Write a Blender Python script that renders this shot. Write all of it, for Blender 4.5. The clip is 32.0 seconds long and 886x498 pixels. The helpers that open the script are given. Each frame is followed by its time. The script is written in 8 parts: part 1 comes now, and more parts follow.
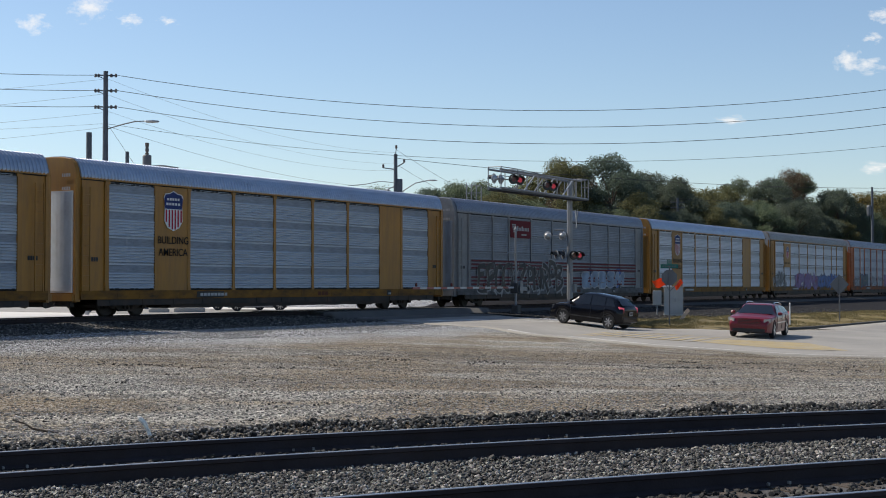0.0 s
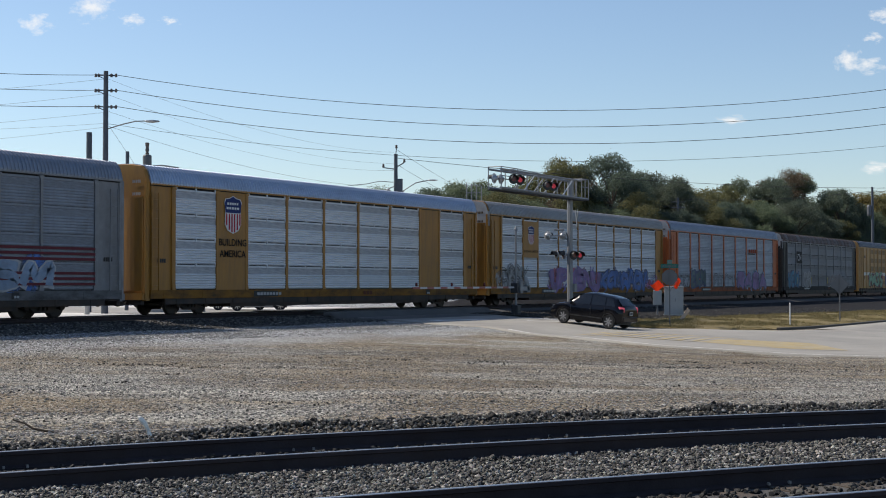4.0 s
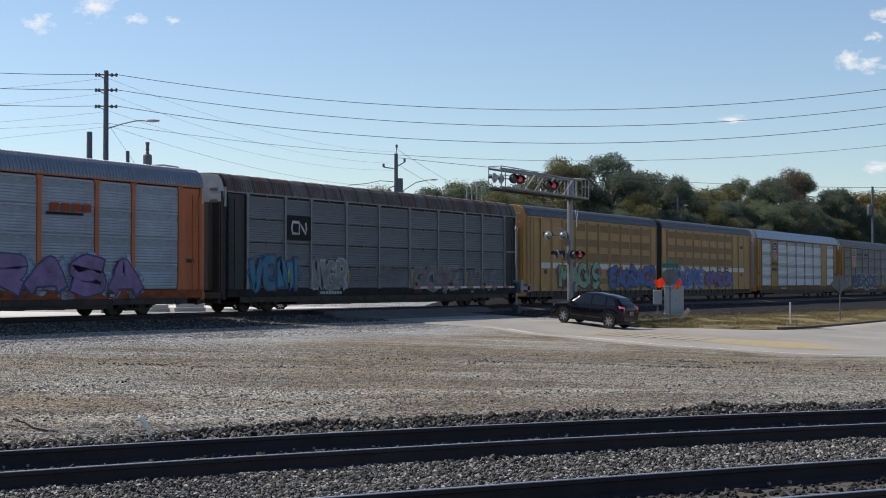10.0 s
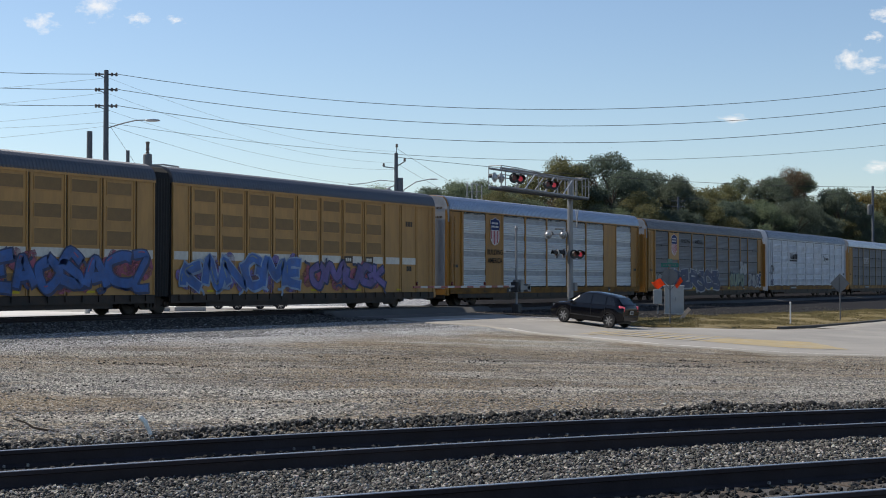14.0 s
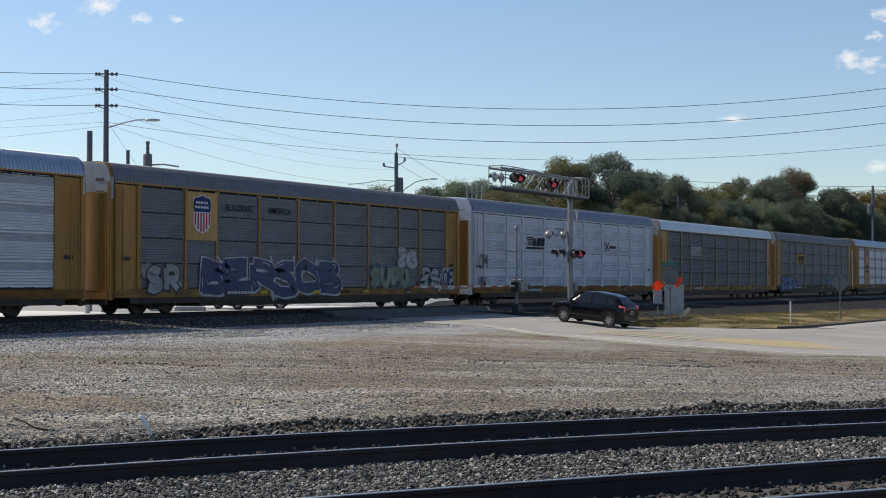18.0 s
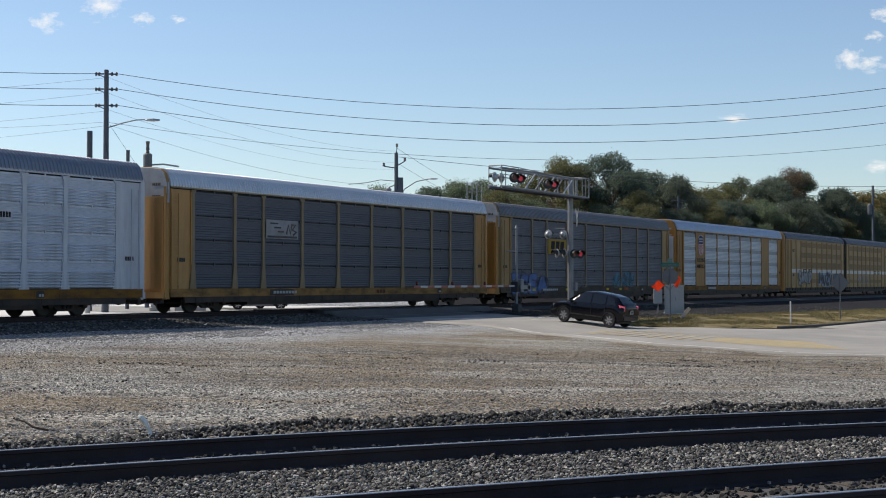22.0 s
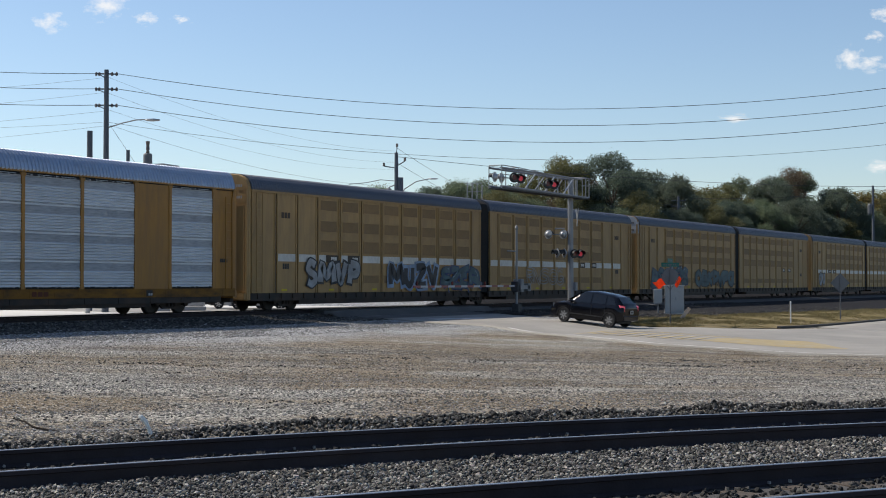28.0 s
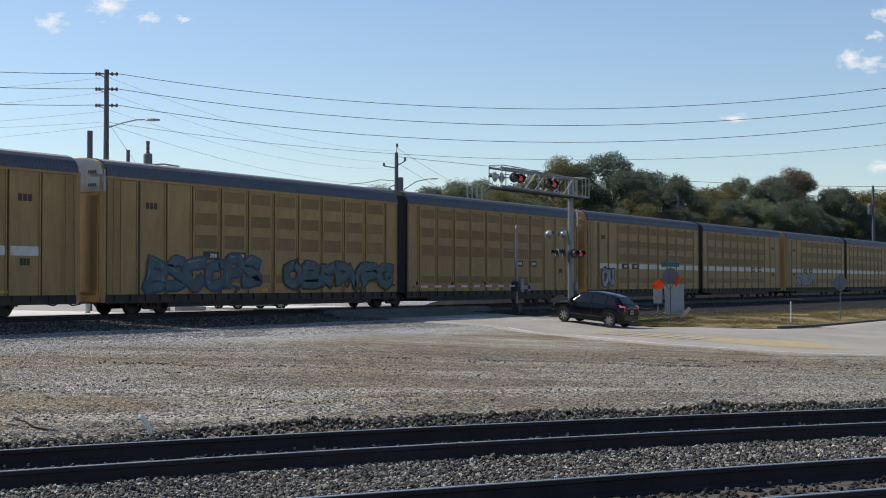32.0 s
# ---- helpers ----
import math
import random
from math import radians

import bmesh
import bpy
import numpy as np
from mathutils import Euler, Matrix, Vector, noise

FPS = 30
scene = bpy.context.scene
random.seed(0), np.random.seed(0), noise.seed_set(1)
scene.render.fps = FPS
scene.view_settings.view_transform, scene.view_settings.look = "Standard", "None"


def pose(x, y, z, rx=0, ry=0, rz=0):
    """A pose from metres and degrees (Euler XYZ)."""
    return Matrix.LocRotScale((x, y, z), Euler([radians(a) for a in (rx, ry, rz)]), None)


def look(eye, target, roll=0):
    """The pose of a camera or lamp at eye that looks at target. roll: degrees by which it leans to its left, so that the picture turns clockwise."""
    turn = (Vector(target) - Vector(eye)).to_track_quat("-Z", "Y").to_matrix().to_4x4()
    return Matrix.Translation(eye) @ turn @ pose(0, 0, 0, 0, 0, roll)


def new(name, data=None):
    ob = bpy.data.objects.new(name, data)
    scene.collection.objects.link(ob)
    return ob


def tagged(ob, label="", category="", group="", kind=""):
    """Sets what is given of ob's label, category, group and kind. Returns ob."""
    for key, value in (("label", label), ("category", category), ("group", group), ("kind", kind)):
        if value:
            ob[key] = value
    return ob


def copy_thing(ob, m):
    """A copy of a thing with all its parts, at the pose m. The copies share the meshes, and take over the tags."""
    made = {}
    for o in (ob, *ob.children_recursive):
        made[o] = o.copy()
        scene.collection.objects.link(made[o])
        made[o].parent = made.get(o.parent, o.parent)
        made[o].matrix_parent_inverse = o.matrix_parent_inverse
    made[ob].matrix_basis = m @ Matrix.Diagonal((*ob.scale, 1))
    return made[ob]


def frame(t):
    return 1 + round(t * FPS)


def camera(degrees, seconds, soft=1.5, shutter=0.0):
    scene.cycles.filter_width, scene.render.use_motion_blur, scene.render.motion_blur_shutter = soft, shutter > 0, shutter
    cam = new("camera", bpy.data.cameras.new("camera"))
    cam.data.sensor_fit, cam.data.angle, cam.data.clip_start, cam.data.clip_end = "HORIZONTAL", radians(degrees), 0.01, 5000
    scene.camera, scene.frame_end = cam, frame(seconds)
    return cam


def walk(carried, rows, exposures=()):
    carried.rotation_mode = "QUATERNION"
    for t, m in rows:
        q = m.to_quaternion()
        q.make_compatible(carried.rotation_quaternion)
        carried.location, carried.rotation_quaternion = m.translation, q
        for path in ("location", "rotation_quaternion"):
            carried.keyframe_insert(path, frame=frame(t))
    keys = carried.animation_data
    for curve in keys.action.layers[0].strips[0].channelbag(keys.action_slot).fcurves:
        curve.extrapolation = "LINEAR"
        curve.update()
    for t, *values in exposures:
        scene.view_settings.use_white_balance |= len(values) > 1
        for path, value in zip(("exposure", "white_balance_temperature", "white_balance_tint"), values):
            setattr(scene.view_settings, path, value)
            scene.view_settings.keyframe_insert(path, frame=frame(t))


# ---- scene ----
cam = camera(34.73, 32.0, soft=1.0)
EYE = Vector((0.0, 0.0, 1.26))
YAW = 30.06      # degrees from the main track's direction to the line of sight


def sight(yaw, tilt, roll=0.0):
    a = radians(yaw)
    aim = Vector((math.cos(a), math.sin(a), math.tan(radians(tilt))))
    return look(EYE, EYE + aim, roll)


walk(cam, [(0.0, sight(YAW - 0.018, 1.425)), (10.0, sight(YAW, 1.40)), (16.0, sight(YAW + 0.006, 1.372)),
           (24.0, sight(YAW + 0.010, 1.365)), (32.0, sight(YAW + 0.016, 1.36))],
     exposures=[(0.0, 0.0, 6500, 10.5), (32.0, 0.0, 6500, 10.5)])

# ---- light ----
SUN_AZ, SUN_EL = 95.0, 46.0
world = bpy.data.worlds.new("world")
scene.world = world
world.use_nodes = True
wt = world.node_tree
sky = wt.nodes.new("ShaderNodeTexSky")
sky.sky_type = "NISHITA"
sky.sun_disc = False
sky.sun_elevation = radians(SUN_EL)
sky.sun_rotation = radians(90.0 - SUN_AZ)
sky.altitude, sky.air_density, sky.dust_density, sky.ozone_density = 200, 1.0, 0.5, 2.75
wt.nodes["Background"].inputs["Strength"].default_value = 0.128
wt.links.new(sky.outputs["Color"], wt.nodes["Background"].inputs["Color"])
sun_data = bpy.data.lights.new("sun", "SUN")
sun_data.energy, sun_data.angle, sun_data.color = 5.3, radians(0.53), (1.0, 0.92, 0.79)
sun = new("sun", sun_data)
sa, se = radians(SUN_AZ), radians(SUN_EL)
sun.matrix_world = look((0, 0, 60), Vector((0, 0, 60)) - Vector((math.cos(sa) * math.cos(se), math.sin(sa) * math.cos(se), math.sin(se))))

# ---- materials ----
MATS = {}


def material(name, base, rough=0.6, metal=0.0, var=0.12, scale=2.0, bump=0.05, bscale=40.0, dirt=None, amount=0.4,
             dscale=1.2, stretch=(1, 1, 1), rand=0.06, emit=0.0, spec=0.5, alpha=1.0, coat=0.0):
    if name in MATS:
        return MATS[name]
    m = bpy.data.materials.new(name)
    m.use_nodes = True
    nt = m.node_tree
    n, l = nt.nodes, nt.links
    b = n["Principled BSDF"]
    tc = n.new("ShaderNodeTexCoord")
    mp = n.new("ShaderNodeMapping")
    mp.inputs["Scale"].default_value = stretch
    l.new(tc.outputs["Object"], mp.inputs["Vector"])
    big = n.new("ShaderNodeTexNoise")
    big.inputs["Scale"].default_value, big.inputs["Detail"].default_value = scale, 6
    l.new(mp.outputs["Vector"], big.inputs["Vector"])
    fine = n.new("ShaderNodeTexNoise")
    fine.inputs["Scale"].default_value, fine.inputs["Detail"].default_value = bscale, 4
    l.new(tc.outputs["Object"], fine.inputs["Vector"])
    info = n.new("ShaderNodeObjectInfo")
    add = n.new("ShaderNodeMath")
    add.operation = "MULTIPLY_ADD"
    add.inputs[1].default_value, add.inputs[2].default_value = 0.35, 0.0
    l.new(fine.outputs["Fac"], add.inputs[0])
    l.new(big.outputs["Fac"], add.inputs[2])
    ad2 = n.new("ShaderNodeMath")
    ad2.operation = "MULTIPLY_ADD"
    ad2.inputs[1].default_value = rand * 2 / max(var, 0.01) * 0.3
    l.new(info.outputs["Random"], ad2.inputs[0])
    l.new(add.outputs[0], ad2.inputs[2])
    ramp = n.new("ShaderNodeMapRange")
    ramp.inputs["From Min"].default_value, ramp.inputs["From Max"].default_value = 0.4, 1.0
    ramp.inputs["To Min"].default_value, ramp.inputs["To Max"].default_value = 1.0 + var, 1.0 - var
    l.new(ad2.outputs[0], ramp.inputs["Value"])
    mul = n.new("ShaderNodeVectorMath")
    mul.operation = "SCALE"
    mul.inputs[0].default_value = base
    l.new(ramp.outputs["Result"], mul.inputs["Scale"])
    colour = mul.outputs["Vector"]
    if dirt:
        dn = n.new("ShaderNodeTexNoise")
        dn.inputs["Scale"].default_value, dn.inputs["Detail"].default_value, dn.inputs["Roughness"].default_value = dscale, 8, 0.65
        l.new(mp.outputs["Vector"], dn.inputs["Vector"])
        dr = n.new("ShaderNodeMapRange")
        dr.inputs["From Min"].default_value, dr.inputs["From Max"].default_value = 0.42, 0.72
        dr.inputs["To Min"].default_value, dr.inputs["To Max"].default_value = 0.0, amount
        l.new(dn.outputs["Fac"], dr.inputs["Value"])
        mx = n.new("ShaderNodeMix")
        mx.data_type = "RGBA"
        mx.inputs["B"].default_value = (*dirt, 1)
        l.new(dr.outputs["Result"], mx.inputs["Factor"])
        l.new(colour, mx.inputs["A"])
        colour = mx.outputs["Result"]
    l.new(colour, b.inputs["Base Color"])
    b.inputs["Roughness"].default_value, b.inputs["Metallic"].default_value = rough, metal
    b.inputs["Specular IOR Level"].default_value = spec
    b.inputs["Coat Weight"].default_value = coat
    if bump:
        bp = n.new("ShaderNodeBump")
        bp.inputs["Strength"].default_value, bp.inputs["Distance"].default_value = min(1.0, bump * 4), 0.01
        l.new(fine.outputs["Fac"], bp.inputs["Height"])
        l.new(bp.outputs["Normal"], b.inputs["Normal"])
    if emit:
        l.new(colour, b.inputs["Emission Color"])
        b.inputs["Emission Strength"].default_value = emit
    MATS[name] = m
    return m


GRIME = (0.06, 0.045, 0.035)
RUST = (0.11, 0.055, 0.03)
yellow = material("yellow_paint", (0.33, 0.152, 0.018), 0.55, var=0.12, dirt=GRIME, amount=0.45, dscale=0.8, stretch=(2.5, 2.5, 0.5))
gold = material("gold_paint", (0.43, 0.235, 0.072), 0.6, var=0.08, dirt=GRIME, amount=0.35, dscale=0.7, stretch=(2.5, 2.5, 0.5))
gold_faded = material("faded_gold_paint", (0.365, 0.222, 0.082), 0.6, var=0.1, dirt=GRIME, amount=0.4, dscale=0.7, stretch=(2.5, 2.5, 0.5))
gold_dull = material("dulled_gold_paint", (0.23, 0.165, 0.085), 0.6, var=0.1, dirt=GRIME, amount=0.45, dscale=0.9, stretch=(2.5, 2.5, 0.5))
silver = material("silver_panel", (0.365, 0.42, 0.495), 0.42, 0.2, var=0.1, dirt=(0.22, 0.22, 0.22), amount=0.35, stretch=(1, 1, 2))
white_panel = material("white_panel", (0.60, 0.63, 0.67), 0.5, 0.05, var=0.08, dirt=(0.3, 0.29, 0.27), amount=0.35)
grey_panel = material("grey_panel", (0.135, 0.142, 0.160), 0.55, 0.1, var=0.16, dirt=(0.085, 0.08, 0.085), amount=0.6, dscale=1.6, stretch=(3, 3, 0.6))
dark_panel = material("dark_panel", (0.078, 0.085, 0.106), 0.55, 0.2, var=0.16, dirt=(0.07, 0.07, 0.075), amount=0.5)
umber_panel = material("brown_grey_panel", (0.100, 0.108, 0.134), 0.55, 0.15, var=0.18, dirt=(0.075, 0.062, 0.058), amount=0.75, dscale=1.4, stretch=(3, 3, 0.6))
umber_sill = material("brown_grimed_sill", (0.115, 0.085, 0.055), 0.65, var=0.15, dirt=GRIME, amount=0.5, stretch=(2.5, 2.5, 0.5))
pale_panel = material("pale_grey_panel", (0.30, 0.333, 0.385), 0.55, 0.1, var=0.12, dirt=(0.20, 0.21, 0.225), amount=0.6, dscale=1.6, stretch=(3, 3, 0.6))
dull_panel = material("dull_grey_panel", (0.205, 0.230, 0.270), 0.55, 0.1, var=0.14, dirt=(0.125, 0.13, 0.14), amount=0.65, dscale=1.6, stretch=(3, 3, 0.6))
silver_white = material("silver_white_panel", (0.535, 0.58, 0.665), 0.45, 0.1, var=0.1, dirt=(0.30, 0.32, 0.37), amount=0.6, dscale=1.8, stretch=(3, 3, 0.4))
white_frame = material("white_frame_paint", (0.50, 0.53, 0.585), 0.5, var=0.1, dirt=GRIME, amount=0.25, stretch=(2.5, 2.5, 0.5))
silver_bright = material("bright_silver_panel", (0.54, 0.575, 0.62), 0.42, 0.2, var=0.1, dirt=(0.22, 0.22, 0.22), amount=0.35, stretch=(1, 1, 2))
orange = material("orange_paint", (0.44, 0.105, 0.022), 0.55, var=0.12, dirt=GRIME, amount=0.5, stretch=(2.5, 2.5, 0.5))
black = material("black_paint", (0.012, 0.012, 0.014), 0.6, var=0.2, dirt=(0.04, 0.034, 0.03), amount=0.2)
grey_post = material("grey_post", (0.198, 0.204, 0.216), 0.55, var=0.12, dirt=GRIME, amount=0.4)
white_post = material("white_post", (0.372, 0.384, 0.397), 0.5, var=0.1, dirt=GRIME, amount=0.35)
roof_steel = material("galvanised_roof", (0.36, 0.42, 0.53), 0.40, 0.7, var=0.1, dirt=(0.25, 0.25, 0.26), amount=0.35, stretch=(0.5, 2, 2))
roof_grey = material("weathered_grey_roof", (0.154, 0.161, 0.182), 0.5, 0.3, var=0.12, dirt=(0.13, 0.11, 0.10), amount=0.4, stretch=(0.5, 2, 2))
roof_pale = material("pale_roof", (0.300, 0.300, 0.300), 0.5, 0.4, var=0.12, dirt=(0.2, 0.15, 0.12), amount=0.45, stretch=(0.5, 2, 2))
roof_rust = material("rusted_roof", (0.100, 0.056, 0.042), 0.6, 0.1, var=0.25, dirt=(0.155, 0.155, 0.165), amount=1.0, dscale=0.9, stretch=(0.8, 0.35, 0.35))
roof_slate = material("slate_grey_roof", (0.085, 0.094, 0.118), 0.45, 0.3, var=0.12, dirt=(0.07, 0.07, 0.075), amount=0.4, stretch=(0.5, 2, 2))
charcoal_panel = material("charcoal_panel", (0.122, 0.130, 0.148), 0.5, 0.15, var=0.18, dirt=(0.085, 0.082, 0.086), amount=0.5)
roof_blue = material("blue_grey_roof", (0.22, 0.245, 0.30), 0.42, 0.6, var=0.12, dirt=(0.16, 0.16, 0.17), amount=0.4, stretch=(0.5, 2, 2))
roof_silver = material("bright_galvanised_roof", (0.60, 0.62, 0.66), 0.38, 0.6, var=0.08, dirt=(0.4, 0.4, 0.4), amount=0.3, stretch=(0.5, 2, 2))
running_gear = material("running_gear", (0.016, 0.014, 0.013), 0.7, var=0.25, dirt=RUST, amount=0.4)
wheel_steel = material("wheel_steel", (0.028, 0.024, 0.022), 0.6, 0.3, var=0.2)
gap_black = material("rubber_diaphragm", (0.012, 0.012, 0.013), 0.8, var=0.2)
PERF = {}


def perforated(mat):
    """The darker punched band of a side panel."""
    if mat.name not in PERF:
        k = 0.50 if mat in (silver, silver_bright) else 0.62 if mat is white_panel else 0.82
        c = [v.inputs[0].default_value for v in mat.node_tree.nodes if v.type == "VECT_MATH"][0]
        worn = tuple(x * 0.92 for x in c[:3]) if mat in (silver, silver_bright, silver_white) else (0.10, 0.10, 0.11)
        PERF[mat.name] = material(mat.name + "_punched", tuple(x * k for x in c), 0.6, 0.1, var=0.3, scale=9, bscale=90, bump=0.1, stretch=(1, 1, 3), dirt=worn, amount=0.5, dscale=3.2 if worn[0] > 0.2 else 5)
    return PERF[mat.name]


def grimy(mat):
    """The same paint under a coat of brake dust and oil."""
    if "grimy_" + mat.name not in MATS:
        c = [v.inputs[0].default_value for v in mat.node_tree.nodes if v.type == "VECT_MATH"][0]
        material("grimy_" + mat.name, tuple(x * 0.62 for x in c), 0.75, var=0.25, scale=1.4, dirt=(0.024, 0.020, 0.017), amount=0.9, dscale=0.9, stretch=(1.0, 1.0, 2.5), spec=0.3)
    return MATS["grimy_" + mat.name]

# ---- mesh helpers ----
def part(name, bm, mat, parent=None, label="", at=None):
    """Links a bmesh (or a ready mesh) as one mesh object."""
    if isinstance(bm, bpy.types.Mesh):
        me = bm
    else:
        me = bpy.data.meshes.new(name)
        bm.normal_update()
        bm.to_mesh(me)
        bm.free()
        me.materials.append(mat)
    ob = new(name, me)
    if parent:
        ob.parent = parent
    if at is not None:
        ob.matrix_basis = at
    if label:
        tagged(ob, label)
    return ob


def thing(name, label, category, at=None, group="", kind=""):
    ob = new(name)
    ob.empty_display_size = 0.3
    if at is not None:
        ob.matrix_basis = at
    return tagged(ob, label, category, group, kind)


def cuboid(bm, x0, x1, y0, y1, z0, z1, turn=None):
    vs = [Vector((x, y, z)) for z in (z0, z1) for y in (y0, y1) for x in (x0, x1)]
    if turn is not None:
        vs = [turn @ v for v in vs]
    v = [bm.verts.new(p) for p in vs]
    for f in ((0, 2, 3, 1), (4, 5, 7, 6), (0, 1, 5, 4), (2, 6, 7, 3), (0, 4, 6, 2), (1, 3, 7, 5)):
        bm.faces.new([v[i] for i in f])
    return v


def soften(bm, width, seg=1):
    bmesh.ops.bevel(bm, geom=bm.edges[:], offset=width, segments=seg, affect="EDGES", clamp_overlap=True)
    return bm


def tube(bm, a, b, r0, r1=None, n=10, caps=True):
    a, b = Vector(a), Vector(b)
    r1 = r0 if r1 is None else r1
    q = (b - a).to_track_quat("Z", "Y")
    rings = []
    for c, r in ((a, r0), (b, r1)):
        rings.append([bm.verts.new(c + q @ Vector((r * math.cos(2 * math.pi * i / n), r * math.sin(2 * math.pi * i / n), 0))) for i in range(n)])
    for i in range(n):
        bm.faces.new((rings[0][i], rings[0][(i + 1) % n], rings[1][(i + 1) % n], rings[1][i]))
    if caps:
        bm.faces.new(rings[0][::-1])
        bm.faces.new(rings[1])
    return rings


def lathe(bm, profile, axis="Z", n=16, at=(0, 0, 0)):
    """Profile: (radius, height) pairs; turned round an axis."""
    at = Vector(at)
    rings = []
    for r, h in profile:
        ring = []
        for i in range(n):
            c, s = r * math.cos(2 * math.pi * i / n), r * math.sin(2 * math.pi * i / n)
            p = {"Z": (c, s, h), "Y": (s, h, c), "X": (h, c, s)}[axis]
            ring.append(bm.verts.new(at + Vector(p)))
        rings.append(ring)
    for a, b in zip(rings, rings[1:]):
        for i in range(n):
            bm.faces.new((a[i], a[(i + 1) % n], b[(i + 1) % n], b[i]))
    bm.faces.new(rings[0][::-1])
    bm.faces.new(rings[-1])


def sweep(bm, pts, r, n=6):
    pts = [Vector(p) for p in pts]
    rings = []
    for i, p in enumerate(pts):
        d = pts[min(i + 1, len(pts) - 1)] - pts[max(i - 1, 0)]
        q = d.to_track_quat("Z", "Y")
        rr = r[i] if isinstance(r, (list, tuple)) else r
        rings.append([bm.verts.new(p + q @ Vector((rr * math.cos(2 * math.pi * k / n), rr * math.sin(2 * math.pi * k / n), 0))) for k in range(n)])
    for a, b in zip(rings, rings[1:]):
        for k in range(n):
            bm.faces.new((a[k], a[(k + 1) % n], b[(k + 1) % n], b[k]))
    bm.faces.new(rings[0][::-1])
    bm.faces.new(rings[-1])


def loft(bm, sections, close=False):
    """Skins equal-length loops of points."""
    rings = [[bm.verts.new(p) for p in s] for s in sections]
    n = len(rings[0])
    for a, b in zip(rings, rings[1:]):
        for i in range(n if close else n - 1):
            bm.faces.new((a[i], a[(i + 1) % n], b[(i + 1) % n], b[i]))
    if close:
        bm.faces.new(rings[0][::-1])
        bm.faces.new(rings[-1])
    return rings


def lettering(text, size, mat, parent, at, name="lettering", label=""):
    cu = bpy.data.curves.new(name, "FONT")
    cu.body, cu.size, cu.align_x, cu.align_y, cu.extrude = text, size, "CENTER", "CENTER", 0.002
    cu.offset = size * 0.008
    tmp = bpy.data.objects.new("tmp", cu)
    me = bpy.data.meshes.new_from_object(tmp)
    bpy.data.objects.remove(tmp)
    me.materials.clear()
    me.materials.append(mat)
    return part(name, me, mat, parent, label, at)


FACE = Matrix.Rotation(math.pi / 2, 4, "X")     # turns flat work upright, to be read from -y


def smoothstep(a, b, x):
    t = min(1.0, max(0.0, (x - a) / (b - a)))
    return t * t * (3 - 2 * t)

# ---- the train ----
TRACK_Y = 39.64
SPEED = 13.448
SHIFT = ((0.0, -0.25), (3.0, 0.1), (6.0, 0.45), (9.0, 0.12), (13.0, 0.1), (16.0, -0.4), (19.0, -0.84), (24.0, -0.60), (28.0, 0.0), (32.0, 0.42))
PITCH, HALF = 28.55, 22.22
FIRST_GAP = 60.04 - 22.07
CACHE = {}
vent_dark = material("perforated_sheet", (0.245, 0.145, 0.055), 0.7, var=0.2, scale=60, bscale=180, dirt=GRIME, amount=0.4, rand=0.1)
vent_black = material("dark_stencil", (0.06, 0.04, 0.025), 0.7, var=0.2)
band_white = material("white_band", (0.62, 0.60, 0.55), 0.5, var=0.15, dirt=GRIME, amount=0.45)



def shared(key, build, mat):
    """One mesh for alike pieces."""
    key = (key, mat.name)
    if key not in CACHE:
        bm = bmesh.new()
        build(bm)
        me = bpy.data.meshes.new(key[0])
        bm.normal_update()
        bm.to_mesh(me)
        bm.free()
        me.materials.append(mat)
        CACHE[key] = me
    return CACHE[key]


def ribbed_panel(bm, w=1.0, h=0.965, ribs=6, flat=0.36, depth=0.035, tabs=True):
    """A pressed sheet: a smooth upper band and horizontal ribs below it."""
    prof = [(0.03, 0.0), (0.0, 0.0)]
    zr = h * (1 - flat)
    for i in range(ribs):
        a = zr * i / ribs
        prof += [(0.0, a + 0.01), (-depth, a + zr / ribs * 0.35), (-depth, a + zr / ribs * 0.6), (0.0, a + zr / ribs * 0.95)]
    prof += [(0.0, h - 0.1), (-0.012, h - 0.07), (-0.012, h), (0.03, h)]
    loft(bm, [[Vector((-w / 2, y, z)) for y, z in prof], [Vector((w / 2, y, z)) for y, z in prof]])
    for a in (-0.47, 0.0, 0.47) if tabs else ():
        cuboid(bm, a - 0.012, a + 0.012, -0.045, 0.0, h - 0.04, h + 0.08)


def panel_mesh(mat, tabs, deep):
    key = ("panel%d%.3f" % (tabs, deep), mat.name)
    if key not in CACHE:
        bm = bmesh.new()
        ribbed_panel(bm, tabs=tabs, depth=deep)
        me = bpy.data.meshes.new("panel")
        bm.normal_update()
        bm.to_mesh(me)
        bm.free()
        me.materials.append(mat)
        me.materials.append(perforated(mat))
        for p in me.polygons:
            if 0.60 < p.center.z < 0.88:
                p.material_index = 1
        CACHE[key] = me
    return CACHE[key]


def roof_shell(bm, length, prof, rib=0.18, depth=0.028):
    n = int(length / rib)
    secs = []
    c = Vector((0, 0, prof[len(prof) // 2][1] - 1.5))
    for i in range(n):
        x0 = -length / 2 + length * i / n
        p = length / n
        for dx, d in ((0.0, 0), (0.45, 0), (0.55, 1), (0.92, 1)):
            sec = []
            for y, z in prof:
                v = Vector((0, y, z)) - c
                v = c + v * (1 - depth * d / v.length)
                sec.append(Vector((x0 + dx * p, v.y, v.z)))
            secs.append(sec)
    secs.append([Vector((length / 2, y, z)) for y, z in prof])
    loft(bm, secs)
    for s in (-1, 1):
        bm.faces.new([bm.verts.new(Vector((s * (length / 2 - 0.002), y, z))) for y, z in (prof if s > 0 else prof[::-1])])


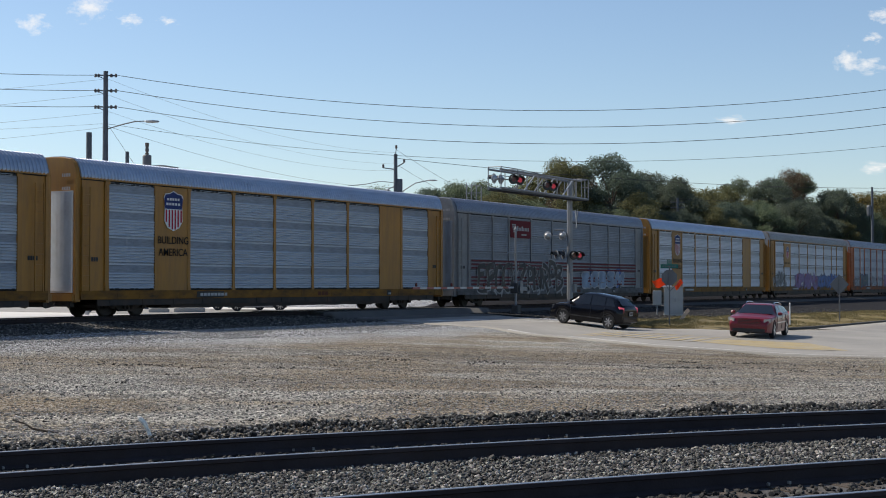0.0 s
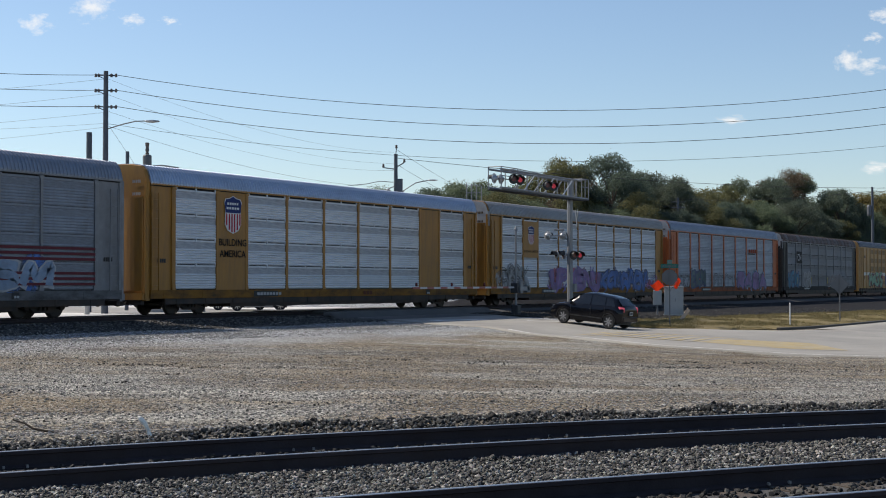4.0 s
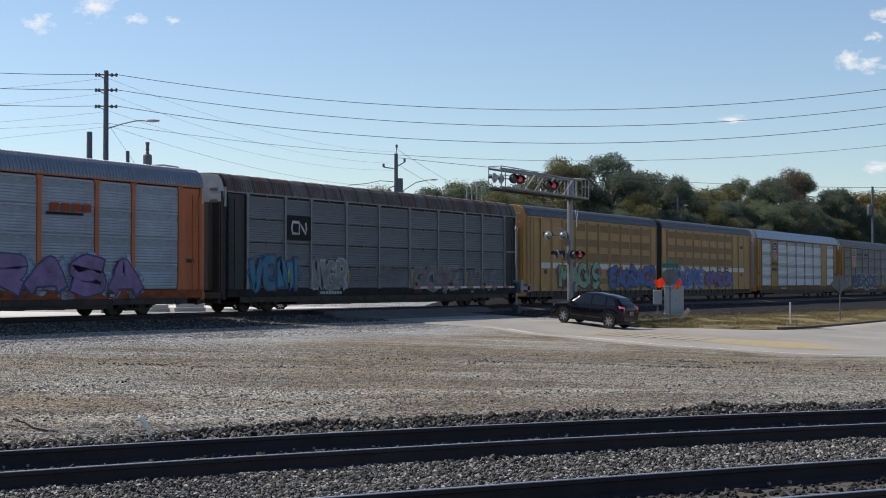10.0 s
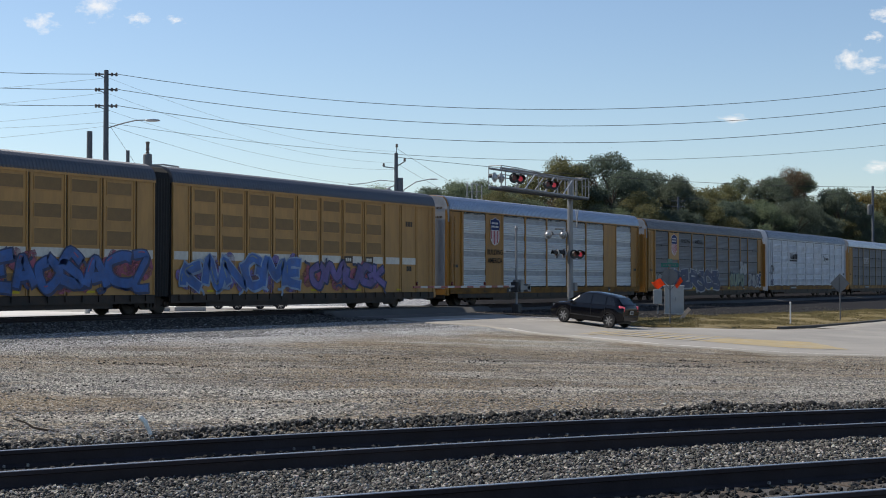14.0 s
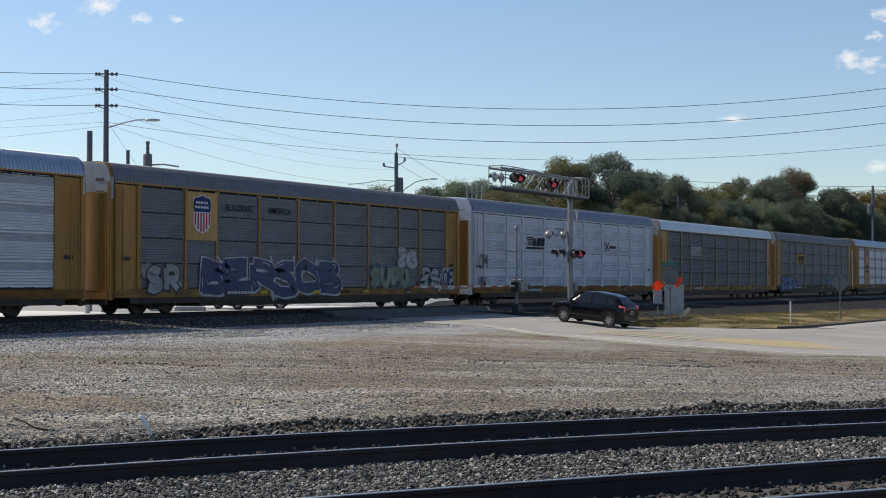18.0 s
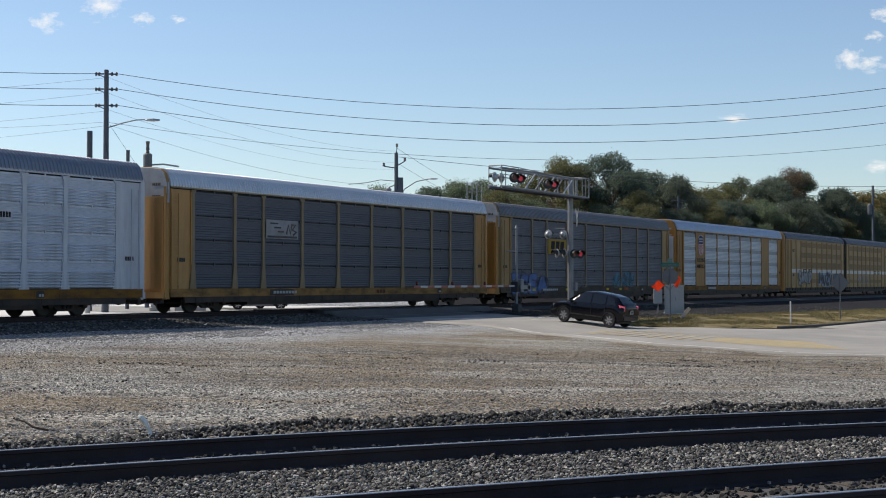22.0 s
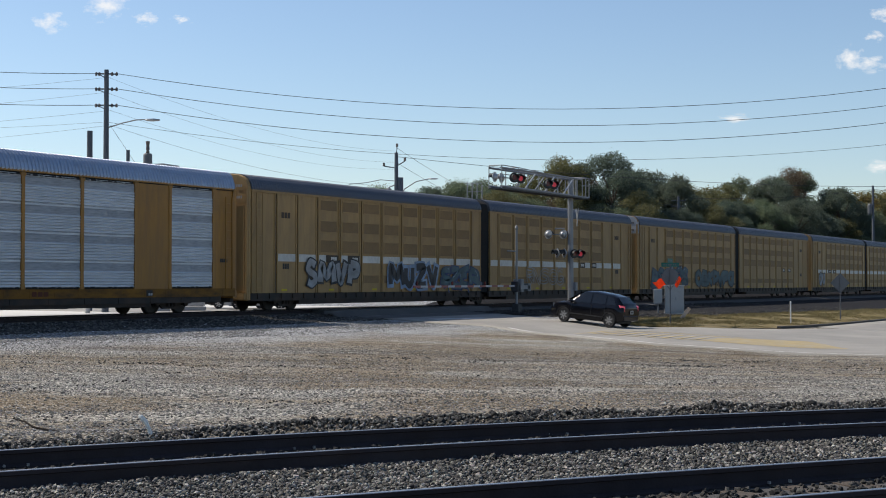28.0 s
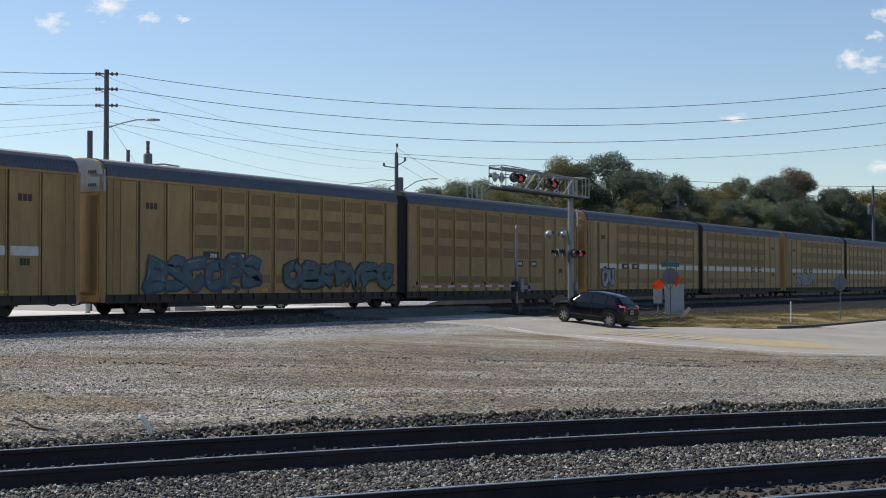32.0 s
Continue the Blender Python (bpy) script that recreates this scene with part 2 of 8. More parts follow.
def mirrored(half):
    return half + [(-y, z) for y, z in half[-2::-1]]


RACK_ROOF = mirrored([(-1.50, 5.16), (-1.505, 5.24), (-1.44, 5.48), (-1.33, 5.74), (-1.15, 5.90), (-0.6, 5.98), (0.0, 6.0)])
MAX_ROOF = mirrored([(-1.50, 5.33), (-1.515, 5.42), (-1.46, 5.62), (-1.36, 5.80), (-1.18, 5.94), (-0.9, 6.03), (-0.5, 6.07), (0.0, 6.09)])


def truck(parent, x, mat=None):
    """Two axles in a cast frame; the wheels are pieces of it."""
    mat = mat or running_gear

    def build(bm):
        for s in (-1, 1):
            pts = [(-1.25, 0.62), (-0.75, 0.62), (-0.45, 0.78), (0.45, 0.78), (0.75, 0.62), (1.25, 0.62), (1.25, 0.40), (0.7, 0.40), (0.42, 0.2), (-0.42, 0.2), (-0.7, 0.40), (-1.25, 0.40)]
            a = [bm.verts.new((px, s * 1.08, pz)) for px, pz in pts]
            b = [bm.verts.new((px, s * 0.94, pz)) for px, pz in pts]
            for i in range(len(pts)):
                bm.faces.new((a[i], a[(i + 1) % len(pts)], b[(i + 1) % len(pts)], b[i]))
            bm.faces.new(a), bm.faces.new(b[::-1])
            for px in (-0.88, 0.88):
                lathe(bm, [(0.13, s * 1.06), (0.13, s * 1.16), (0.08, s * 1.18)], "Y", 10, (px, 0, 0.42))
            for k in range(3):
                lathe(bm, [(0.07, 0.3), (0.07, 0.72)], "Z", 8, (-0.2 + 0.2 * k, s * 1.12, 0))
        cuboid(bm, -0.3, 0.3, -1.1, 1.1, 0.5, 0.8)
    t = part("truck", shared("truck", build, mat), mat, parent, "", Matrix.Translation((x, 0, 0)))

    def wheel(bm):
        for s in (-1, 1):
            lathe(bm, [(0.10, s * 0.80), (0.34, s * 0.80), (0.37, s * 0.80), (0.42, s * 0.775), (0.425, s * 0.70), (0.46, s * 0.685), (0.46, s * 0.66), (0.36, s * 0.66)], "Y", 20)
        lathe(bm, [(0.09, -1.0), (0.09, 1.0)], "Y", 8)
    for px in (-0.88, 0.88):
        part("wheelset", shared("wheelset", wheel, wheel_steel), wheel_steel, t, "", Matrix.Translation((px, 0, 0.425)))
    return t


def coupler(parent, x, s):
    def build(bm):
        cuboid(bm, 0, 0.5, -0.09, 0.09, 0.70, 0.88)
        cuboid(bm, 0.42, 0.72, -0.2, 0.16, 0.66, 0.93)
        sweep(bm, [(0.0, 0.45, 0.7), (0.2, 0.45, 0.45), (0.45, 0.3, 0.38), (0.7, 0.2, 0.5)], 0.03)
    part("coupler", shared("coupler", build, running_gear), running_gear, parent, "", Matrix.Translation((x, 0, 0)) @ (Matrix.Identity(4) if s > 0 else Matrix.Rotation(math.pi, 4, "Z")))


def ladder(parent, x, z0, z1, mat, y=-1.56):
    def build(bm):
        for sx in (-0.2, 0.2):
            cuboid(bm, sx - 0.02, sx + 0.02, -0.02, 0.02, 0, z1 - z0)
        k = 0.2
        while k < z1 - z0:
            tube(bm, (-0.2, 0, k), (0.2, 0, k), 0.012, n=5)
            k += 0.38
    part("ladder", shared("ladder%.2f" % (z1 - z0), build, mat), mat, parent, "", Matrix.Translation((x, y, z0)))


def end_doors(parent, x, s, mat, frame_mat, top, low=0.95, cap=None):
    """The car's end: a closed wall up to the roof, two folding leaves and their posts."""
    big = top > 5.2
    roof = MAX_ROOF if big else [(y, z + top - 5.05) for y, z in RACK_ROOF]
    deep = 0.16
    outline = [(-1.43, low - 0.35)] + [(y * 0.955, z - 0.03) for y, z in roof] + [(1.43, low - 0.35)]
    base = Matrix.Translation((x, 0, 0)) @ (Matrix.Identity(4) if s > 0 else Matrix.Rotation(math.pi, 4, "Z"))
    key = "%.2f" % top

    def wall(bm):
        loft(bm, [[Vector((px, y * (1 - 0.03 * k), z - 0.02 * k)) for y, z in outline] for px, k in ((-0.02, 0), (deep - 0.06, 0), (deep, 1))], True)
    part("end_wall", shared("end_wall" + key, wall, frame_mat), None, parent, "", base)

    def leaf(bm):
        secs = []
        for i in range(7):
            a = i / 6
            py, px = 0.05 + 1.18 * a, deep + 0.03 + 0.05 * math.sin(a * math.pi)
            secs.append([Vector((px, py, low + 0.05)), Vector((px, py, low + 3.75))])
        loft(bm, secs)
        for q in (0.05, 1.23):
            cuboid(bm, deep - 0.01, deep + 0.045, q - 0.03, q + 0.03, low, low + 3.8)
        for z in (low + 0.02, low + 1.2, low + 2.5, low + 3.78):
            cuboid(bm, deep - 0.01, deep + 0.05, 0.05, 1.23, z - 0.03, z + 0.03)
    for k in (1, -1):
        part("end_door", shared("end_door" + key, leaf, mat), None, parent, "", base @ Matrix.Diagonal((1, k, 1, 1)))

    def posts(bm):
        for y in (-1.40, 1.30):
            cuboid(bm, deep - 0.02, deep + 0.05, y, y + 0.10, low - 0.3, top + 0.1)
        cuboid(bm, deep - 0.02, deep + 0.16, -1.36, 1.36, low - 0.32, low - 0.06)
    part("end_frame", shared("end_frame" + key, posts, frame_mat), None, parent, "", base)
    if cap:
        def band(bm):
            pts = [(y * 0.95, z - 0.05) for y, z in roof]
            pts = [(-1.36, top - 0.55)] + pts + [(1.36, top - 0.55)]
            loft(bm, [[Vector((px, y, z)) for y, z in pts] for px in (deep - 0.01, deep + 0.012)], True)
        part("end_cap", shared("end_cap" + key, band, cap), None, parent, "pale upper end sheet", base)

        def side_band(bm):
            cuboid(bm, 0.0, deep - 0.03, -1.44, -1.39, top - 0.55, top + 0.28)
        part("cap_side", shared("cap_side" + key, side_band, cap), None, parent, "", base if s > 0 else base @ Matrix.Diagonal((1, -1, 1, 1)))
    for q, (y, z) in enumerate(((-0.9, top + 0.2), (-0.9, top - 0.3))):
        def marks(bm):
            for i in range(5):
                cuboid(bm, deep + 0.05, deep + 0.055, -0.22 + 0.09 * i, -0.16 + 0.09 * i, -0.06, 0.06)
        part("end_stencil", shared("end_stencil", marks, vent_black if cap else white_post), None, parent, "", base @ Matrix.Translation((-0.03, -y if s < 0 else y, z)))


def stroke(bm, pts, width, y):
    """A flat brush stroke in the plane of the car's side."""
    left, right = [], []
    for i, p in enumerate(pts):
        a, b = pts[max(i - 1, 0)], pts[min(i + 1, len(pts) - 1)]
        d = Vector((b[0] - a[0], b[1] - a[1]))
        if d.length < 1e-6:
            d = Vector((1, 0))
        d.normalize()
        w = width * (0.97 + 0.06 * math.sin(i * 1.3))
        left.append(bm.verts.new((p[0] - d.y * w / 2, y, p[1] + d.x * w / 2)))
        right.append(bm.verts.new((p[0] + d.y * w / 2, y, p[1] - d.x * w / 2)))
    for i in range(len(pts) - 1):
        bm.faces.new((left[i], right[i], right[i + 1], left[i + 1]))


def paint(rgb, name, k=1.0, worn=0.55):
    """Sprayed colour that has faded in patches."""
    return material("spray_" + name, tuple(k * c for c in rgb), 0.6, var=0.35, scale=1.3, bump=0.0, dirt=(0.15, 0.12, 0.09), amount=worn, dscale=2.2)


def sign_paint(rgb, name):
    return material("sign_" + name, rgb, 0.7, var=0.08, scale=1.5, bump=0.0, dirt=tuple(0.6 * c + 0.02 for c in rgb), amount=0.3, dscale=2.5, spec=0.2)


SPRAY = {"white": (0.42, 0.43, 0.45), "black": (0.02, 0.02, 0.025), "blue": (0.045, 0.135, 0.40), "green": (0.24, 0.42, 0.26), "pink": (0.34, 0.08, 0.14), "purple": (0.16, 0.12, 0.34),
         "teal": (0.06, 0.12, 0.14), "red": (0.30, 0.05, 0.05), "navy": (0.02, 0.04, 0.12), "sky": (0.24, 0.33, 0.46), "pale": (0.32, 0.33, 0.34), "cyan": (0.02, 0.18, 0.30), "mint": (0.22, 0.28, 0.20), "lilac": (0.22, 0.13, 0.30), "yellow": (0.5, 0.42, 0.08), "grime": (0.16, 0.14, 0.15), "faded": (0.215, 0.22, 0.235)}


def sprayed(name, layer, k=0.8, keep=0.55):
    """Spray paint that thins out in patches, so that the sheet under it shows through."""
    key = "spray_%s_%s" % (layer, name)
    fresh = key not in MATS
    m = material(key, tuple(k * c for c in SPRAY[name]), 0.6, var=0.4, scale=1.6, bump=0.0, dirt=(0.13, 0.11, 0.09), amount=0.4, dscale=2.4)
    if fresh:
        n, l = m.node_tree.nodes, m.node_tree.links
        tc = n.new("ShaderNodeTexCoord")
        t = n.new("ShaderNodeTexNoise")
        t.inputs["Scale"].default_value, t.inputs["Detail"].default_value, t.inputs["Roughness"].default_value = 1.9, 8, 0.68
        l.new(tc.outputs["Object"], t.inputs["Vector"])
        r = n.new("ShaderNodeMapRange")
        for a, v in (("From Min", 0.40), ("From Max", 0.58), ("To Min", 0.95), ("To Max", keep)):
            r.inputs[a].default_value = v
        l.new(t.outputs["Fac"], r.inputs["Value"])
        l.new(r.outputs["Result"], n["Principled BSDF"].inputs["Alpha"])
    return m


# bones of letter-like forms in a unit box; a form is one or more strokes
FORMS = {"A": (((0.0, 0.0), (0.25, 0.55), (0.5, 1.0), (0.75, 0.55), (1.0, 0.0)), ((0.2, 0.36), (0.8, 0.36))),
         "B": (((0.12, 0.0), (0.12, 0.5), (0.12, 1.0)), ((0.12, 1.0), (0.8, 0.92), (0.78, 0.6), (0.2, 0.52)), ((0.2, 0.52), (0.95, 0.42), (0.9, 0.05), (0.12, 0.0))),
         "C": (((0.95, 0.85), (0.55, 1.0), (0.1, 0.75), (0.1, 0.25), (0.55, 0.0), (0.95, 0.18)),),
         "E": (((0.9, 0.98), (0.12, 0.95), (0.12, 0.5), (0.12, 0.04), (0.95, 0.02)), ((0.12, 0.5), (0.75, 0.52))),
         "G": (((0.92, 0.88), (0.5, 1.0), (0.1, 0.7), (0.12, 0.2), (0.55, 0.0), (0.92, 0.15), (0.92, 0.45), (0.55, 0.46)),),
         "I": (((0.5, 0.0), (0.5, 0.5), (0.52, 1.0)),),
         "K": (((0.12, 0.0), (0.12, 0.5), (0.12, 1.0)), ((0.9, 1.0), (0.25, 0.48), (0.95, 0.0))),
         "M": (((0.02, 0.0), (0.15, 0.95), (0.5, 0.35), (0.85, 0.95), (0.98, 0.0)),),
         "N": (((0.08, 0.0), (0.1, 1.0), (0.88, 0.02), (0.92, 1.0)),),
         "O": (((0.5, 1.0), (0.1, 0.78), (0.1, 0.25), (0.5, 0.0), (0.9, 0.25), (0.9, 0.78), (0.5, 1.0)),),
         "P": (((0.15, 0.0), (0.15, 0.5), (0.15, 1.0)), ((0.15, 1.0), (0.85, 0.95), (0.88, 0.55), (0.2, 0.45))),
         "R": (((0.12, 0.0), (0.12, 0.5), (0.12, 1.0)), ((0.12, 1.0), (0.85, 0.95), (0.85, 0.55), (0.2, 0.48)), ((0.4, 0.48), (0.98, 0.0))),
         "S": (((0.9, 0.86), (0.45, 1.0), (0.1, 0.78), (0.3, 0.55), (0.8, 0.42), (0.9, 0.16), (0.5, 0.0), (0.06, 0.14)),),
         "U": (((0.08, 1.0), (0.1, 0.3), (0.5, 0.0), (0.9, 0.3), (0.92, 1.0)),),
         "V": (((0.02, 1.0), (0.25, 0.5), (0.5, 0.0), (0.75, 0.5), (0.98, 1.0)),),
         "W": (((0.0, 1.0), (0.2, 0.05), (0.5, 0.7), (0.8, 0.05), (1.0, 1.0)),),
         "Z": (((0.08, 0.98), (0.92, 0.95), (0.08, 0.05), (0.95, 0.02)),)}


def smooth_line(pts, n=5):
    pts = [Vector(p) for p in pts]
    out = []
    for i in range(len(pts) - 1):
        a, b, c, d = pts[max(i - 1, 0)], pts[i], pts[i + 1], pts[min(i + 2, len(pts) - 1)]
        for k in range(n):
            t = k / n
            out.append(0.5 * (2 * b + (c - a) * t + (2 * a - 5 * b + 4 * c - d) * t * t + (3 * b - a - 3 * c + d) * t ** 3))
    return out + [pts[-1]]


def graffiti(parent, x0, x1, z0, z1, letters, fill, line, seed, cloud=None, style="wild", glint=None, y=-1.510):
    """Sprayed letter-like forms: a soft ground, fat strokes, dark outlines, a cast edge and thin glints. letters: how many, or which."""
    rnd = random.Random(seed)
    if parent.name.startswith("autorack_car"):
        x0, x1 = x0 - CENTRE, x1 - CENTRE
    h = z1 - z0
    bc, bf, bl, bg = bmesh.new(), bmesh.new(), bmesh.new(), bmesh.new()
    keys = letters if isinstance(letters, str) else "".join(rnd.choice("ABCEGKMNOPRSUVZ") for _ in range(letters))
    weights = [rnd.uniform(0.85, 1.15) * (0.5 if c == "I" else 1.2 if c in "MW" else 1.0) for c in keys]
    at = x0
    if cloud:
        k = int((x1 - x0) / 0.45)
        for i in range(k):
            n = 13
            ox, oz, r = x0 + (x1 - x0) * (i + rnd.random()) / k, z0 + h * rnd.uniform(0.2, 0.85), rnd.uniform(0.3, 0.6)
            ring = []
            for q in range(n):
                a, rr = 6.283 * q / n, r * rnd.uniform(0.8, 1.1)
                ring.append(bc.verts.new((ox + rr * math.cos(a), y + 0.006 - 0.0002 * i, max(z0 - 0.05, min(z1 + 0.2, oz + rr * math.sin(a))))))
            bc.faces.new(ring)
    for i, key in enumerate(keys):
        lw = (x1 - x0) * weights[i] / sum(weights)
        lean, hh, lift = rnd.uniform(-0.12, 0.18), h * rnd.uniform(0.86, 1.0), h * rnd.uniform(0.0, 0.10)
        fat = {"wild": 0.31, "bubble": 0.34, "thin": 0.15, "block": 0.33}[style] * min(lw, h * 0.9) * rnd.uniform(0.9, 1.1)
        edge = {"wild": 0.06, "bubble": 0.075, "thin": 0.055, "block": 0.12}[style]
        inset = fat * 0.5
        wob = 0.11 if style == "wild" else 0.03
        d = 0.0005 * i
        for b_i, bone in enumerate(FORMS[key]):
            form = [(a + rnd.uniform(-wob, wob) + lean * (b - 0.5), min(1.08, max(-0.06, b + rnd.uniform(-wob, wob)))) for a, b in bone]
            pts = smooth_line([(at + inset + a * (lw * (1.28 if style == "wild" else 1.10) - 2 * inset), z0 + lift + inset + b * (hh - 2 * inset)) for a, b in form])
            e = d + 0.00008 * b_i
            if style == "thin":
                for q in (-1, 1):
                    off = []
                    for k, p in enumerate(pts):
                        t = (pts[min(k + 1, len(pts) - 1)] - pts[max(k - 1, 0)]).normalized()
                        off.append(p + Vector((-t.y, t.x)) * q * fat * 0.6)
                    stroke(bl, off, edge, y - 0.006 - e - 0.0001 * q)
                continue
            # the outline runs a little past the fill at both ends
            t0, t1 = (pts[0] - pts[1]).normalized() * edge * 1.5, (pts[-1] - pts[-2]).normalized() * edge * 1.5
            stroke(bl, [pts[0] + t0] + pts[1:-1] + [pts[-1] + t1], fat + 2 * edge, y - 0.003 - e)
            if style in ("wild", "block"):
                stroke(bl, [p + Vector((0.07, -0.07)) for p in pts], fat + edge, y - 0.0026 - e)
            stroke(bf, pts, fat, y - 0.009 - e)
            if glint and len(pts) > 9:
                k = rnd.randrange(1, len(pts) - 7)
                stroke(bg, [p + Vector((-fat * 0.2, fat * 0.22)) for p in pts[k:k + rnd.randint(3, 6)]], 0.045, y - 0.014 - e)
        if style == "wild":
            # spikes that grow out of the form's ends
            for q in range(2):
                p, ang = Vector((at + lw * rnd.choice((0.05, 0.95)), z0 + h * rnd.choice((0.1, 0.85)))), rnd.uniform(0, 6.28)
                tick = [p]
                for k in range(5):
                    ang += rnd.uniform(-0.6, 0.6)
                    p = p + Vector((math.cos(ang), 0.7 * math.sin(ang))) * 0.11
                    tick.append(p)
                stroke(bl, tick, edge * 2.2, y - 0.0022 - d - 0.0003 * q)
        at += lw
    g = part("graffiti", bl, sprayed(line, "line", 0.95, 0.93), parent)
    tagged(g, "weathered spray-painted tangle along the lower side", kind="stuff")
    for nm, bm, col, layer, keep in (("fill", bf, fill, "fill", 0.86), ("colour_ground", bc, cloud, "ground", 0.32), ("glint", bg, glint, "glint", 0.9)):
        if col and len(bm.faces):
            tagged(part(nm, bm, sprayed(col, layer, 0.95, keep), g), kind="stuff")
        else:
            bm.free()


def stencil(parent, x, z, w, h, mat, n=1, y=-1.508):
    """Small unreadable lettering as plain bars."""
    def build(bm):
        for i in range(n):
            k = w / n
            cuboid(bm, -w / 2 + k * i, -w / 2 + k * (i + 0.78), -0.004, 0.002, -h / 2, h / 2)
    tagged(part("stencil_bar", shared("stencil%.2f_%.2f_%d" % (w, h, n), build, mat), mat, parent, "", Matrix.Translation((x, y, z))), kind="stuff")


def shield(parent, x, z, h, y=-1.512):
    """The railroad's shield: blue head, red and white stripes below."""
    w = h * 0.74
    out = [(-0.5, 0.32), (-0.42, 0.42), (-0.2, 0.44), (0, 0.5), (0.2, 0.44), (0.42, 0.42), (0.5, 0.32), (0.44, 0.2), (0.46, -0.25), (0.3, -0.42), (0, -0.5), (-0.3, -0.42), (-0.46, -0.25), (-0.44, 0.2)]

    def plate(bm):
        loft(bm, [[Vector((a * w, d, b * h)) for a, b in out] for d in (0.0, -0.004)], True)
    base = part("shield", shared("shield%.2f" % h, plate, sign_paint((0.62, 0.62, 0.62), "shield_white")), None, parent, "blue, red and white railroad shield", Matrix.Translation((x, y, z)))

    def head(bm):
        pts = out[:7] + [(0.455, 0.05), (-0.455, 0.05)]
        loft(bm, [[Vector((a * w * 0.94, d, b * h * 0.96)) for a, b in pts] for d in (-0.005, -0.008)], True)
    part("shield_head", shared("shield_head%.2f" % h, head, sign_paint((0.02, 0.035, 0.13), "shield_blue")), None, base)

    def stripes(bm):
        for i in range(6):
            a = (-0.40 + 0.15 * i) * w
            b = (-0.40 if i in (1, 4) else -0.46 if i in (2, 3) else -0.28) * h
            cuboid(bm, a, a + 0.075 * w, -0.008, -0.004, b, 0.03 * h)
    part("shield_stripes", shared("shield_stripes%.2f" % h, stripes, sign_paint((0.36, 0.02, 0.04), "shield_red")), None, base)

    def words(bm):
        for r, ww in ((0.29, 0.66), (0.17, 0.74)):
            for i in range(5):
                cuboid(bm, (-0.5 + i * 0.2) * ww * w, (-0.5 + i * 0.2 + 0.14) * ww * w, -0.011, -0.008, (r - 0.03) * h, (r + 0.03) * h)
    tagged(part("shield_bars", shared("shield_bars%.2f" % h, words, sign_paint((0.62, 0.62, 0.62), "shield_white")), None, base), kind="stuff")


# every rack has the same posts: end plate, wide and narrow bay, five wide bays, and mirrored
LAYOUT = [("w", 1.4), ("p", 2.75), ("p", 2.0)] + [("p", 2.92)] * 5 + [("p", 2.0), ("p", 2.75), ("w", 1.4)]
LAYOUT_PLATES = [("w" if w == 2.0 else k, w) for k, w in LAYOUT]
CENTRE = 0.44    # from the middle of a coupling pitch to the middle of its car


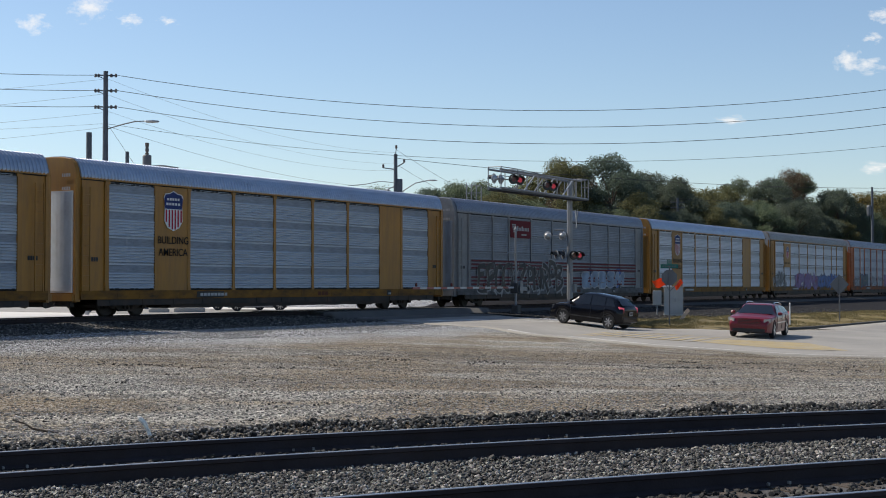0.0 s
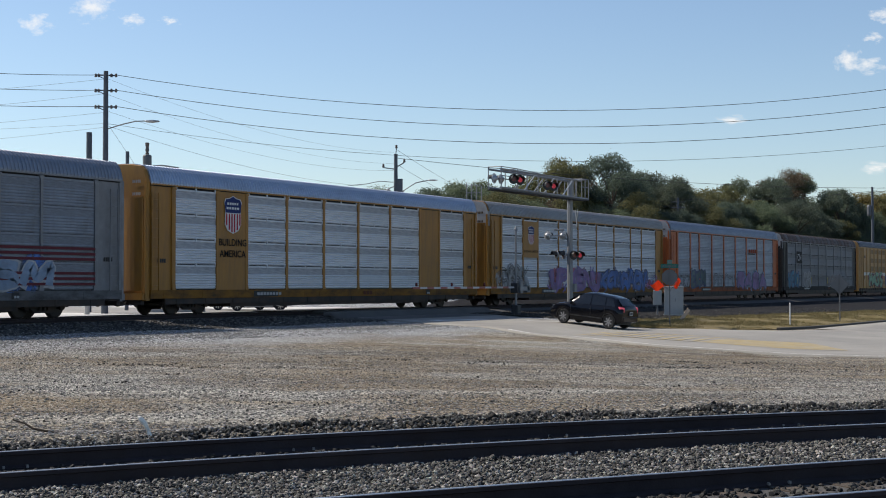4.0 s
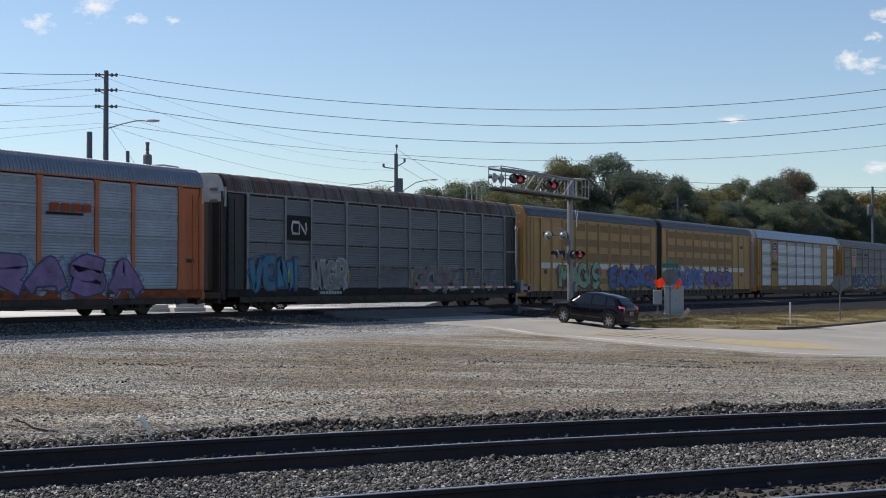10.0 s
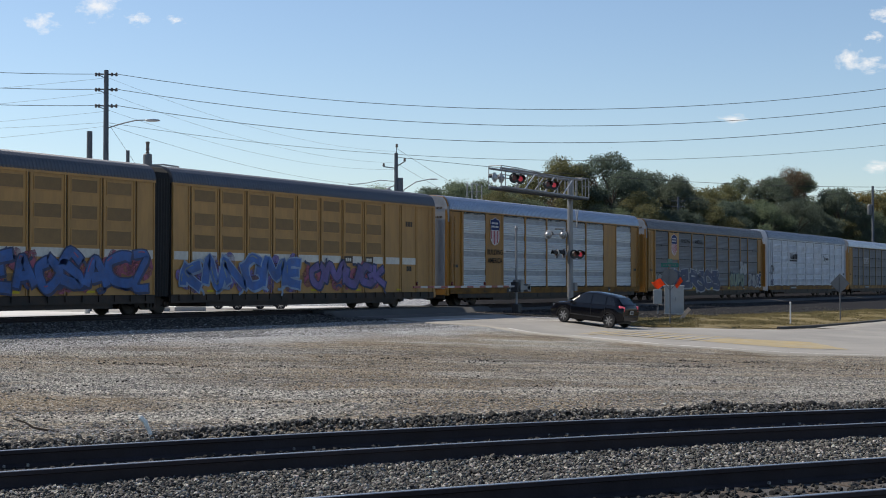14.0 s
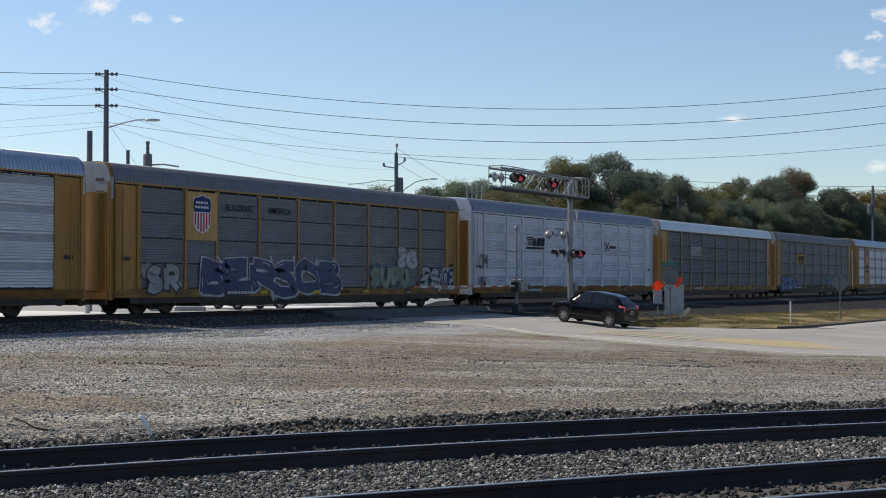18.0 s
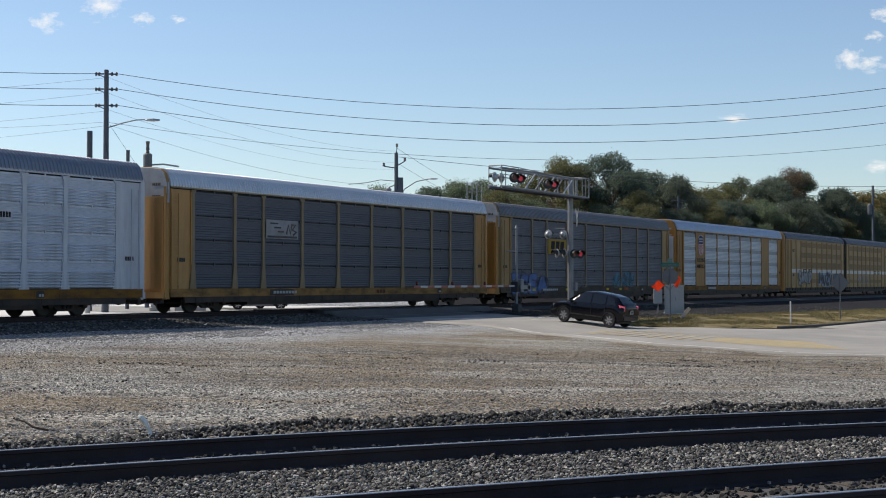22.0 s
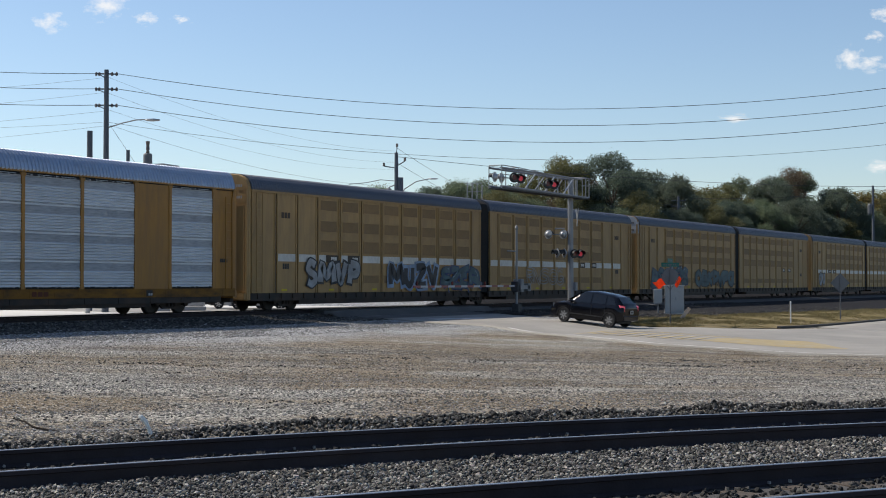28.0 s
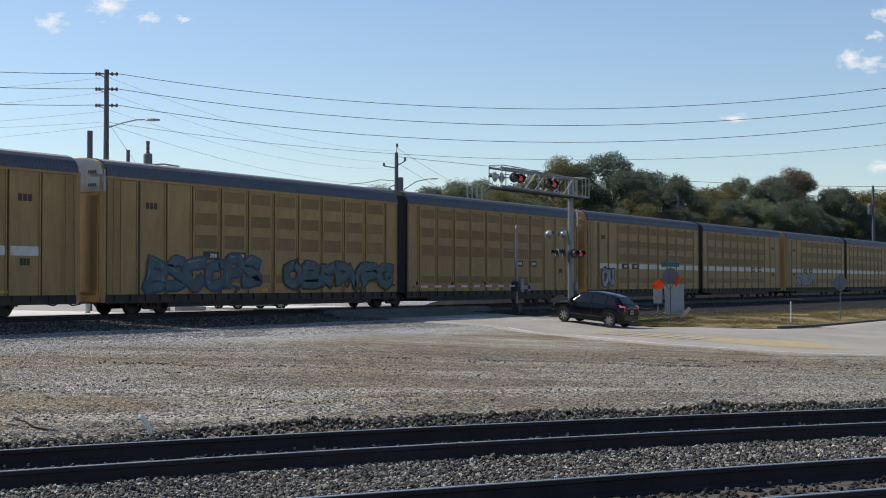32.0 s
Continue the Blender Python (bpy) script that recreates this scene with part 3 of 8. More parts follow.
def rack(name_label, layout, plate, panel, post, sill, roof, door, seam=gap_black, post_w=0.12, lower=None, tall=0.0, seam_gap=0.05, cap=None, flare=(1.4, 1.9), end=None, number=(-5.7, 2.25)):
    car = thing("autorack_car", name_label, "rail car", group="freight train")
    total = sum(w for _, w in layout)
    length = 26.9
    k = length / total
    # frame, floor and the closed inner walls; near-black stands in for the seams' shade
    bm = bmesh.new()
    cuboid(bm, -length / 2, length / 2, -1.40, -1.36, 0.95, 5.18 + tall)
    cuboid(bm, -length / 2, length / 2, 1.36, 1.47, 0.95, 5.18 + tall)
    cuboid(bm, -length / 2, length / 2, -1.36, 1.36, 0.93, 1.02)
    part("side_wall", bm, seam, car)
    for s in (-1, 1):
        def sill_mesh(bm):
            cuboid(bm, -length / 2, length / 2, -0.045, 0.05, 0.68, 1.0)
            cuboid(bm, -length / 2, length / 2, -0.052, 0.05, 0.98, 1.02)
            for i in range(22):
                a = -length / 2 + 0.8 + i * (length - 1.6) / 21
                cuboid(bm, a - 0.05, a + 0.05, -0.05, -0.045, 0.70, 0.96)

        def rail_mesh(bm):
            cuboid(bm, -length / 2 + 0.9, length / 2 - 0.9, -0.02, 0.05, 0.44, 0.68)
            for i in range(14):
                a = -length / 2 + 1.6 + i * (length - 3.2) / 13
                cuboid(bm, a - 0.04, a + 0.04, -0.035, -0.02, 0.46, 0.67)
        part("lower_rail", shared("lower_rail", rail_mesh, running_gear), None, car, "", Matrix.Translation((0, -1.45, 0)) if s < 0 else Matrix.Translation((0, 1.45, 0)) @ Matrix.Rotation(math.pi, 4, "Z"))
        part("side_sill", shared("side_sill", sill_mesh, grimy(sill)), None, car, "", Matrix.Translation((0, -1.46, 0)) if s < 0 else Matrix.Translation((0, 1.46, 0)) @ Matrix.Rotation(math.pi, 4, "Z"))
        part("eave_rail", shared("eave_rail", lambda b: cuboid(b, -length / 2, length / 2, -0.03, 0.03, 5.115, 5.19), post), post, car, "", Matrix.Translation((0, s * 1.47, tall)))

    def underframe(b):
        cuboid(b, -length / 2, length / 2, -0.3, 0.3, 0.62, 0.93)
        cuboid(b, -8.3, 8.3, -1.38, 1.38, 0.30, 0.62)
        for q in (-1, 1):
            cuboid(b, q * 13.6 - 0.1, q * 13.6 + 0.1, -1.2, 1.2, 0.42, 0.7)
    part("centre_sill", shared("centre_sill", underframe, running_gear), running_gear, car)

    def tank(bm):
        lathe(bm, [(0.2, -0.7), (0.22, -0.65), (0.22, 0.65), (0.2, 0.7)], "X", 10, (1.5, -0.7, 0.62))
    part("air_tank", shared("air_tank", tank, running_gear), running_gear, car)
    part("valve_box", shared("valve_box", lambda b: cuboid(b, -2.6, -1.9, -1.2, -0.6, 0.38, 0.75), running_gear), running_gear, car)
    for a in (-6, -4, 3.6, 5.6):
        part("crossbearer", shared("crossbearer", lambda b: cuboid(b, 0, 0.25, -1.3, 1.3, 0.28, 0.8), running_gear), running_gear, car, "", Matrix.Translation((a, 0, 0)))
    part("roof", shared("roof_shell", lambda b: roof_shell(b, length, RACK_ROOF), roof), roof, car, "", Matrix.Translation((0, 0, tall)))
    for x in (-10.5, 9.8):
        truck(car, x)
    for s in (-1, 1):
        coupler(car, s * 13.6, s)
        end_doors(car, s * 13.45, s, door, end or plate, 5.05 + tall, cap=cap)
    # the side: plates, panels and posts
    x = -length / 2
    rows, z0, z1 = 4, 1.04, 5.05 + tall
    ph = (z1 - z0) / rows
    marks = []
    for i, (kind, w) in enumerate(layout):
        w *= k
        if kind == "w":
            inner = 0 < i < len(layout) - 1

            def flat(bm):
                d = 0.0 if inner else 0.05
                cuboid(bm, -w / 2, w / 2, d - 0.02, d + 0.04, z0 - 0.02, z1 + 0.02)
            part("plate", shared("plate%.2f%d%.1f" % (w, inner, tall), flat, plate), plate, car, "", Matrix.Translation((x + w / 2, -1.46, 0)))
            for a in ((-w / 2 + 0.06, w / 2 - 0.06) if inner else (-w / 2 + 0.08, w / 2 - 0.08)):
                def rib(bm):
                    cuboid(bm, -0.055, 0.055, -0.03, -0.02 if inner else 0.03, z0 - 0.02, z1 + 0.02)
                part("stiffener", shared("stiffener%d%.1f" % (inner, tall), rib, plate), plate, car, "", Matrix.Translation((x + w / 2 + a, -1.46, 0)))
            if not inner:
                ladder(car, x + w / 2 + (-0.5 if i == 0 else 0.2), 1.0, 4.9, plate)
                stencil(car, x + w / 2, 2.2, 0.5, 0.16, black, 4, -1.455)
        else:
            for r in range(rows):
                pm = lower if lower and r == 0 else panel
                part("panel", panel_mesh(pm, seam_gap > 0.03 or pm == silver_white, (0.05 if r else 0.085) if pm == silver_white else 0.035 if pm in (silver, silver_bright, white_panel) else 0.016), pm, car, "",
                     Matrix.Translation((x + w / 2, -1.44, z0 + r * ph + 0.02)) @ Matrix.Diagonal((w - post_w * 0.9, 1, (ph - seam_gap) / 0.965, 1)))
            # near-black strip laid on the panel: draws the shade in its scalloped cutouts
            if panel in (silver, silver_bright):
                for z, h in ((z0 + 0.035, 0.05), (z1 - 0.03, 0.045)):
                    def scallops(bm):
                        cuboid(bm, -w / 2, w / 2, -0.002, 0.006, -h / 4, h / 4)
                        n = max(4, int(w / 0.3))
                        for j in range(n):
                            a = -w / 2 + w * (j + 0.5) / n
                            b = w / n * (0.33 + 0.1 * math.sin(j * 2.3))
                            cuboid(bm, a - b, a + b, -0.004, 0.004, -h / 2, h / 2 + 0.012 * math.sin(j * 1.7))
                    part("seal", shared("scallops%.2f%.2f" % (w, h), scallops, gap_black), None, car, "", Matrix.Translation((x + w / 2, -1.492, z)) @ Matrix.Diagonal(((w - post_w - 0.05) / w, 1, 1, 1)))
        if i:
            marks.append(x)
        x += w
    for a in marks:
        def post_mesh(bm):
            cuboid(bm, -post_w / 2, post_w / 2, -0.04, 0.03, flare[0] - 0.02, 5.06 + tall)
            vs = cuboid(bm, -post_w / 2, post_w / 2, -0.045, 0.03, 1.0, flare[0])
            for v in vs[:4]:
                v.co.x *= flare[1]
            cuboid(bm, -post_w * 0.8, post_w * 0.8, -0.045, 0.03, 4.98 + tall, 5.09 + tall)
        part("post", shared("post%.2f%.1f%.1f" % (post_w, tall, flare[1]), post_mesh, post), post, car, "", Matrix.Translation((a, -1.46, 0)))
    stencil(car, number[0], 0.84, number[1], 0.26, black, 1, -1.512)
    stencil(car, number[0], 0.84, number[1] * 0.8, 0.12, white_post, 8, -1.518)
    stencil(car, 2.3, 0.84, 0.85, 0.17, sign_paint((0.10, 0.035, 0.02), "mark_brown"), 3, -1.514)
    stencil(car, 8.1, 0.84, 0.45, 0.24, black, 1, -1.514)
    stencil(car, 8.12, 0.80, 0.26, 0.09, white_post, 2, -1.520)
    return car


def plate_at(layout, i):
    """Middle of the i-th piece of a layout."""
    k = 26.9 / sum(w for _, w in layout)
    return -13.45 + k * (sum(w for _, w in layout[:i]) + layout[i][1] / 2)


def articulated(label, bands=True, roof=roof_slate, cap=None, coat=None):
    """Two short units that share the middle truck."""
    car = thing("articulated_autorack", label, "rail car", group="freight train")
    L = 20.95
    coat = coat or gold_faded
    for s in (-1, 1):
        cx = s * (0.5 + L / 2)
        T = Matrix.Translation((cx, 0, 0)) @ (Matrix.Diagonal((-1, 1, 1, 1)) if s > 0 else Matrix.Identity(4))

        # near-black shell: the shade in the gaps between plates is its colour
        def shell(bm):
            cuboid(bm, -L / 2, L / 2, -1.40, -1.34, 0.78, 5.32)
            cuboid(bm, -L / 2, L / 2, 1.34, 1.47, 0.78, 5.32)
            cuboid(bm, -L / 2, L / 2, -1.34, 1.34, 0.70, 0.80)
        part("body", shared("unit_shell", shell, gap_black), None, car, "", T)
        part("roof", shared("unit_roof", lambda b: roof_shell(b, L, MAX_ROOF, 0.18, 0.018), roof), None, car, "", T)
        part("eave_rail", shared("unit_eave", lambda b: cuboid(b, -L / 2, L / 2, -1.50, -1.44, 5.25, 5.345), coat), None, car, "", T)

        def under(bm):
            cuboid(bm, -L / 2, L / 2, -1.44, -1.34, 0.46, 0.78)
            cuboid(bm, -L / 2, L / 2, 1.34, 1.44, 0.46, 0.78)
            cuboid(bm, -6.8, 8.2, -1.36, 1.36, 0.28, 0.47)
            cuboid(bm, -L / 2, L / 2, -0.3, 0.3, 0.45, 0.72)
            for i in range(24):
                a = -L / 2 + 0.5 + i * (L - 1) / 23
                cuboid(bm, a - 0.04, a + 0.04, -1.49, -1.44, 0.55, 0.80)
        part("side_sill", shared("unit_sill", under, running_gear), None, car, "", T)
        widths = [1.81, 1.6, 1.6] + [1.87] * 8 + [1.14]
        k = L / sum(widths)
        x = -L / 2
        for i, w in enumerate(widths):
            w *= k

            def flat(bm, w=w, i=i):
                d, a = (0.03 if i == 0 else 0.0), w / 2 - 0.05
                rim = [(-a, 0.05), (-a, -0.05), (-a + 0.06, -0.05), (-a + 0.07, -0.01), (a - 0.07, -0.01), (a - 0.06, -0.05), (a, -0.05), (a, 0.05)]
                loft(bm, [[Vector((px, py + d, z)) for px, py in rim] for z in (0.80, 5.26)], True)
            part("side_plate", shared("side_plate%.2f_%d" % (w, i == 0), flat, coat), None, car, "", T @ Matrix.Translation((x + w / 2, -1.45, 0)))
            if 2 < i < 11:
                for z, tall in ((4.66, 0.46), (3.66, 0.49), (2.69, 0.56), (1.25, 0.36)):
                    def vent(bm, w=w):
                        cuboid(bm, -w / 2 + 0.27, w / 2 - 0.27, -0.006, 0.01, 0.0, tall)
                    def rim(bm, w=w):
                        for a, b, c, d in ((-w / 2 + 0.23, w / 2 - 0.23, -0.04, 0.0), (-w / 2 + 0.23, w / 2 - 0.23, tall, tall + 0.04), (-w / 2 + 0.23, -w / 2 + 0.27, 0.0, tall), (w / 2 - 0.27, w / 2 - 0.23, 0.0, tall)):
                            cuboid(bm, a, b, -0.014, 0.01, c, d)
                    part("vent_rim", shared("vent_rim%.2f" % tall, rim, coat), None, car, "", T @ Matrix.Translation((x + w / 2, -1.465, z)))
                    part("perforated_vent", shared("vent%.2f" % tall, vent, vent_dark), None, car, "", T @ Matrix.Translation((x + w / 2, -1.465, z)))
            if bands and i > 0:
                def band(bm, w=w):
                    cuboid(bm, -w / 2 + 0.09, w / 2 - 0.09, -0.004, 0.004, 2.22, 2.56)
                part("white_band", shared("band%.2f" % w, band, band_white), None, car, "", T @ Matrix.Translation((x + w / 2, -1.464, 0)))
            x += w
            if i < len(widths) - 1:
                # no upright here: a dark strip that draws the shadow gap between two plates
                part("post", shared("dark_post", lambda b: cuboid(b, -0.06, 0.06, 0.01, 0.04, 0.80, 5.27), vent_black), None, car, "", T @ Matrix.Translation((x, -1.45, 0)))
        for q in range(5):
            stencil(car, cx - 8.0 + 3.74 * q, 0.93, 0.55, 0.09, sign_paint((0.55, 0.42, 0.03), "strip_yellow"), 1, -1.474)
        truck(car, cx + s * 7.07 - 0.36)
        end_doors(car, s * (HALF - 0.76), s, coat, coat, 5.3, 0.85, cap)
        coupler(car, s * (HALF - 0.65), s)
        ladder(car, s * (HALF - 1.25), 0.85, 5.2, coat)
        stencil(car, s * 18.9, 2.0, 0.5, 0.25, black, 3, -1.468)
        stencil(car, s * 18.9, 4.3, 0.7, 0.26, vent_black, 3, -1.468)
        for q in (0, 1):
            stencil(car, s * (15.1 - 1.82 * q), 2.39, 1.3, 0.34, vent_black, 1, -1.474)
            stencil(car, s * (15.1 - 1.82 * q), 2.39, 0.5, 0.16, band_white, 3, -1.480)
    truck(car, -0.36)

    def bellows(bm):
        prof = mirrored([(-1.36, 0.75), (-1.40, 3.0), (-1.42, 5.5), (-1.32, 5.75), (-1.0, 5.95), (0.0, 6.02)])
        secs = []
        for i in range(13):
            d = 0.0 if i % 2 else 0.05
            secs.append([Vector((-0.49 + 0.0817 * i, y * (1 - d / 1.4), z - d)) for y, z in prof])
        loft(bm, secs)
    part("bellows", shared("bellows", bellows, gap_black), None, car, "black rubber bellows between the two units")
    return car


TRAIN = []


def couple(car, half=False, nudge=0.0):
    """Adds a car behind the last; its place at the clip's start is kept for motions()."""
    length = 2 * HALF if half else PITCH
    start = TRAIN[-1][2] if TRAIN else FIRST_GAP - PITCH
    TRAIN.append((car, start + length / 2 + (nudge if half else CENTRE), start + length))
    return car


def building_words(car, x, z, size, mat):
    lettering("BUILDING", size, mat, car, Matrix.Translation((x, -1.512, z)) @ FACE)
    lettering("AMERICA", size, mat, car, Matrix.Translation((x, -1.512, z - size * 1.15)) @ FACE)


LP = LAYOUT_PLATES


def plates_car(label, panel, sign=True, roof=roof_steel, door=yellow):
    c = couple(rack(label, LP, yellow, panel, yellow, yellow, roof, door, post_w=0.15, flare=(1.25, 1.5), tall=0.10, cap=None if door in (yellow, white_panel) else white_post, seam_gap=0.012 if panel in (silver, silver_bright) else 0.04))
    if sign:
        shield(c, plate_at(LP, 2), 4.22, 1.62)
        building_words(c, plate_at(LP, 2), 3.02, 0.42, sign_paint((0.008, 0.008, 0.008), "letter_black"))
    return c


plates_car("yellow autorack rail car with silver ribbed panels", silver, roof=roof_steel)
plates_car("yellow autorack rail car with silver panels and a pale end door", silver, roof=roof_steel, door=white_panel)
car = couple(rack("grey autorack rail car with a red sign and white graffiti", LAYOUT, grey_post, dull_panel, grey_post, grey_post, roof_blue, dull_panel, tall=0.1, seam_gap=0.02))
bm = bmesh.new()
cuboid(bm, -1.33, 1.33, -0.004, 0.004, -0.50, 0.52)
sign = part("red_sign", bm, sign_paint((0.13, 0.008, 0.016), "board_red"), car, "dark red name board with white marks", Matrix.Translation((plate_at(LAYOUT, 3), -1.515, 4.50)))
bm = bmesh.new()
for i in range(8):
    cuboid(bm, -0.48 + i * 0.20, -0.34 + i * 0.20, -0.010, -0.005, -0.08, 0.20 if i in (0, 3) else 0.12)
for i in range(4):
    a = 0.34 - 0.06 * i
    cuboid(bm, -0.80 - a, -0.80 + a * 0.5, -0.010, -0.005, 0.22 - 0.13 * i, 0.30 - 0.13 * i)
cuboid(bm, 0.1, 0.75, -0.010, -0.005, -0.34, -0.26)
tagged(part("sign_marks", bm, paint(SPRAY["pale"], "pale"), sign), kind="stuff")
for z in (1.26, 1.46, 1.66, 2.18, 2.38, 2.58):
    bm = bmesh.new()
    cuboid(bm, -11.9, 12.0, -0.004, 0.004, -0.05, 0.05)
    part("red_stripe", bm, sign_paint((0.115, 0.024, 0.032), "stripe_red"), car, "faded red stripe", Matrix.Translation((0, -1.513, z)))
graffiti(car, -10.9, 0.2, 0.70, 2.55, 11, "black", "pale", 3, None, "wild", "pale")
graffiti(car, 3.2, 10.3, 1.0, 2.15, 5, "sky", "white", 4, "blue", "bubble")
car = plates_car("yellow autorack rail car with white ribbed panels", white_panel, roof=roof_steel)
car = couple(rack("yellow autorack rail car with white panels and pink and blue graffiti", LAYOUT, yellow, white_panel, yellow, yellow, roof_pale, yellow, tall=0.1, seam_gap=0.06, cap=white_post))
bm = bmesh.new()
cuboid(bm, -1.0, 1.0, -0.006, 0.006, 2.85, 5.02)
part("sign_plate", bm, yellow, car, "", Matrix.Translation((plate_at(LAYOUT, 2), -1.508, 0)))
shield(car, plate_at(LAYOUT, 2), 4.2, 1.15, -1.52)
lettering("BUILDING AMERICA", 0.21, sign_paint((0.008, 0.008, 0.008), "letter_black"), car, Matrix.Translation((plate_at(LAYOUT, 2), -1.518, 3.22)) @ FACE)
graffiti(car, -11.9, -8.3, 0.75, 2.3, 4, "pale", "black", 5, "pale", "thin")
graffiti(car, -5.3, 2.2, 0.8, 2.25, 6, "lilac", "purple", 6, "pink", "wild", "sky")
graffiti(car, 2.3, 10.4, 0.8, 2.25, 7, "blue", "navy", 7, "blue", "wild", "sky")
graffiti(car, 10.4, 12.6, 0.9, 1.9, 2, "lilac", "purple", 77, "pink", "thin")
car = couple(rack("orange autorack rail car with grey panels and graffiti", LAYOUT, orange, pale_panel, orange, orange, roof_blue, orange, post_w=0.2, tall=0.1, seam_gap=0.015, cap=white_post))
stencil(car, plate_at(LAYOUT, 7) + 0.15, 4.08, 2.2, 0.30, sign_paint((0.30, 0.055, 0.02), "mark_orange"), 4)
stencil(car, plate_at(LAYOUT, 7) + 0.05, 3.84, 2.4, 0.09, sign_paint((0.008, 0.008, 0.01), "letter_black"), 1)
graffiti(car, -8.8, -5.6, 1.0, 2.4, 3, "teal", "navy", 8, "teal", "block")
graffiti(car, -12.2, -9.2, 0.8, 2.0, 4, None, "black", 88, None, "thin")
graffiti(car, -4.6, 1.7, 0.75, 2.05, 7, None, "black", 9, None, "thin")
graffiti(car, 2.0, 10.1, 0.72, 2.35, "RASA", "lilac", "navy", 10, "sky", "bubble")
car = couple(rack("dark grey autorack rail car with a rusted roof", LAYOUT, black, charcoal_panel, grey_post, black, roof_rust, black, tall=0.05, cap=white_post))
dark_rust = material("dark_rusted_rib", (0.045, 0.026, 0.020), 0.7, var=0.3, dirt=(0.14, 0.13, 0.13), amount=0.5)


def roof_rib(bm):
    loft(bm, [[Vector((a, y * k, 5.0 + (z - 5.0) * k)) for y, z in RACK_ROOF] for a, k in ((-0.07, 1.0), (-0.05, 1.022), (0.05, 1.022), (0.07, 1.0))])


for i in range(20):
    part("roof_rib", shared("roof_rib", roof_rib, dark_rust), None, car, "", Matrix.Translation((-12.9 + 1.358 * i, 0, 0.05)))
bm = bmesh.new()
cuboid(bm, -0.93, 0.93, -0.004, 0.004, -0.56, 0.56)
sign = part("black_sign", bm, sign_paint((0.008, 0.008, 0.010), "board_black"), car, "black square sign with a white monogram", Matrix.Translation((plate_at(LAYOUT, 2), -1.515, 3.80)))
bm = bmesh.new()
stroke(bm, [(0.0, 0.26), (-0.5, 0.26), (-0.58, 0.0), (-0.5, -0.26), (0.0, -0.26), (0.02, 0.26), (0.25, 0.0), (0.5, -0.26), (0.56, 0.0), (0.5, 0.26)], 0.13, -0.008)
part("monogram", bm, paint(SPRAY["white"], "white"), sign)
graffiti(car, -11.6, -7.9, 0.8, 2.4, "VENI", "cyan", "navy", 11, "cyan", "bubble")
graffiti(car, -6.8, -4.0, 0.8, 2.35, 3, "faded", "pale", 12, "faded", "bubble")
graffiti(car, -3.6, 1.4, 1.1, 2.2, 5, None, "grime", 112, None, "thin")
graffiti(car, 1.9, 6.9, 0.9, 2.2, 4, "grime", "faded", 13, None, "wild", "pale")
graffiti(car, 8.1, 11.4, 0.9, 2.1, 5, None, "faded", 113, None, "thin")
for a in (-9.1, -4.25, 1.6, 7.45):
    stencil(car, a, 1.62, 0.10, 0.62, sign_paint((0.55, 0.42, 0.03), "strip_yellow"), 1, -1.535)
car = couple(articulated("golden-yellow articulated autorack with a grey roof and green and blue graffiti", coat=gold), half=True, nudge=0.36)
graffiti(car, -17.2, -10.9, 0.85, 2.55, "MAGIS", "green", "black", 14, "pink", "wild", "mint")
graffiti(car, -9.4, -1.0, 0.9, 2.45, 7, "blue", "navy", 15, "pink", "wild", "pink")
graffiti(car, 0.9, 9.2, 0.9, 2.45, 6, "blue", "sky", 16, "purple", "wild", "mint")
graffiti(car, 10.0, 16.4, 0.95, 2.3, 5, "purple", "navy", 17, "pink", "wild")
car = plates_car("yellow autorack rail car with bright silver panels and a shield sign", silver_bright, roof=roof_steel, door=pale_panel)
car = couple(rack("weathered grey-brown autorack rail car with white graffiti", LAYOUT, yellow, grey_panel, yellow, gold, roof_grey, yellow, cap=white_post))
bm = bmesh.new()
cuboid(bm, -0.98, 0.98, -0.006, 0.006, 3.02, 5.02)
part("sign_plate", bm, gold, car, "", Matrix.Translation((plate_at(LAYOUT, 2), -1.508, 0)))
shield(car, plate_at(LAYOUT, 2), 4.12, 1.62, -1.52)
lettering("BUILDING", 0.40, sign_paint((0.008, 0.008, 0.008), "letter_black"), car, Matrix.Translation((plate_at(LAYOUT, 3), -1.512, 4.45)) @ FACE)
lettering("AMERICA", 0.40, sign_paint((0.008, 0.008, 0.008), "letter_black"), car, Matrix.Translation((plate_at(LAYOUT, 4), -1.512, 4.45)) @ FACE)
graffiti(car, -8.2, 2.0, 0.66, 2.35, "BERSOB", "navy", "white", 18, None, "wild", "white")
graffiti(car, -11.3, -9.3, 0.8, 2.1, 2, "pale", "black", 118, "pale", "bubble")
for a in (-4.0, 0.0, 4.2):
    stencil(car, a, 0.85, 0.6, 0.12, sign_paint((0.55, 0.42, 0.03), "strip_yellow"), 1, -1.53)
graffiti(car, 4.9, 8.6, 0.95, 2.1, "SUPO", "mint", "teal", 19, "teal", "bubble")
graffiti(car, 7.5, 9.3, 2.0, 2.95, 2, "white", "pale", 119, None, "bubble")
graffiti(car, 9.6, 11.8, 0.95, 2.1, 2, "pale", "navy", 20, None, "bubble")
graffiti(car, 12.1, 13.2, 0.9, 2.1, 2, "navy", "white", 120, "white", "wild")
car = couple(rack("silver-white autorack rail car on a yellow underframe", LAYOUT, white_frame, silver_white, white_frame, yellow, roof_blue, yellow, post_w=0.21, tall=0.1, seam_gap=0.012, flare=(2.1, 2.3), end=white_frame))
mark_black = sign_paint((0.012, 0.012, 0.015), "mark_black")
bm = bmesh.new()
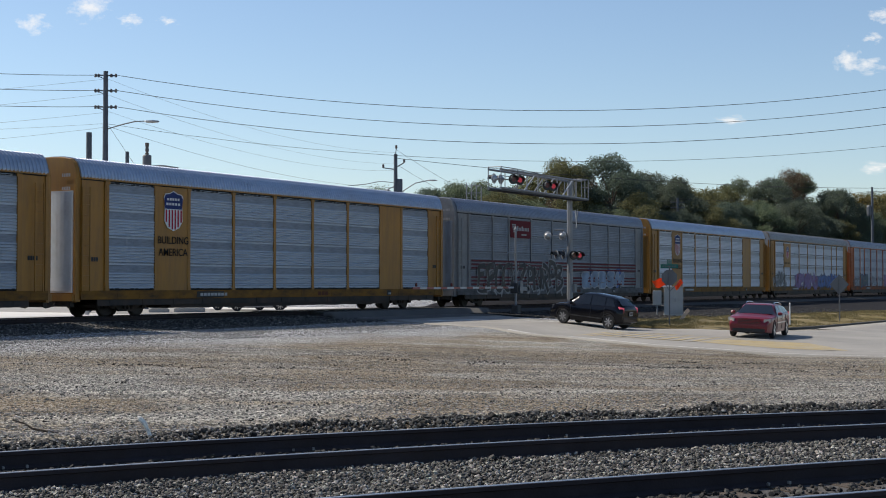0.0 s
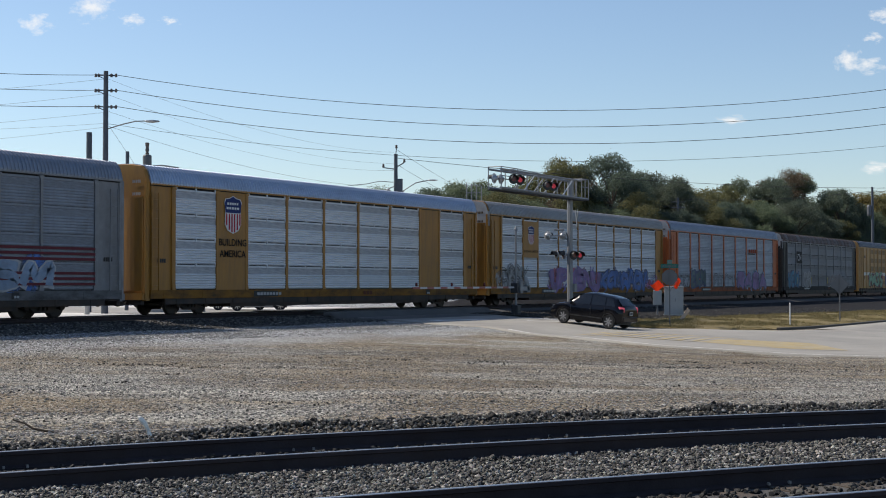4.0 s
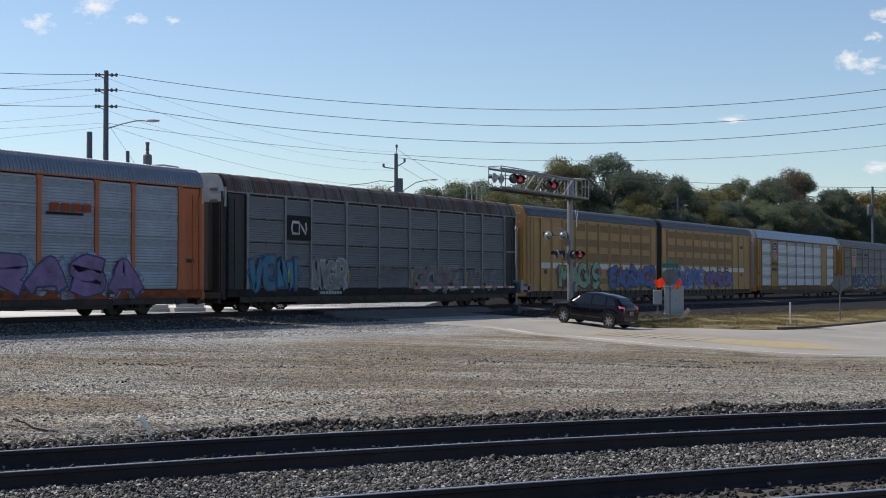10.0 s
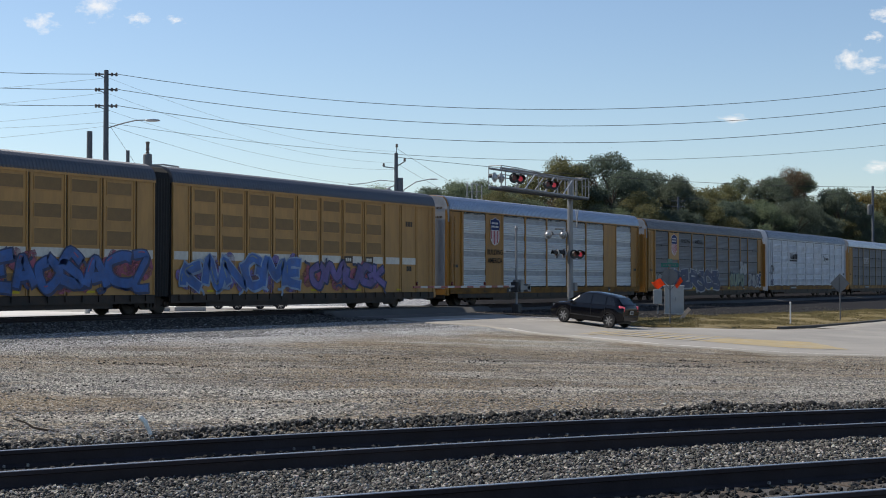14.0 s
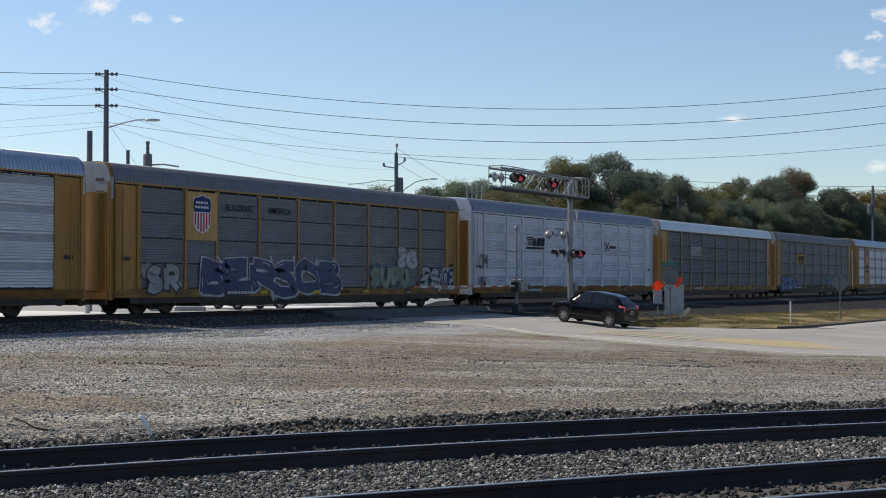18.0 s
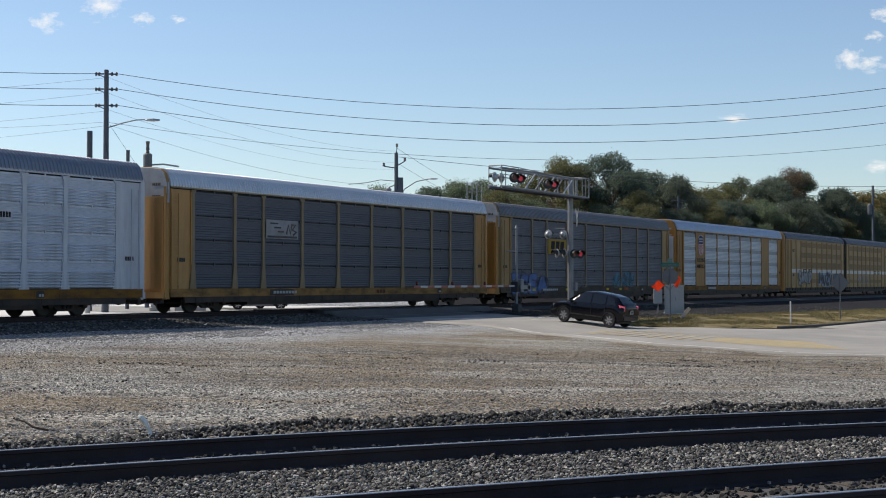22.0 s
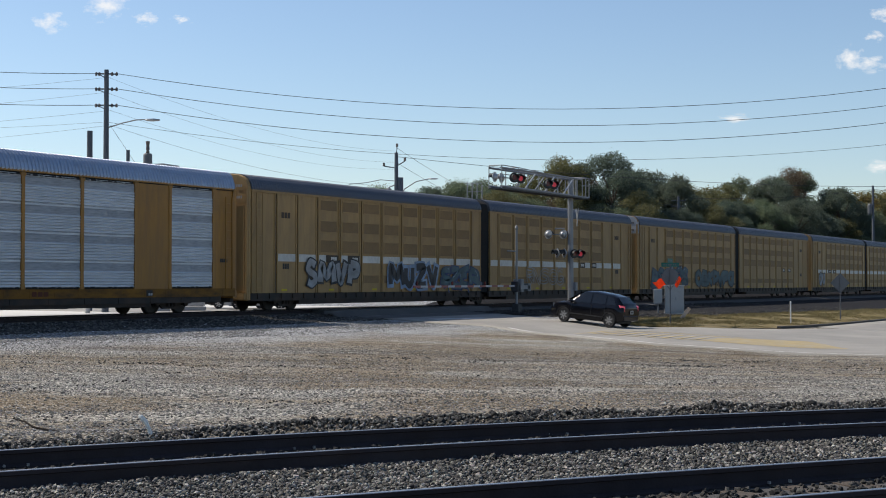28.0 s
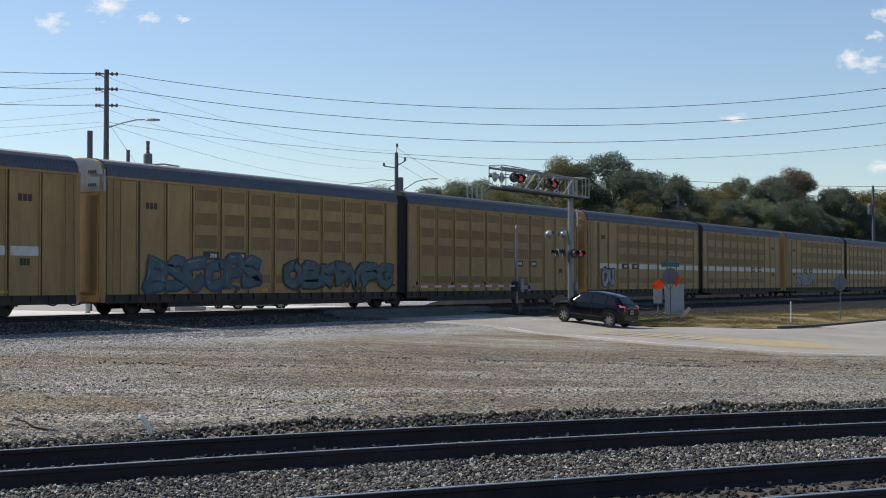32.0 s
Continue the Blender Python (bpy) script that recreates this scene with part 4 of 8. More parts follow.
for i in range(5):
    slant = 0.045 * i
    loft(bm, [[Vector((x, y, z)) for x, z in ((-1.2 + slant, 0.22 - 0.11 * i), (-0.35 - slant, 0.22 - 0.11 * i), (-0.33 - slant, 0.28 - 0.11 * i), (-1.17 + slant, 0.28 - 0.11 * i))] for y in (0.0, -0.006)], True)
loft(bm, [[Vector((x, y, z)) for x, z in ((-0.45, -0.24), (0.1, -0.24), (0.02, 0.05), (-0.12, 0.26), (-0.3, 0.12))] for y in (0.0, -0.006)], True)
for x0 in (0.2, 0.74):
    loft(bm, [[Vector((x0 + x, y, z)) for x, z in ((0.0, -0.24), (0.42, -0.24), (0.5, 0.24), (0.08, 0.24))] for y in (0.0, -0.006)], True)
tagged(part("name_mark", bm, mark_black, car, "black striped mark over a row of bars", Matrix.Translation((plate_at(LAYOUT, 3) + 0.2, -1.512, 3.74))), kind="stuff")
stencil(car, plate_at(LAYOUT, 3) + 0.2, 3.36, 2.4, 0.13, mark_black, 13)
bm = bmesh.new()
cuboid(bm, -0.65, 0.95, 0.0, 0.004, -0.24, 0.24)
board = part("name_board", bm, white_frame, car, "white name board with a black cross", Matrix.Translation((plate_at(LAYOUT, 7) - 0.1, -1.508, 3.68)))
bm = bmesh.new()
stroke(bm, [(-0.95, 0.30), (-0.25, -0.28)], 0.11, -0.004)
stroke(bm, [(-0.9, -0.26), (-0.3, 0.26)], 0.11, -0.008)
tagged(part("cross_mark", bm, mark_black, board), kind="stuff")
stencil(board, 0.35, -0.02, 1.15, 0.2, mark_black, 9, -0.004)
graffiti(car, -12.4, -11.4, 2.0, 2.9, 2, None, "black", 21, None, "thin")
graffiti(car, -12.4, -11.5, 1.1, 1.6, 2, None, "navy", 121, None, "thin")
car = couple(rack("dark grey autorack rail car with yellow ends and posts", LAYOUT, gold, dark_panel, gold_dull, gold, roof_silver, gold, post_w=0.17, cap=white_post, flare=(2.1, 2.4)))
bm = bmesh.new()
cuboid(bm, -1.2, 1.2, -0.004, 0.004, -0.42, 0.42)
sign = part("grey_sign", bm, paint((0.24, 0.25, 0.27), "sign_grey"), car, "grey name board with a dark mark", Matrix.Translation((plate_at(LAYOUT, 3) - 0.1, -1.50, 3.65)))
bm = bmesh.new()
for i in range(3):
    cuboid(bm, -0.9 + 0.28 * i, -0.3 + 0.2 * i, -0.008, -0.004, 0.22 - 0.18 * i, 0.29 - 0.18 * i)
stroke(bm, [(0.3, -0.2), (0.45, 0.2), (0.6, -0.2), (0.7, 0.22), (1.0, 0.24), (0.75, 0.0), (1.05, -0.1), (0.8, -0.24)], 0.13, -0.008)
cuboid(bm, -1.1, 1.1, -0.008, -0.004, -0.38, -0.29)
tagged(part("sign_mark", bm, paint(SPRAY["black"], "black"), sign), kind="stuff")
car = couple(rack("dark grey autorack rail car with yellow posts and blue graffiti", LAYOUT, gold_faded, umber_panel, gold_dull, umber_sill, roof_grey, yellow, post_w=0.15, cap=white_post, flare=(1.5, 2.2), number=(-6.8, 2.7)))
bm = bmesh.new()
cuboid(bm, -1.3, 1.3, -0.004, 0.004, -0.47, 0.47)
sign = part("yellow_sign", bm, sign_paint((0.36, 0.23, 0.035), "sign_yellow"), car, "worn yellow name board with black bars", Matrix.Translation((plate_at(LAYOUT, 3), -1.515, 3.50)))
bm = bmesh.new()
for i in range(3):
    loft(bm, [[Vector((-0.95 + 0.66 * i + x, y - 0.0005 * i, z)) for x, z in ((0.0, -0.16), (0.52, -0.16), (0.60, 0.34), (0.08, 0.34))] for y in (-0.004, -0.008)], True)
cuboid(bm, -0.95, 0.95, -0.008, -0.004, -0.40, -0.27)
tagged(part("sign_mark", bm, mark_black, sign), kind="stuff")
for a in (-9.1, -4.4, 2.0, 4.2):
    stencil(car, a, 0.84, 0.5, 0.13, sign_paint((0.55, 0.42, 0.03), "strip_yellow"), 1, -1.53)
stencil(car, 5.2, 0.86, 0.7, 0.16, sign_paint((0.45, 0.12, 0.03), "strip_orange"), 3, -1.53)
graffiti(car, -11.8, -7.0, 0.62, 1.8, 4, "blue", "navy", 22, "navy", "bubble", "sky")
graffiti(car, 3.4, 7.1, 0.95, 1.8, 3, "cyan", "teal", 23, "cyan", "thin")
graffiti(car, -3.6, -1.0, 0.95, 1.9, 3, None, "grime", 123, None, "thin")
car = plates_car("yellow autorack rail car with bright silver panels and a blue shield", silver_bright, roof=roof_steel, door=white_panel)
car = couple(articulated("golden-yellow articulated autorack with a white band and black graffiti"), half=True)
graffiti(car, -17.5, -13.0, 1.0, 2.4, 4, "pale", "black", 24, None, "bubble")
graffiti(car, -10.4, -5.4, 0.95, 2.3, 4, "black", "sky", 25, None, "block")
graffiti(car, -5.2, -0.9, 0.95, 2.2, 4, "teal", "navy", 26, None, "wild", "sky")
graffiti(car, 5.0, 10.2, 1.1, 2.2, 5, None, "pale", 27, None, "thin")
car = couple(articulated("golden-yellow articulated autorack with faded teal graffiti", False, cap=white_post), half=True)
graffiti(car, -19.5, -12.0, 0.85, 2.4, 6, "teal", "navy", 28, None, "wild", "sky")
graffiti(car, -10.2, -1.2, 0.9, 2.3, 7, "teal", "black", 29)
car = couple(articulated("golden-yellow articulated autorack with a white band"), half=True)
graffiti(car, -19.3, -17.2, 0.95, 2.4, 2, "pale", "black", 30, None, "bubble")
car = couple(articulated("golden-yellow articulated autorack with a pale band and graffiti"), half=True)
graffiti(car, -18.4, -12.0, 0.95, 2.2, 5, "pale", "teal", 31)
couple(rack("yellow autorack rail car at the end of the train", LP, yellow, white_panel, yellow, yellow, roof_steel, yellow, post_w=0.09))

# ---- ground ----
def ground_z(x, y):
    """The lot falls gently from the main track towards the side street."""
    z = -0.35 - max(0.0, min(1.0, (36 - y) / 22)) * (0.12 + 0.78 * smoothstep(12, 55, x))
    if 50 < x < 72 and 18 < y < 36:     # the street steepens towards the crossing
        z += (0.07 * math.exp(-((y - 28.6) / 1.5) ** 2) - 0.09 * math.exp(-((y - 25.4) / 1.5) ** 2)) * smoothstep(50, 54, x) * (1 - smoothstep(66, 72, x))
    return z


def near_rail(x, kind):
    """The two nearer tracks bend away; y of their far rail."""
    def q(a, b, c, lo, hi):
        xx = min(max(x, lo), hi)
        y, k = a * xx * xx + b * xx + c, 2 * a * xx + b
        return y + k * (x - xx)
    return q(-0.0170, -0.2334, 13.890, 7.5, 21.0) if kind == 1 else q(-0.0100, -0.4600, 10.62, 5.0, 18.0)


def node_ground():
    m = bpy.data.materials.new("gravel_lot")
    m.use_nodes = True
    n, l = m.node_tree.nodes, m.node_tree.links
    b = n["Principled BSDF"]
    tc = n.new("ShaderNodeTexCoord")

    def noise_node(scale, detail=6, stretch=(1, 1, 1), rough=0.6):
        mp = n.new("ShaderNodeMapping")
        mp.inputs["Scale"].default_value = stretch
        mp.inputs["Rotation"].default_value = (0, 0, radians(35))
        l.new(tc.outputs["Object"], mp.inputs["Vector"])
        t = n.new("ShaderNodeTexNoise")
        t.inputs["Scale"].default_value, t.inputs["Detail"].default_value, t.inputs["Roughness"].default_value = scale, detail, rough
        l.new(mp.outputs["Vector"], t.inputs["Vector"])
        return t.outputs["Fac"]

    def ramp(fac, lo, hi, a=0.0, c=1.0):
        r = n.new("ShaderNodeMapRange")
        for k, v in (("From Min", lo), ("From Max", hi), ("To Min", a), ("To Max", c)):
            r.inputs[k].default_value = v
        l.new(fac, r.inputs["Value"])
        return r.outputs["Result"]

    def mix(fac, a, c, kind="MIX"):
        x = n.new("ShaderNodeMix")
        x.data_type, x.blend_type = "RGBA", kind
        for k, v in (("Factor", fac), ("A", a), ("B", c)):
            if isinstance(v, (tuple, float)):
                x.inputs[k].default_value = v if isinstance(v, float) else (*v, 1)
            else:
                l.new(v, x.inputs[k])
        return x.outputs["Result"]

    pebbles = n.new("ShaderNodeTexVoronoi")
    pebbles.inputs["Scale"].default_value = 26
    l.new(tc.outputs["Object"], pebbles.inputs["Vector"])
    chips = n.new("ShaderNodeTexVoronoi")
    chips.inputs["Scale"].default_value = 46
    l.new(tc.outputs["Object"], chips.inputs["Vector"])
    grey = mix(ramp(noise_node(7, 7, (1, 1, 1), 0.75), 0.3, 0.7), (0.185, 0.176, 0.155), (0.42, 0.402, 0.362))
    brown = mix(ramp(noise_node(6, 7, (1, 1, 1), 0.75), 0.3, 0.7), (0.15, 0.118, 0.080), (0.30, 0.243, 0.172))
    earthy = ramp(noise_node(0.13, 8, (1, 1, 1), 0.66), 0.46, 0.55)
    col = mix(earthy, grey, brown)
    col = mix(ramp(noise_node(0.5, 9, (1, 1, 1), 0.74), 0.53, 0.66, 0.0, 0.75), col, (0.070, 0.055, 0.040))
    col = mix(ramp(noise_node(0.24, 9, (1, 1, 1), 0.74), 0.56, 0.64, 0.0, 0.75), col, (0.068, 0.052, 0.036))
    col = mix(ramp(noise_node(0.3, 8, (1, 1, 1), 0.7), 0.57, 0.70, 0.0, 0.35), col, (0.25, 0.20, 0.13))

    def streak(scale, along, detail=7, rough=0.66, turn=-57):
        """Noise drawn out along the way that wheels have taken over the lot."""
        mp = n.new("ShaderNodeMapping")
        mp.vector_type = "TEXTURE"
        mp.inputs["Rotation"].default_value = (0, 0, radians(turn))
        mp.inputs["Scale"].default_value = (along, 1, 1)
        l.new(tc.outputs["Object"], mp.inputs["Vector"])
        t = n.new("ShaderNodeTexNoise")
        t.inputs["Scale"].default_value, t.inputs["Detail"].default_value, t.inputs["Roughness"].default_value = scale, detail, rough
        l.new(mp.outputs["Vector"], t.inputs["Vector"])
        return t.outputs["Fac"]
    col = mix(ramp(streak(0.22, 6), 0.47, 0.60, 0.0, 0.8), col, (0.23, 0.185, 0.125))
    col = mix(ramp(streak(0.55, 9, 8, 0.72), 0.54, 0.66, 0.0, 0.85), col, (0.075, 0.054, 0.036))
    col = mix(ramp(streak(1.3, 12, 8, 0.75, -60), 0.57, 0.64, 0.0, 0.75), col, (0.060, 0.046, 0.034))
    col = mix(ramp(streak(0.40, 8, 8, 0.7, -50), 0.56, 0.68, 0.0, 0.7), col, (0.52, 0.49, 0.43))
    place = n.new("ShaderNodeSeparateXYZ")
    l.new(tc.outputs["Object"], place.inputs[0])
    wob = n.new("ShaderNodeMath")
    wob.operation = "MULTIPLY_ADD"
    wob.inputs[1].default_value = 9.0
    l.new(noise_node(0.35, 7, (0.6, 1.3, 1), 0.7), wob.inputs[0])
    l.new(place.outputs["Y"], wob.inputs[2])
    fresh = mix(ramp(noise_node(7, 7, (1, 1, 1), 0.75), 0.3, 0.7), (0.23, 0.24, 0.262), (0.50, 0.515, 0.545))
    col = mix(ramp(wob.outputs[0], 30.0, 34.0, 0.0, 0.85), col, fresh)
    sep = n.new("ShaderNodeSeparateColor")
    l.new(pebbles.outputs["Color"], sep.inputs["Color"])
    col = mix(1.0, col, mix(earthy, ramp(sep.outputs["Red"], 0.0, 1.0, 0.18, 1.85), ramp(sep.outputs["Red"], 0.0, 1.0, 0.45, 1.45)), "MULTIPLY")
    sp2 = n.new("ShaderNodeSeparateColor")
    l.new(chips.outputs["Color"], sp2.inputs["Color"])
    col = mix(1.0, col, ramp(sp2.outputs["Green"], 0.0, 1.0, 0.48, 1.8), "MULTIPLY")
    col = mix(ramp(sep.outputs["Blue"], 0.87, 0.95, 0.0, 0.8), col, (0.56, 0.54, 0.50))
    l.new(col, b.inputs["Base Color"])
    b.inputs["Roughness"].default_value = 0.9
    bp = n.new("ShaderNodeBump")
    bp.inputs["Strength"].default_value, bp.inputs["Distance"].default_value = 1.0, 0.11
    l.new(ramp(pebbles.outputs["Distance"], 0.0, 0.6, 1.0, 0.0), bp.inputs["Height"])
    b2 = n.new("ShaderNodeBump")
    b2.inputs["Strength"].default_value, b2.inputs["Distance"].default_value = 0.8, 0.06
    l.new(noise_node(2.2, 8), b2.inputs["Height"])
    l.new(bp.outputs["Normal"], b2.inputs["Normal"])
    b3 = n.new("ShaderNodeBump")
    b3.inputs["Strength"].default_value, b3.inputs["Distance"].default_value = 0.9, 0.16
    l.new(streak(1.5, 4, 9, 0.72), b3.inputs["Height"])
    l.new(b2.outputs["Normal"], b3.inputs["Normal"])
    l.new(b3.outputs["Normal"], b.inputs["Normal"])
    b.inputs["Specular IOR Level"].default_value = 0.2
    return m


gravel_lot = node_ground()


def grid_lines(lo, hi, near_lo, near_hi, step):
    a = [near_lo + i * step for i in range(int((near_hi - near_lo) / step) + 1)]
    g = step
    while a[-1] < hi:
        g *= 1.45
        a.append(a[-1] + g)
    g = step
    while a[0] > lo:
        g *= 1.45
        a.insert(0, a[0] - g)
    return a


gx, gy = grid_lines(-2200, 2600, -4, 96, 0.5), grid_lines(-2200, 2600, 0, 48, 0.4)


def lot_z(x, y):
    z = ground_z(x, y)
    z += 0.03 * noise.noise((x * 0.25, y * 0.45, 0)) + 0.012 * noise.noise((x * 1.1, y * 1.4, 3))
    # a small trodden heap along the far edge of the nearer track's stones
    d = y - near_rail(x, 1)
    if 0 < x < 30:
        z += 0.05 * math.exp(-((d - 2.6) / 0.5) ** 2)
        if d < 1.5:
            z = min(z, -0.62) if d > -9 else z
    return z


nx, ny = len(gx), len(gy)
verts = [(x, y, lot_z(x, y) if abs(x) < 130 and -5 < y < 60 else ground_z(x, y)) for y in gy for x in gx]
faces = [(j * nx + i, j * nx + i + 1, (j + 1) * nx + i + 1, (j + 1) * nx + i) for j in range(ny - 1) for i in range(nx - 1)]
me = bpy.data.meshes.new("ground")
me.from_pydata(verts, [], faces)
me.materials.append(gravel_lot)
for p in me.polygons:
    p.use_smooth = True
tagged(new("ground", me), "grey-brown gravel and dirt lot beside the tracks", "ground", kind="structure")

# ---- roads ----
asphalt = material("worn_pale_road", (0.27, 0.255, 0.23), 0.85, var=0.14, scale=0.6, bump=0.12, bscale=60, dirt=(0.17, 0.163, 0.155), amount=0.6, dscale=0.25)
concrete = material("sunlit_concrete", (0.62, 0.60, 0.56), 0.85, var=0.08, scale=0.4, bump=0.08, dirt=(0.35, 0.33, 0.3), amount=0.4, dscale=0.15)
line_yellow = material("yellow_road_paint", (0.38, 0.29, 0.13), 0.7, var=0.2, scale=2.0, dirt=(0.29, 0.265, 0.22), amount=0.95, dscale=0.9)
line_white = material("white_road_paint", (0.72, 0.71, 0.68), 0.7, var=0.15, scale=2.0, dirt=(0.30, 0.285, 0.26), amount=1.0, dscale=0.8)


def spread(points, y):
    for (a, b), (c, d) in zip(points, points[1:]):
        if a <= y <= c:
            return b + (d - b) * (y - a) / (c - a)
    return points[0][1] if y < points[0][0] else points[-1][1]


STREET_LEFT = ((-40, 44.0), (8, 48.0), (14, 47.8), (19, 48.3), (24, 50.4), (29, 53.2), (33, 54.3), (38, 55.5), (80, 60.0))
STREET_RIGHT = ((-40, 58.0), (6, 62.0), (9, 66.0), (11, 72.0), (18.5, 72.0), (20.0, 67.0), (22, 64.4), (26, 63.2), (31, 64.0), (36, 66.5), (42, 69.5), (80, 74.0))


def strip(name, rows, cols, edge, lift, mat, label, category, kind="structure", parent=None):
    """A sheet laid over the ground between two edges, with a skirt for its thickness."""
    bm = bmesh.new()
    secs = []
    for r in rows:
        a, b = edge(r)
        pts = []
        for i in range(cols + 1):
            x, y = a[0] + (b[0] - a[0]) * i / cols, a[1] + (b[1] - a[1]) * i / cols
            z = max(ground_z(x, y) + lift, -0.03 + lift - 0.035 if abs(y - TRACK_Y) < 3.0 and x < 90 and name != "side_street" else -9)
            pts.append(Vector((x, y, z)))
        pts = [pts[0] + Vector((0, 0, -0.15))] + pts + [pts[-1] + Vector((0, 0, -0.15))]
        secs.append(pts)
    loft(bm, secs)
    ob = part(name, bm, mat, parent)
    if not parent:
        tagged(ob, label, category, kind=kind)
    for p in ob.data.polygons:
        p.use_smooth = True
    return ob


rows_y = [-40 + 1.0 * i for i in range(76)] + [36 + 0.5 * i for i in range(1, 14)] + [43 + 2 * i for i in range(18)]
road = strip("road", rows_y, 14, lambda y: ((spread(STREET_LEFT, y), y), (spread(STREET_RIGHT, y), y)), 0.035, asphalt, "worn pale asphalt street over the level crossing", "road")
side_street = strip("side_street", [71.5 + 2.5 * i for i in range(12)] + [105 + 20 * i for i in range(20)], 6, lambda x: ((x, 10.5), (x, 19.6)), 0.031, asphalt, "worn pale side street that joins at the crossing", "road")
far_street = strip("far_street", [-400 + 20 * i for i in range(25)], 3, lambda x: ((x, 47.0), (x, 70.0)), 0.03, concrete, "bright sunlit pavement beyond the train", "road")
for a, b, w0, w1, mat, nm in (((57.9, 24.8), (56.9, 18.6), 0.10, 0.10, line_yellow, "yellow_marking"), ((52.9, 22.8), (53.1, 18.8), 0.10, 0.10, line_yellow, "yellow_marking"),
                              ((53.0, 27.5), (48.9, 19.0), 0.08, 0.08, line_white, "edge_line"), ((48.9, 19.0), (48.6, 8.0), 0.08, 0.08, line_white, "edge_line"),
                              ((55.2, 12.4), (51.5, 4.0), 0.13, 0.13, line_white, "lane_line"), ((56.4, 33.2), (60.5, 32.6), 0.3, 0.3, line_white, "stop_line"),
                              ((61.8, 31.0), (60.4, 25.0), 0.12, 0.12, line_white, "edge_line")):
    d = Vector((b[0] - a[0], b[1] - a[1])).normalized()
    nrm = Vector((d.y, -d.x))
    bm = bmesh.new()
    secs = []
    for i in range(13):
        t = i / 12
        c = Vector((a[0] + (b[0] - a[0]) * t, a[1] + (b[1] - a[1]) * t))
        w = w0 + (w1 - w0) * t
        secs.append([Vector((*(c + nrm * w * s), ground_z(*(c + nrm * w * s)) + 0.041)) for s in (-1, 1)])
    loft(bm, secs)
    part(nm, bm, mat, road)

# dark strip on the street: part of the train's shadow, put into its colour
shade_asphalt = material("dark_patched_asphalt", (0.085, 0.083, 0.082), 1.0, var=0.2, scale=0.8, bump=0.12, bscale=60, dirt=(0.13, 0.125, 0.118), amount=0.6, dscale=0.5)
strip("crossing_apron", [34.7 + 0.26 * i for i in range(10)], 12, lambda y: ((53.3 + 0.25 * math.sin(y * 4), y), (68.5, y)), 0.044, shade_asphalt, "asphalt strip beside the rails, coloured dark for the train's shade", "road")
# a worn yellow gore: a solid wedge, and hatching before it
bm = bmesh.new()
loft(bm, [[Vector((c + w * q, y, ground_z(c + w * q, y) + 0.042)) for q in (-1, -0.5, 0, 0.5, 1)] for y, c, w in ((19.2, 54.6, 1.5), (18.3, 54.6, 1.8), (17.2, 54.7, 2.2), (16.0, 54.7, 2.5), (15.0, 54.2, 1.8), (14.2, 53.7, 0.9), (13.4, 53.2, 0.15))])
part("yellow_marking", bm, line_yellow, road)
for i in range(9):
    y = 24.6 - 0.62 * i
    bm = bmesh.new()
    loft(bm, [[Vector((x, y + 0.25 * (x - 55) / 2.5 + d, ground_z(x, y) + 0.042)) for x in (53.0, 54.2, 55.4, 56.6, 57.6)] for d in (-0.12, 0.12)])
    part("yellow_marking", bm, line_yellow, road)

# ---- main track ----
ballast_grey = material("ballast_stone", (0.050, 0.049, 0.050), 0.9, var=0.4, scale=9.0, bump=0.25, bscale=30, dirt=(0.10, 0.09, 0.08), amount=0.7, dscale=3)
rail_steel = material("rail_steel", (0.040, 0.034, 0.038), 0.85, 0.0, var=0.25, scale=3, bump=0.1, dirt=(0.05, 0.032, 0.022), amount=0.35, spec=0.15)
rail_top = material("polished_rail_head", (0.50, 0.48, 0.46), 0.38, 1.0, var=0.05, bump=0.0)
tie_wood = material("creosoted_tie", (0.06, 0.045, 0.035), 0.9, var=0.3, scale=4, bump=0.2, stretch=(1, 6, 6), dirt=(0.14, 0.12, 0.1), amount=0.5)

bm = bmesh.new()
secs = []
for x in [-300 + 10 * i for i in range(150)]:
    secs.append([Vector((x, TRACK_Y + y, z)) for y, z in ((-4.6, -0.42), (-3.4, -0.38), (-2.2, -0.19), (-1.3, -0.17), (1.3, -0.17), (2.2, -0.19), (3.4, -0.40), (4.6, -0.42))])
loft(bm, secs)
main_track = tagged(part("main_track", bm, ballast_grey), "grey stone ballast bed of the main track", "railway track", kind="structure")


RAIL_PROFILE = ((-0.075, -0.172), (-0.075, -0.155), (-0.012, -0.13), (-0.012, -0.045), (-0.037, -0.035), (-0.037, -0.002))


def rail_section(p, side, top):
    pts = list(RAIL_PROFILE) + [(-a, b) for a, b in RAIL_PROFILE[::-1]]
    return [Vector((p[0] + side[0] * a, p[1] + side[1] * a, top + b)) for a, b in pts]


def rail(points, top, parent):
    bm, bt = bmesh.new(), bmesh.new()
    secs, heads = [], []
    for i, p in enumerate(points):
        a, b = points[max(i - 1, 0)], points[min(i + 1, len(points) - 1)]
        d = Vector((b[0] - a[0], b[1] - a[1])).normalized()
        side = (-d.y, d.x)
        secs.append(rail_section(p, side, top))
        heads.append([Vector((p[0] + side[0] * a, p[1] + side[1] * a, top + z)) for a, z in ((-0.026, -0.003), (-0.022, 0.002), (0.022, 0.002), (0.026, -0.003))])
    loft(bm, secs, True)
    loft(bt, heads)
    r = part("rail", bm, rail_steel, parent)
    part("rail_head", bt, rail_top, r)
    return r


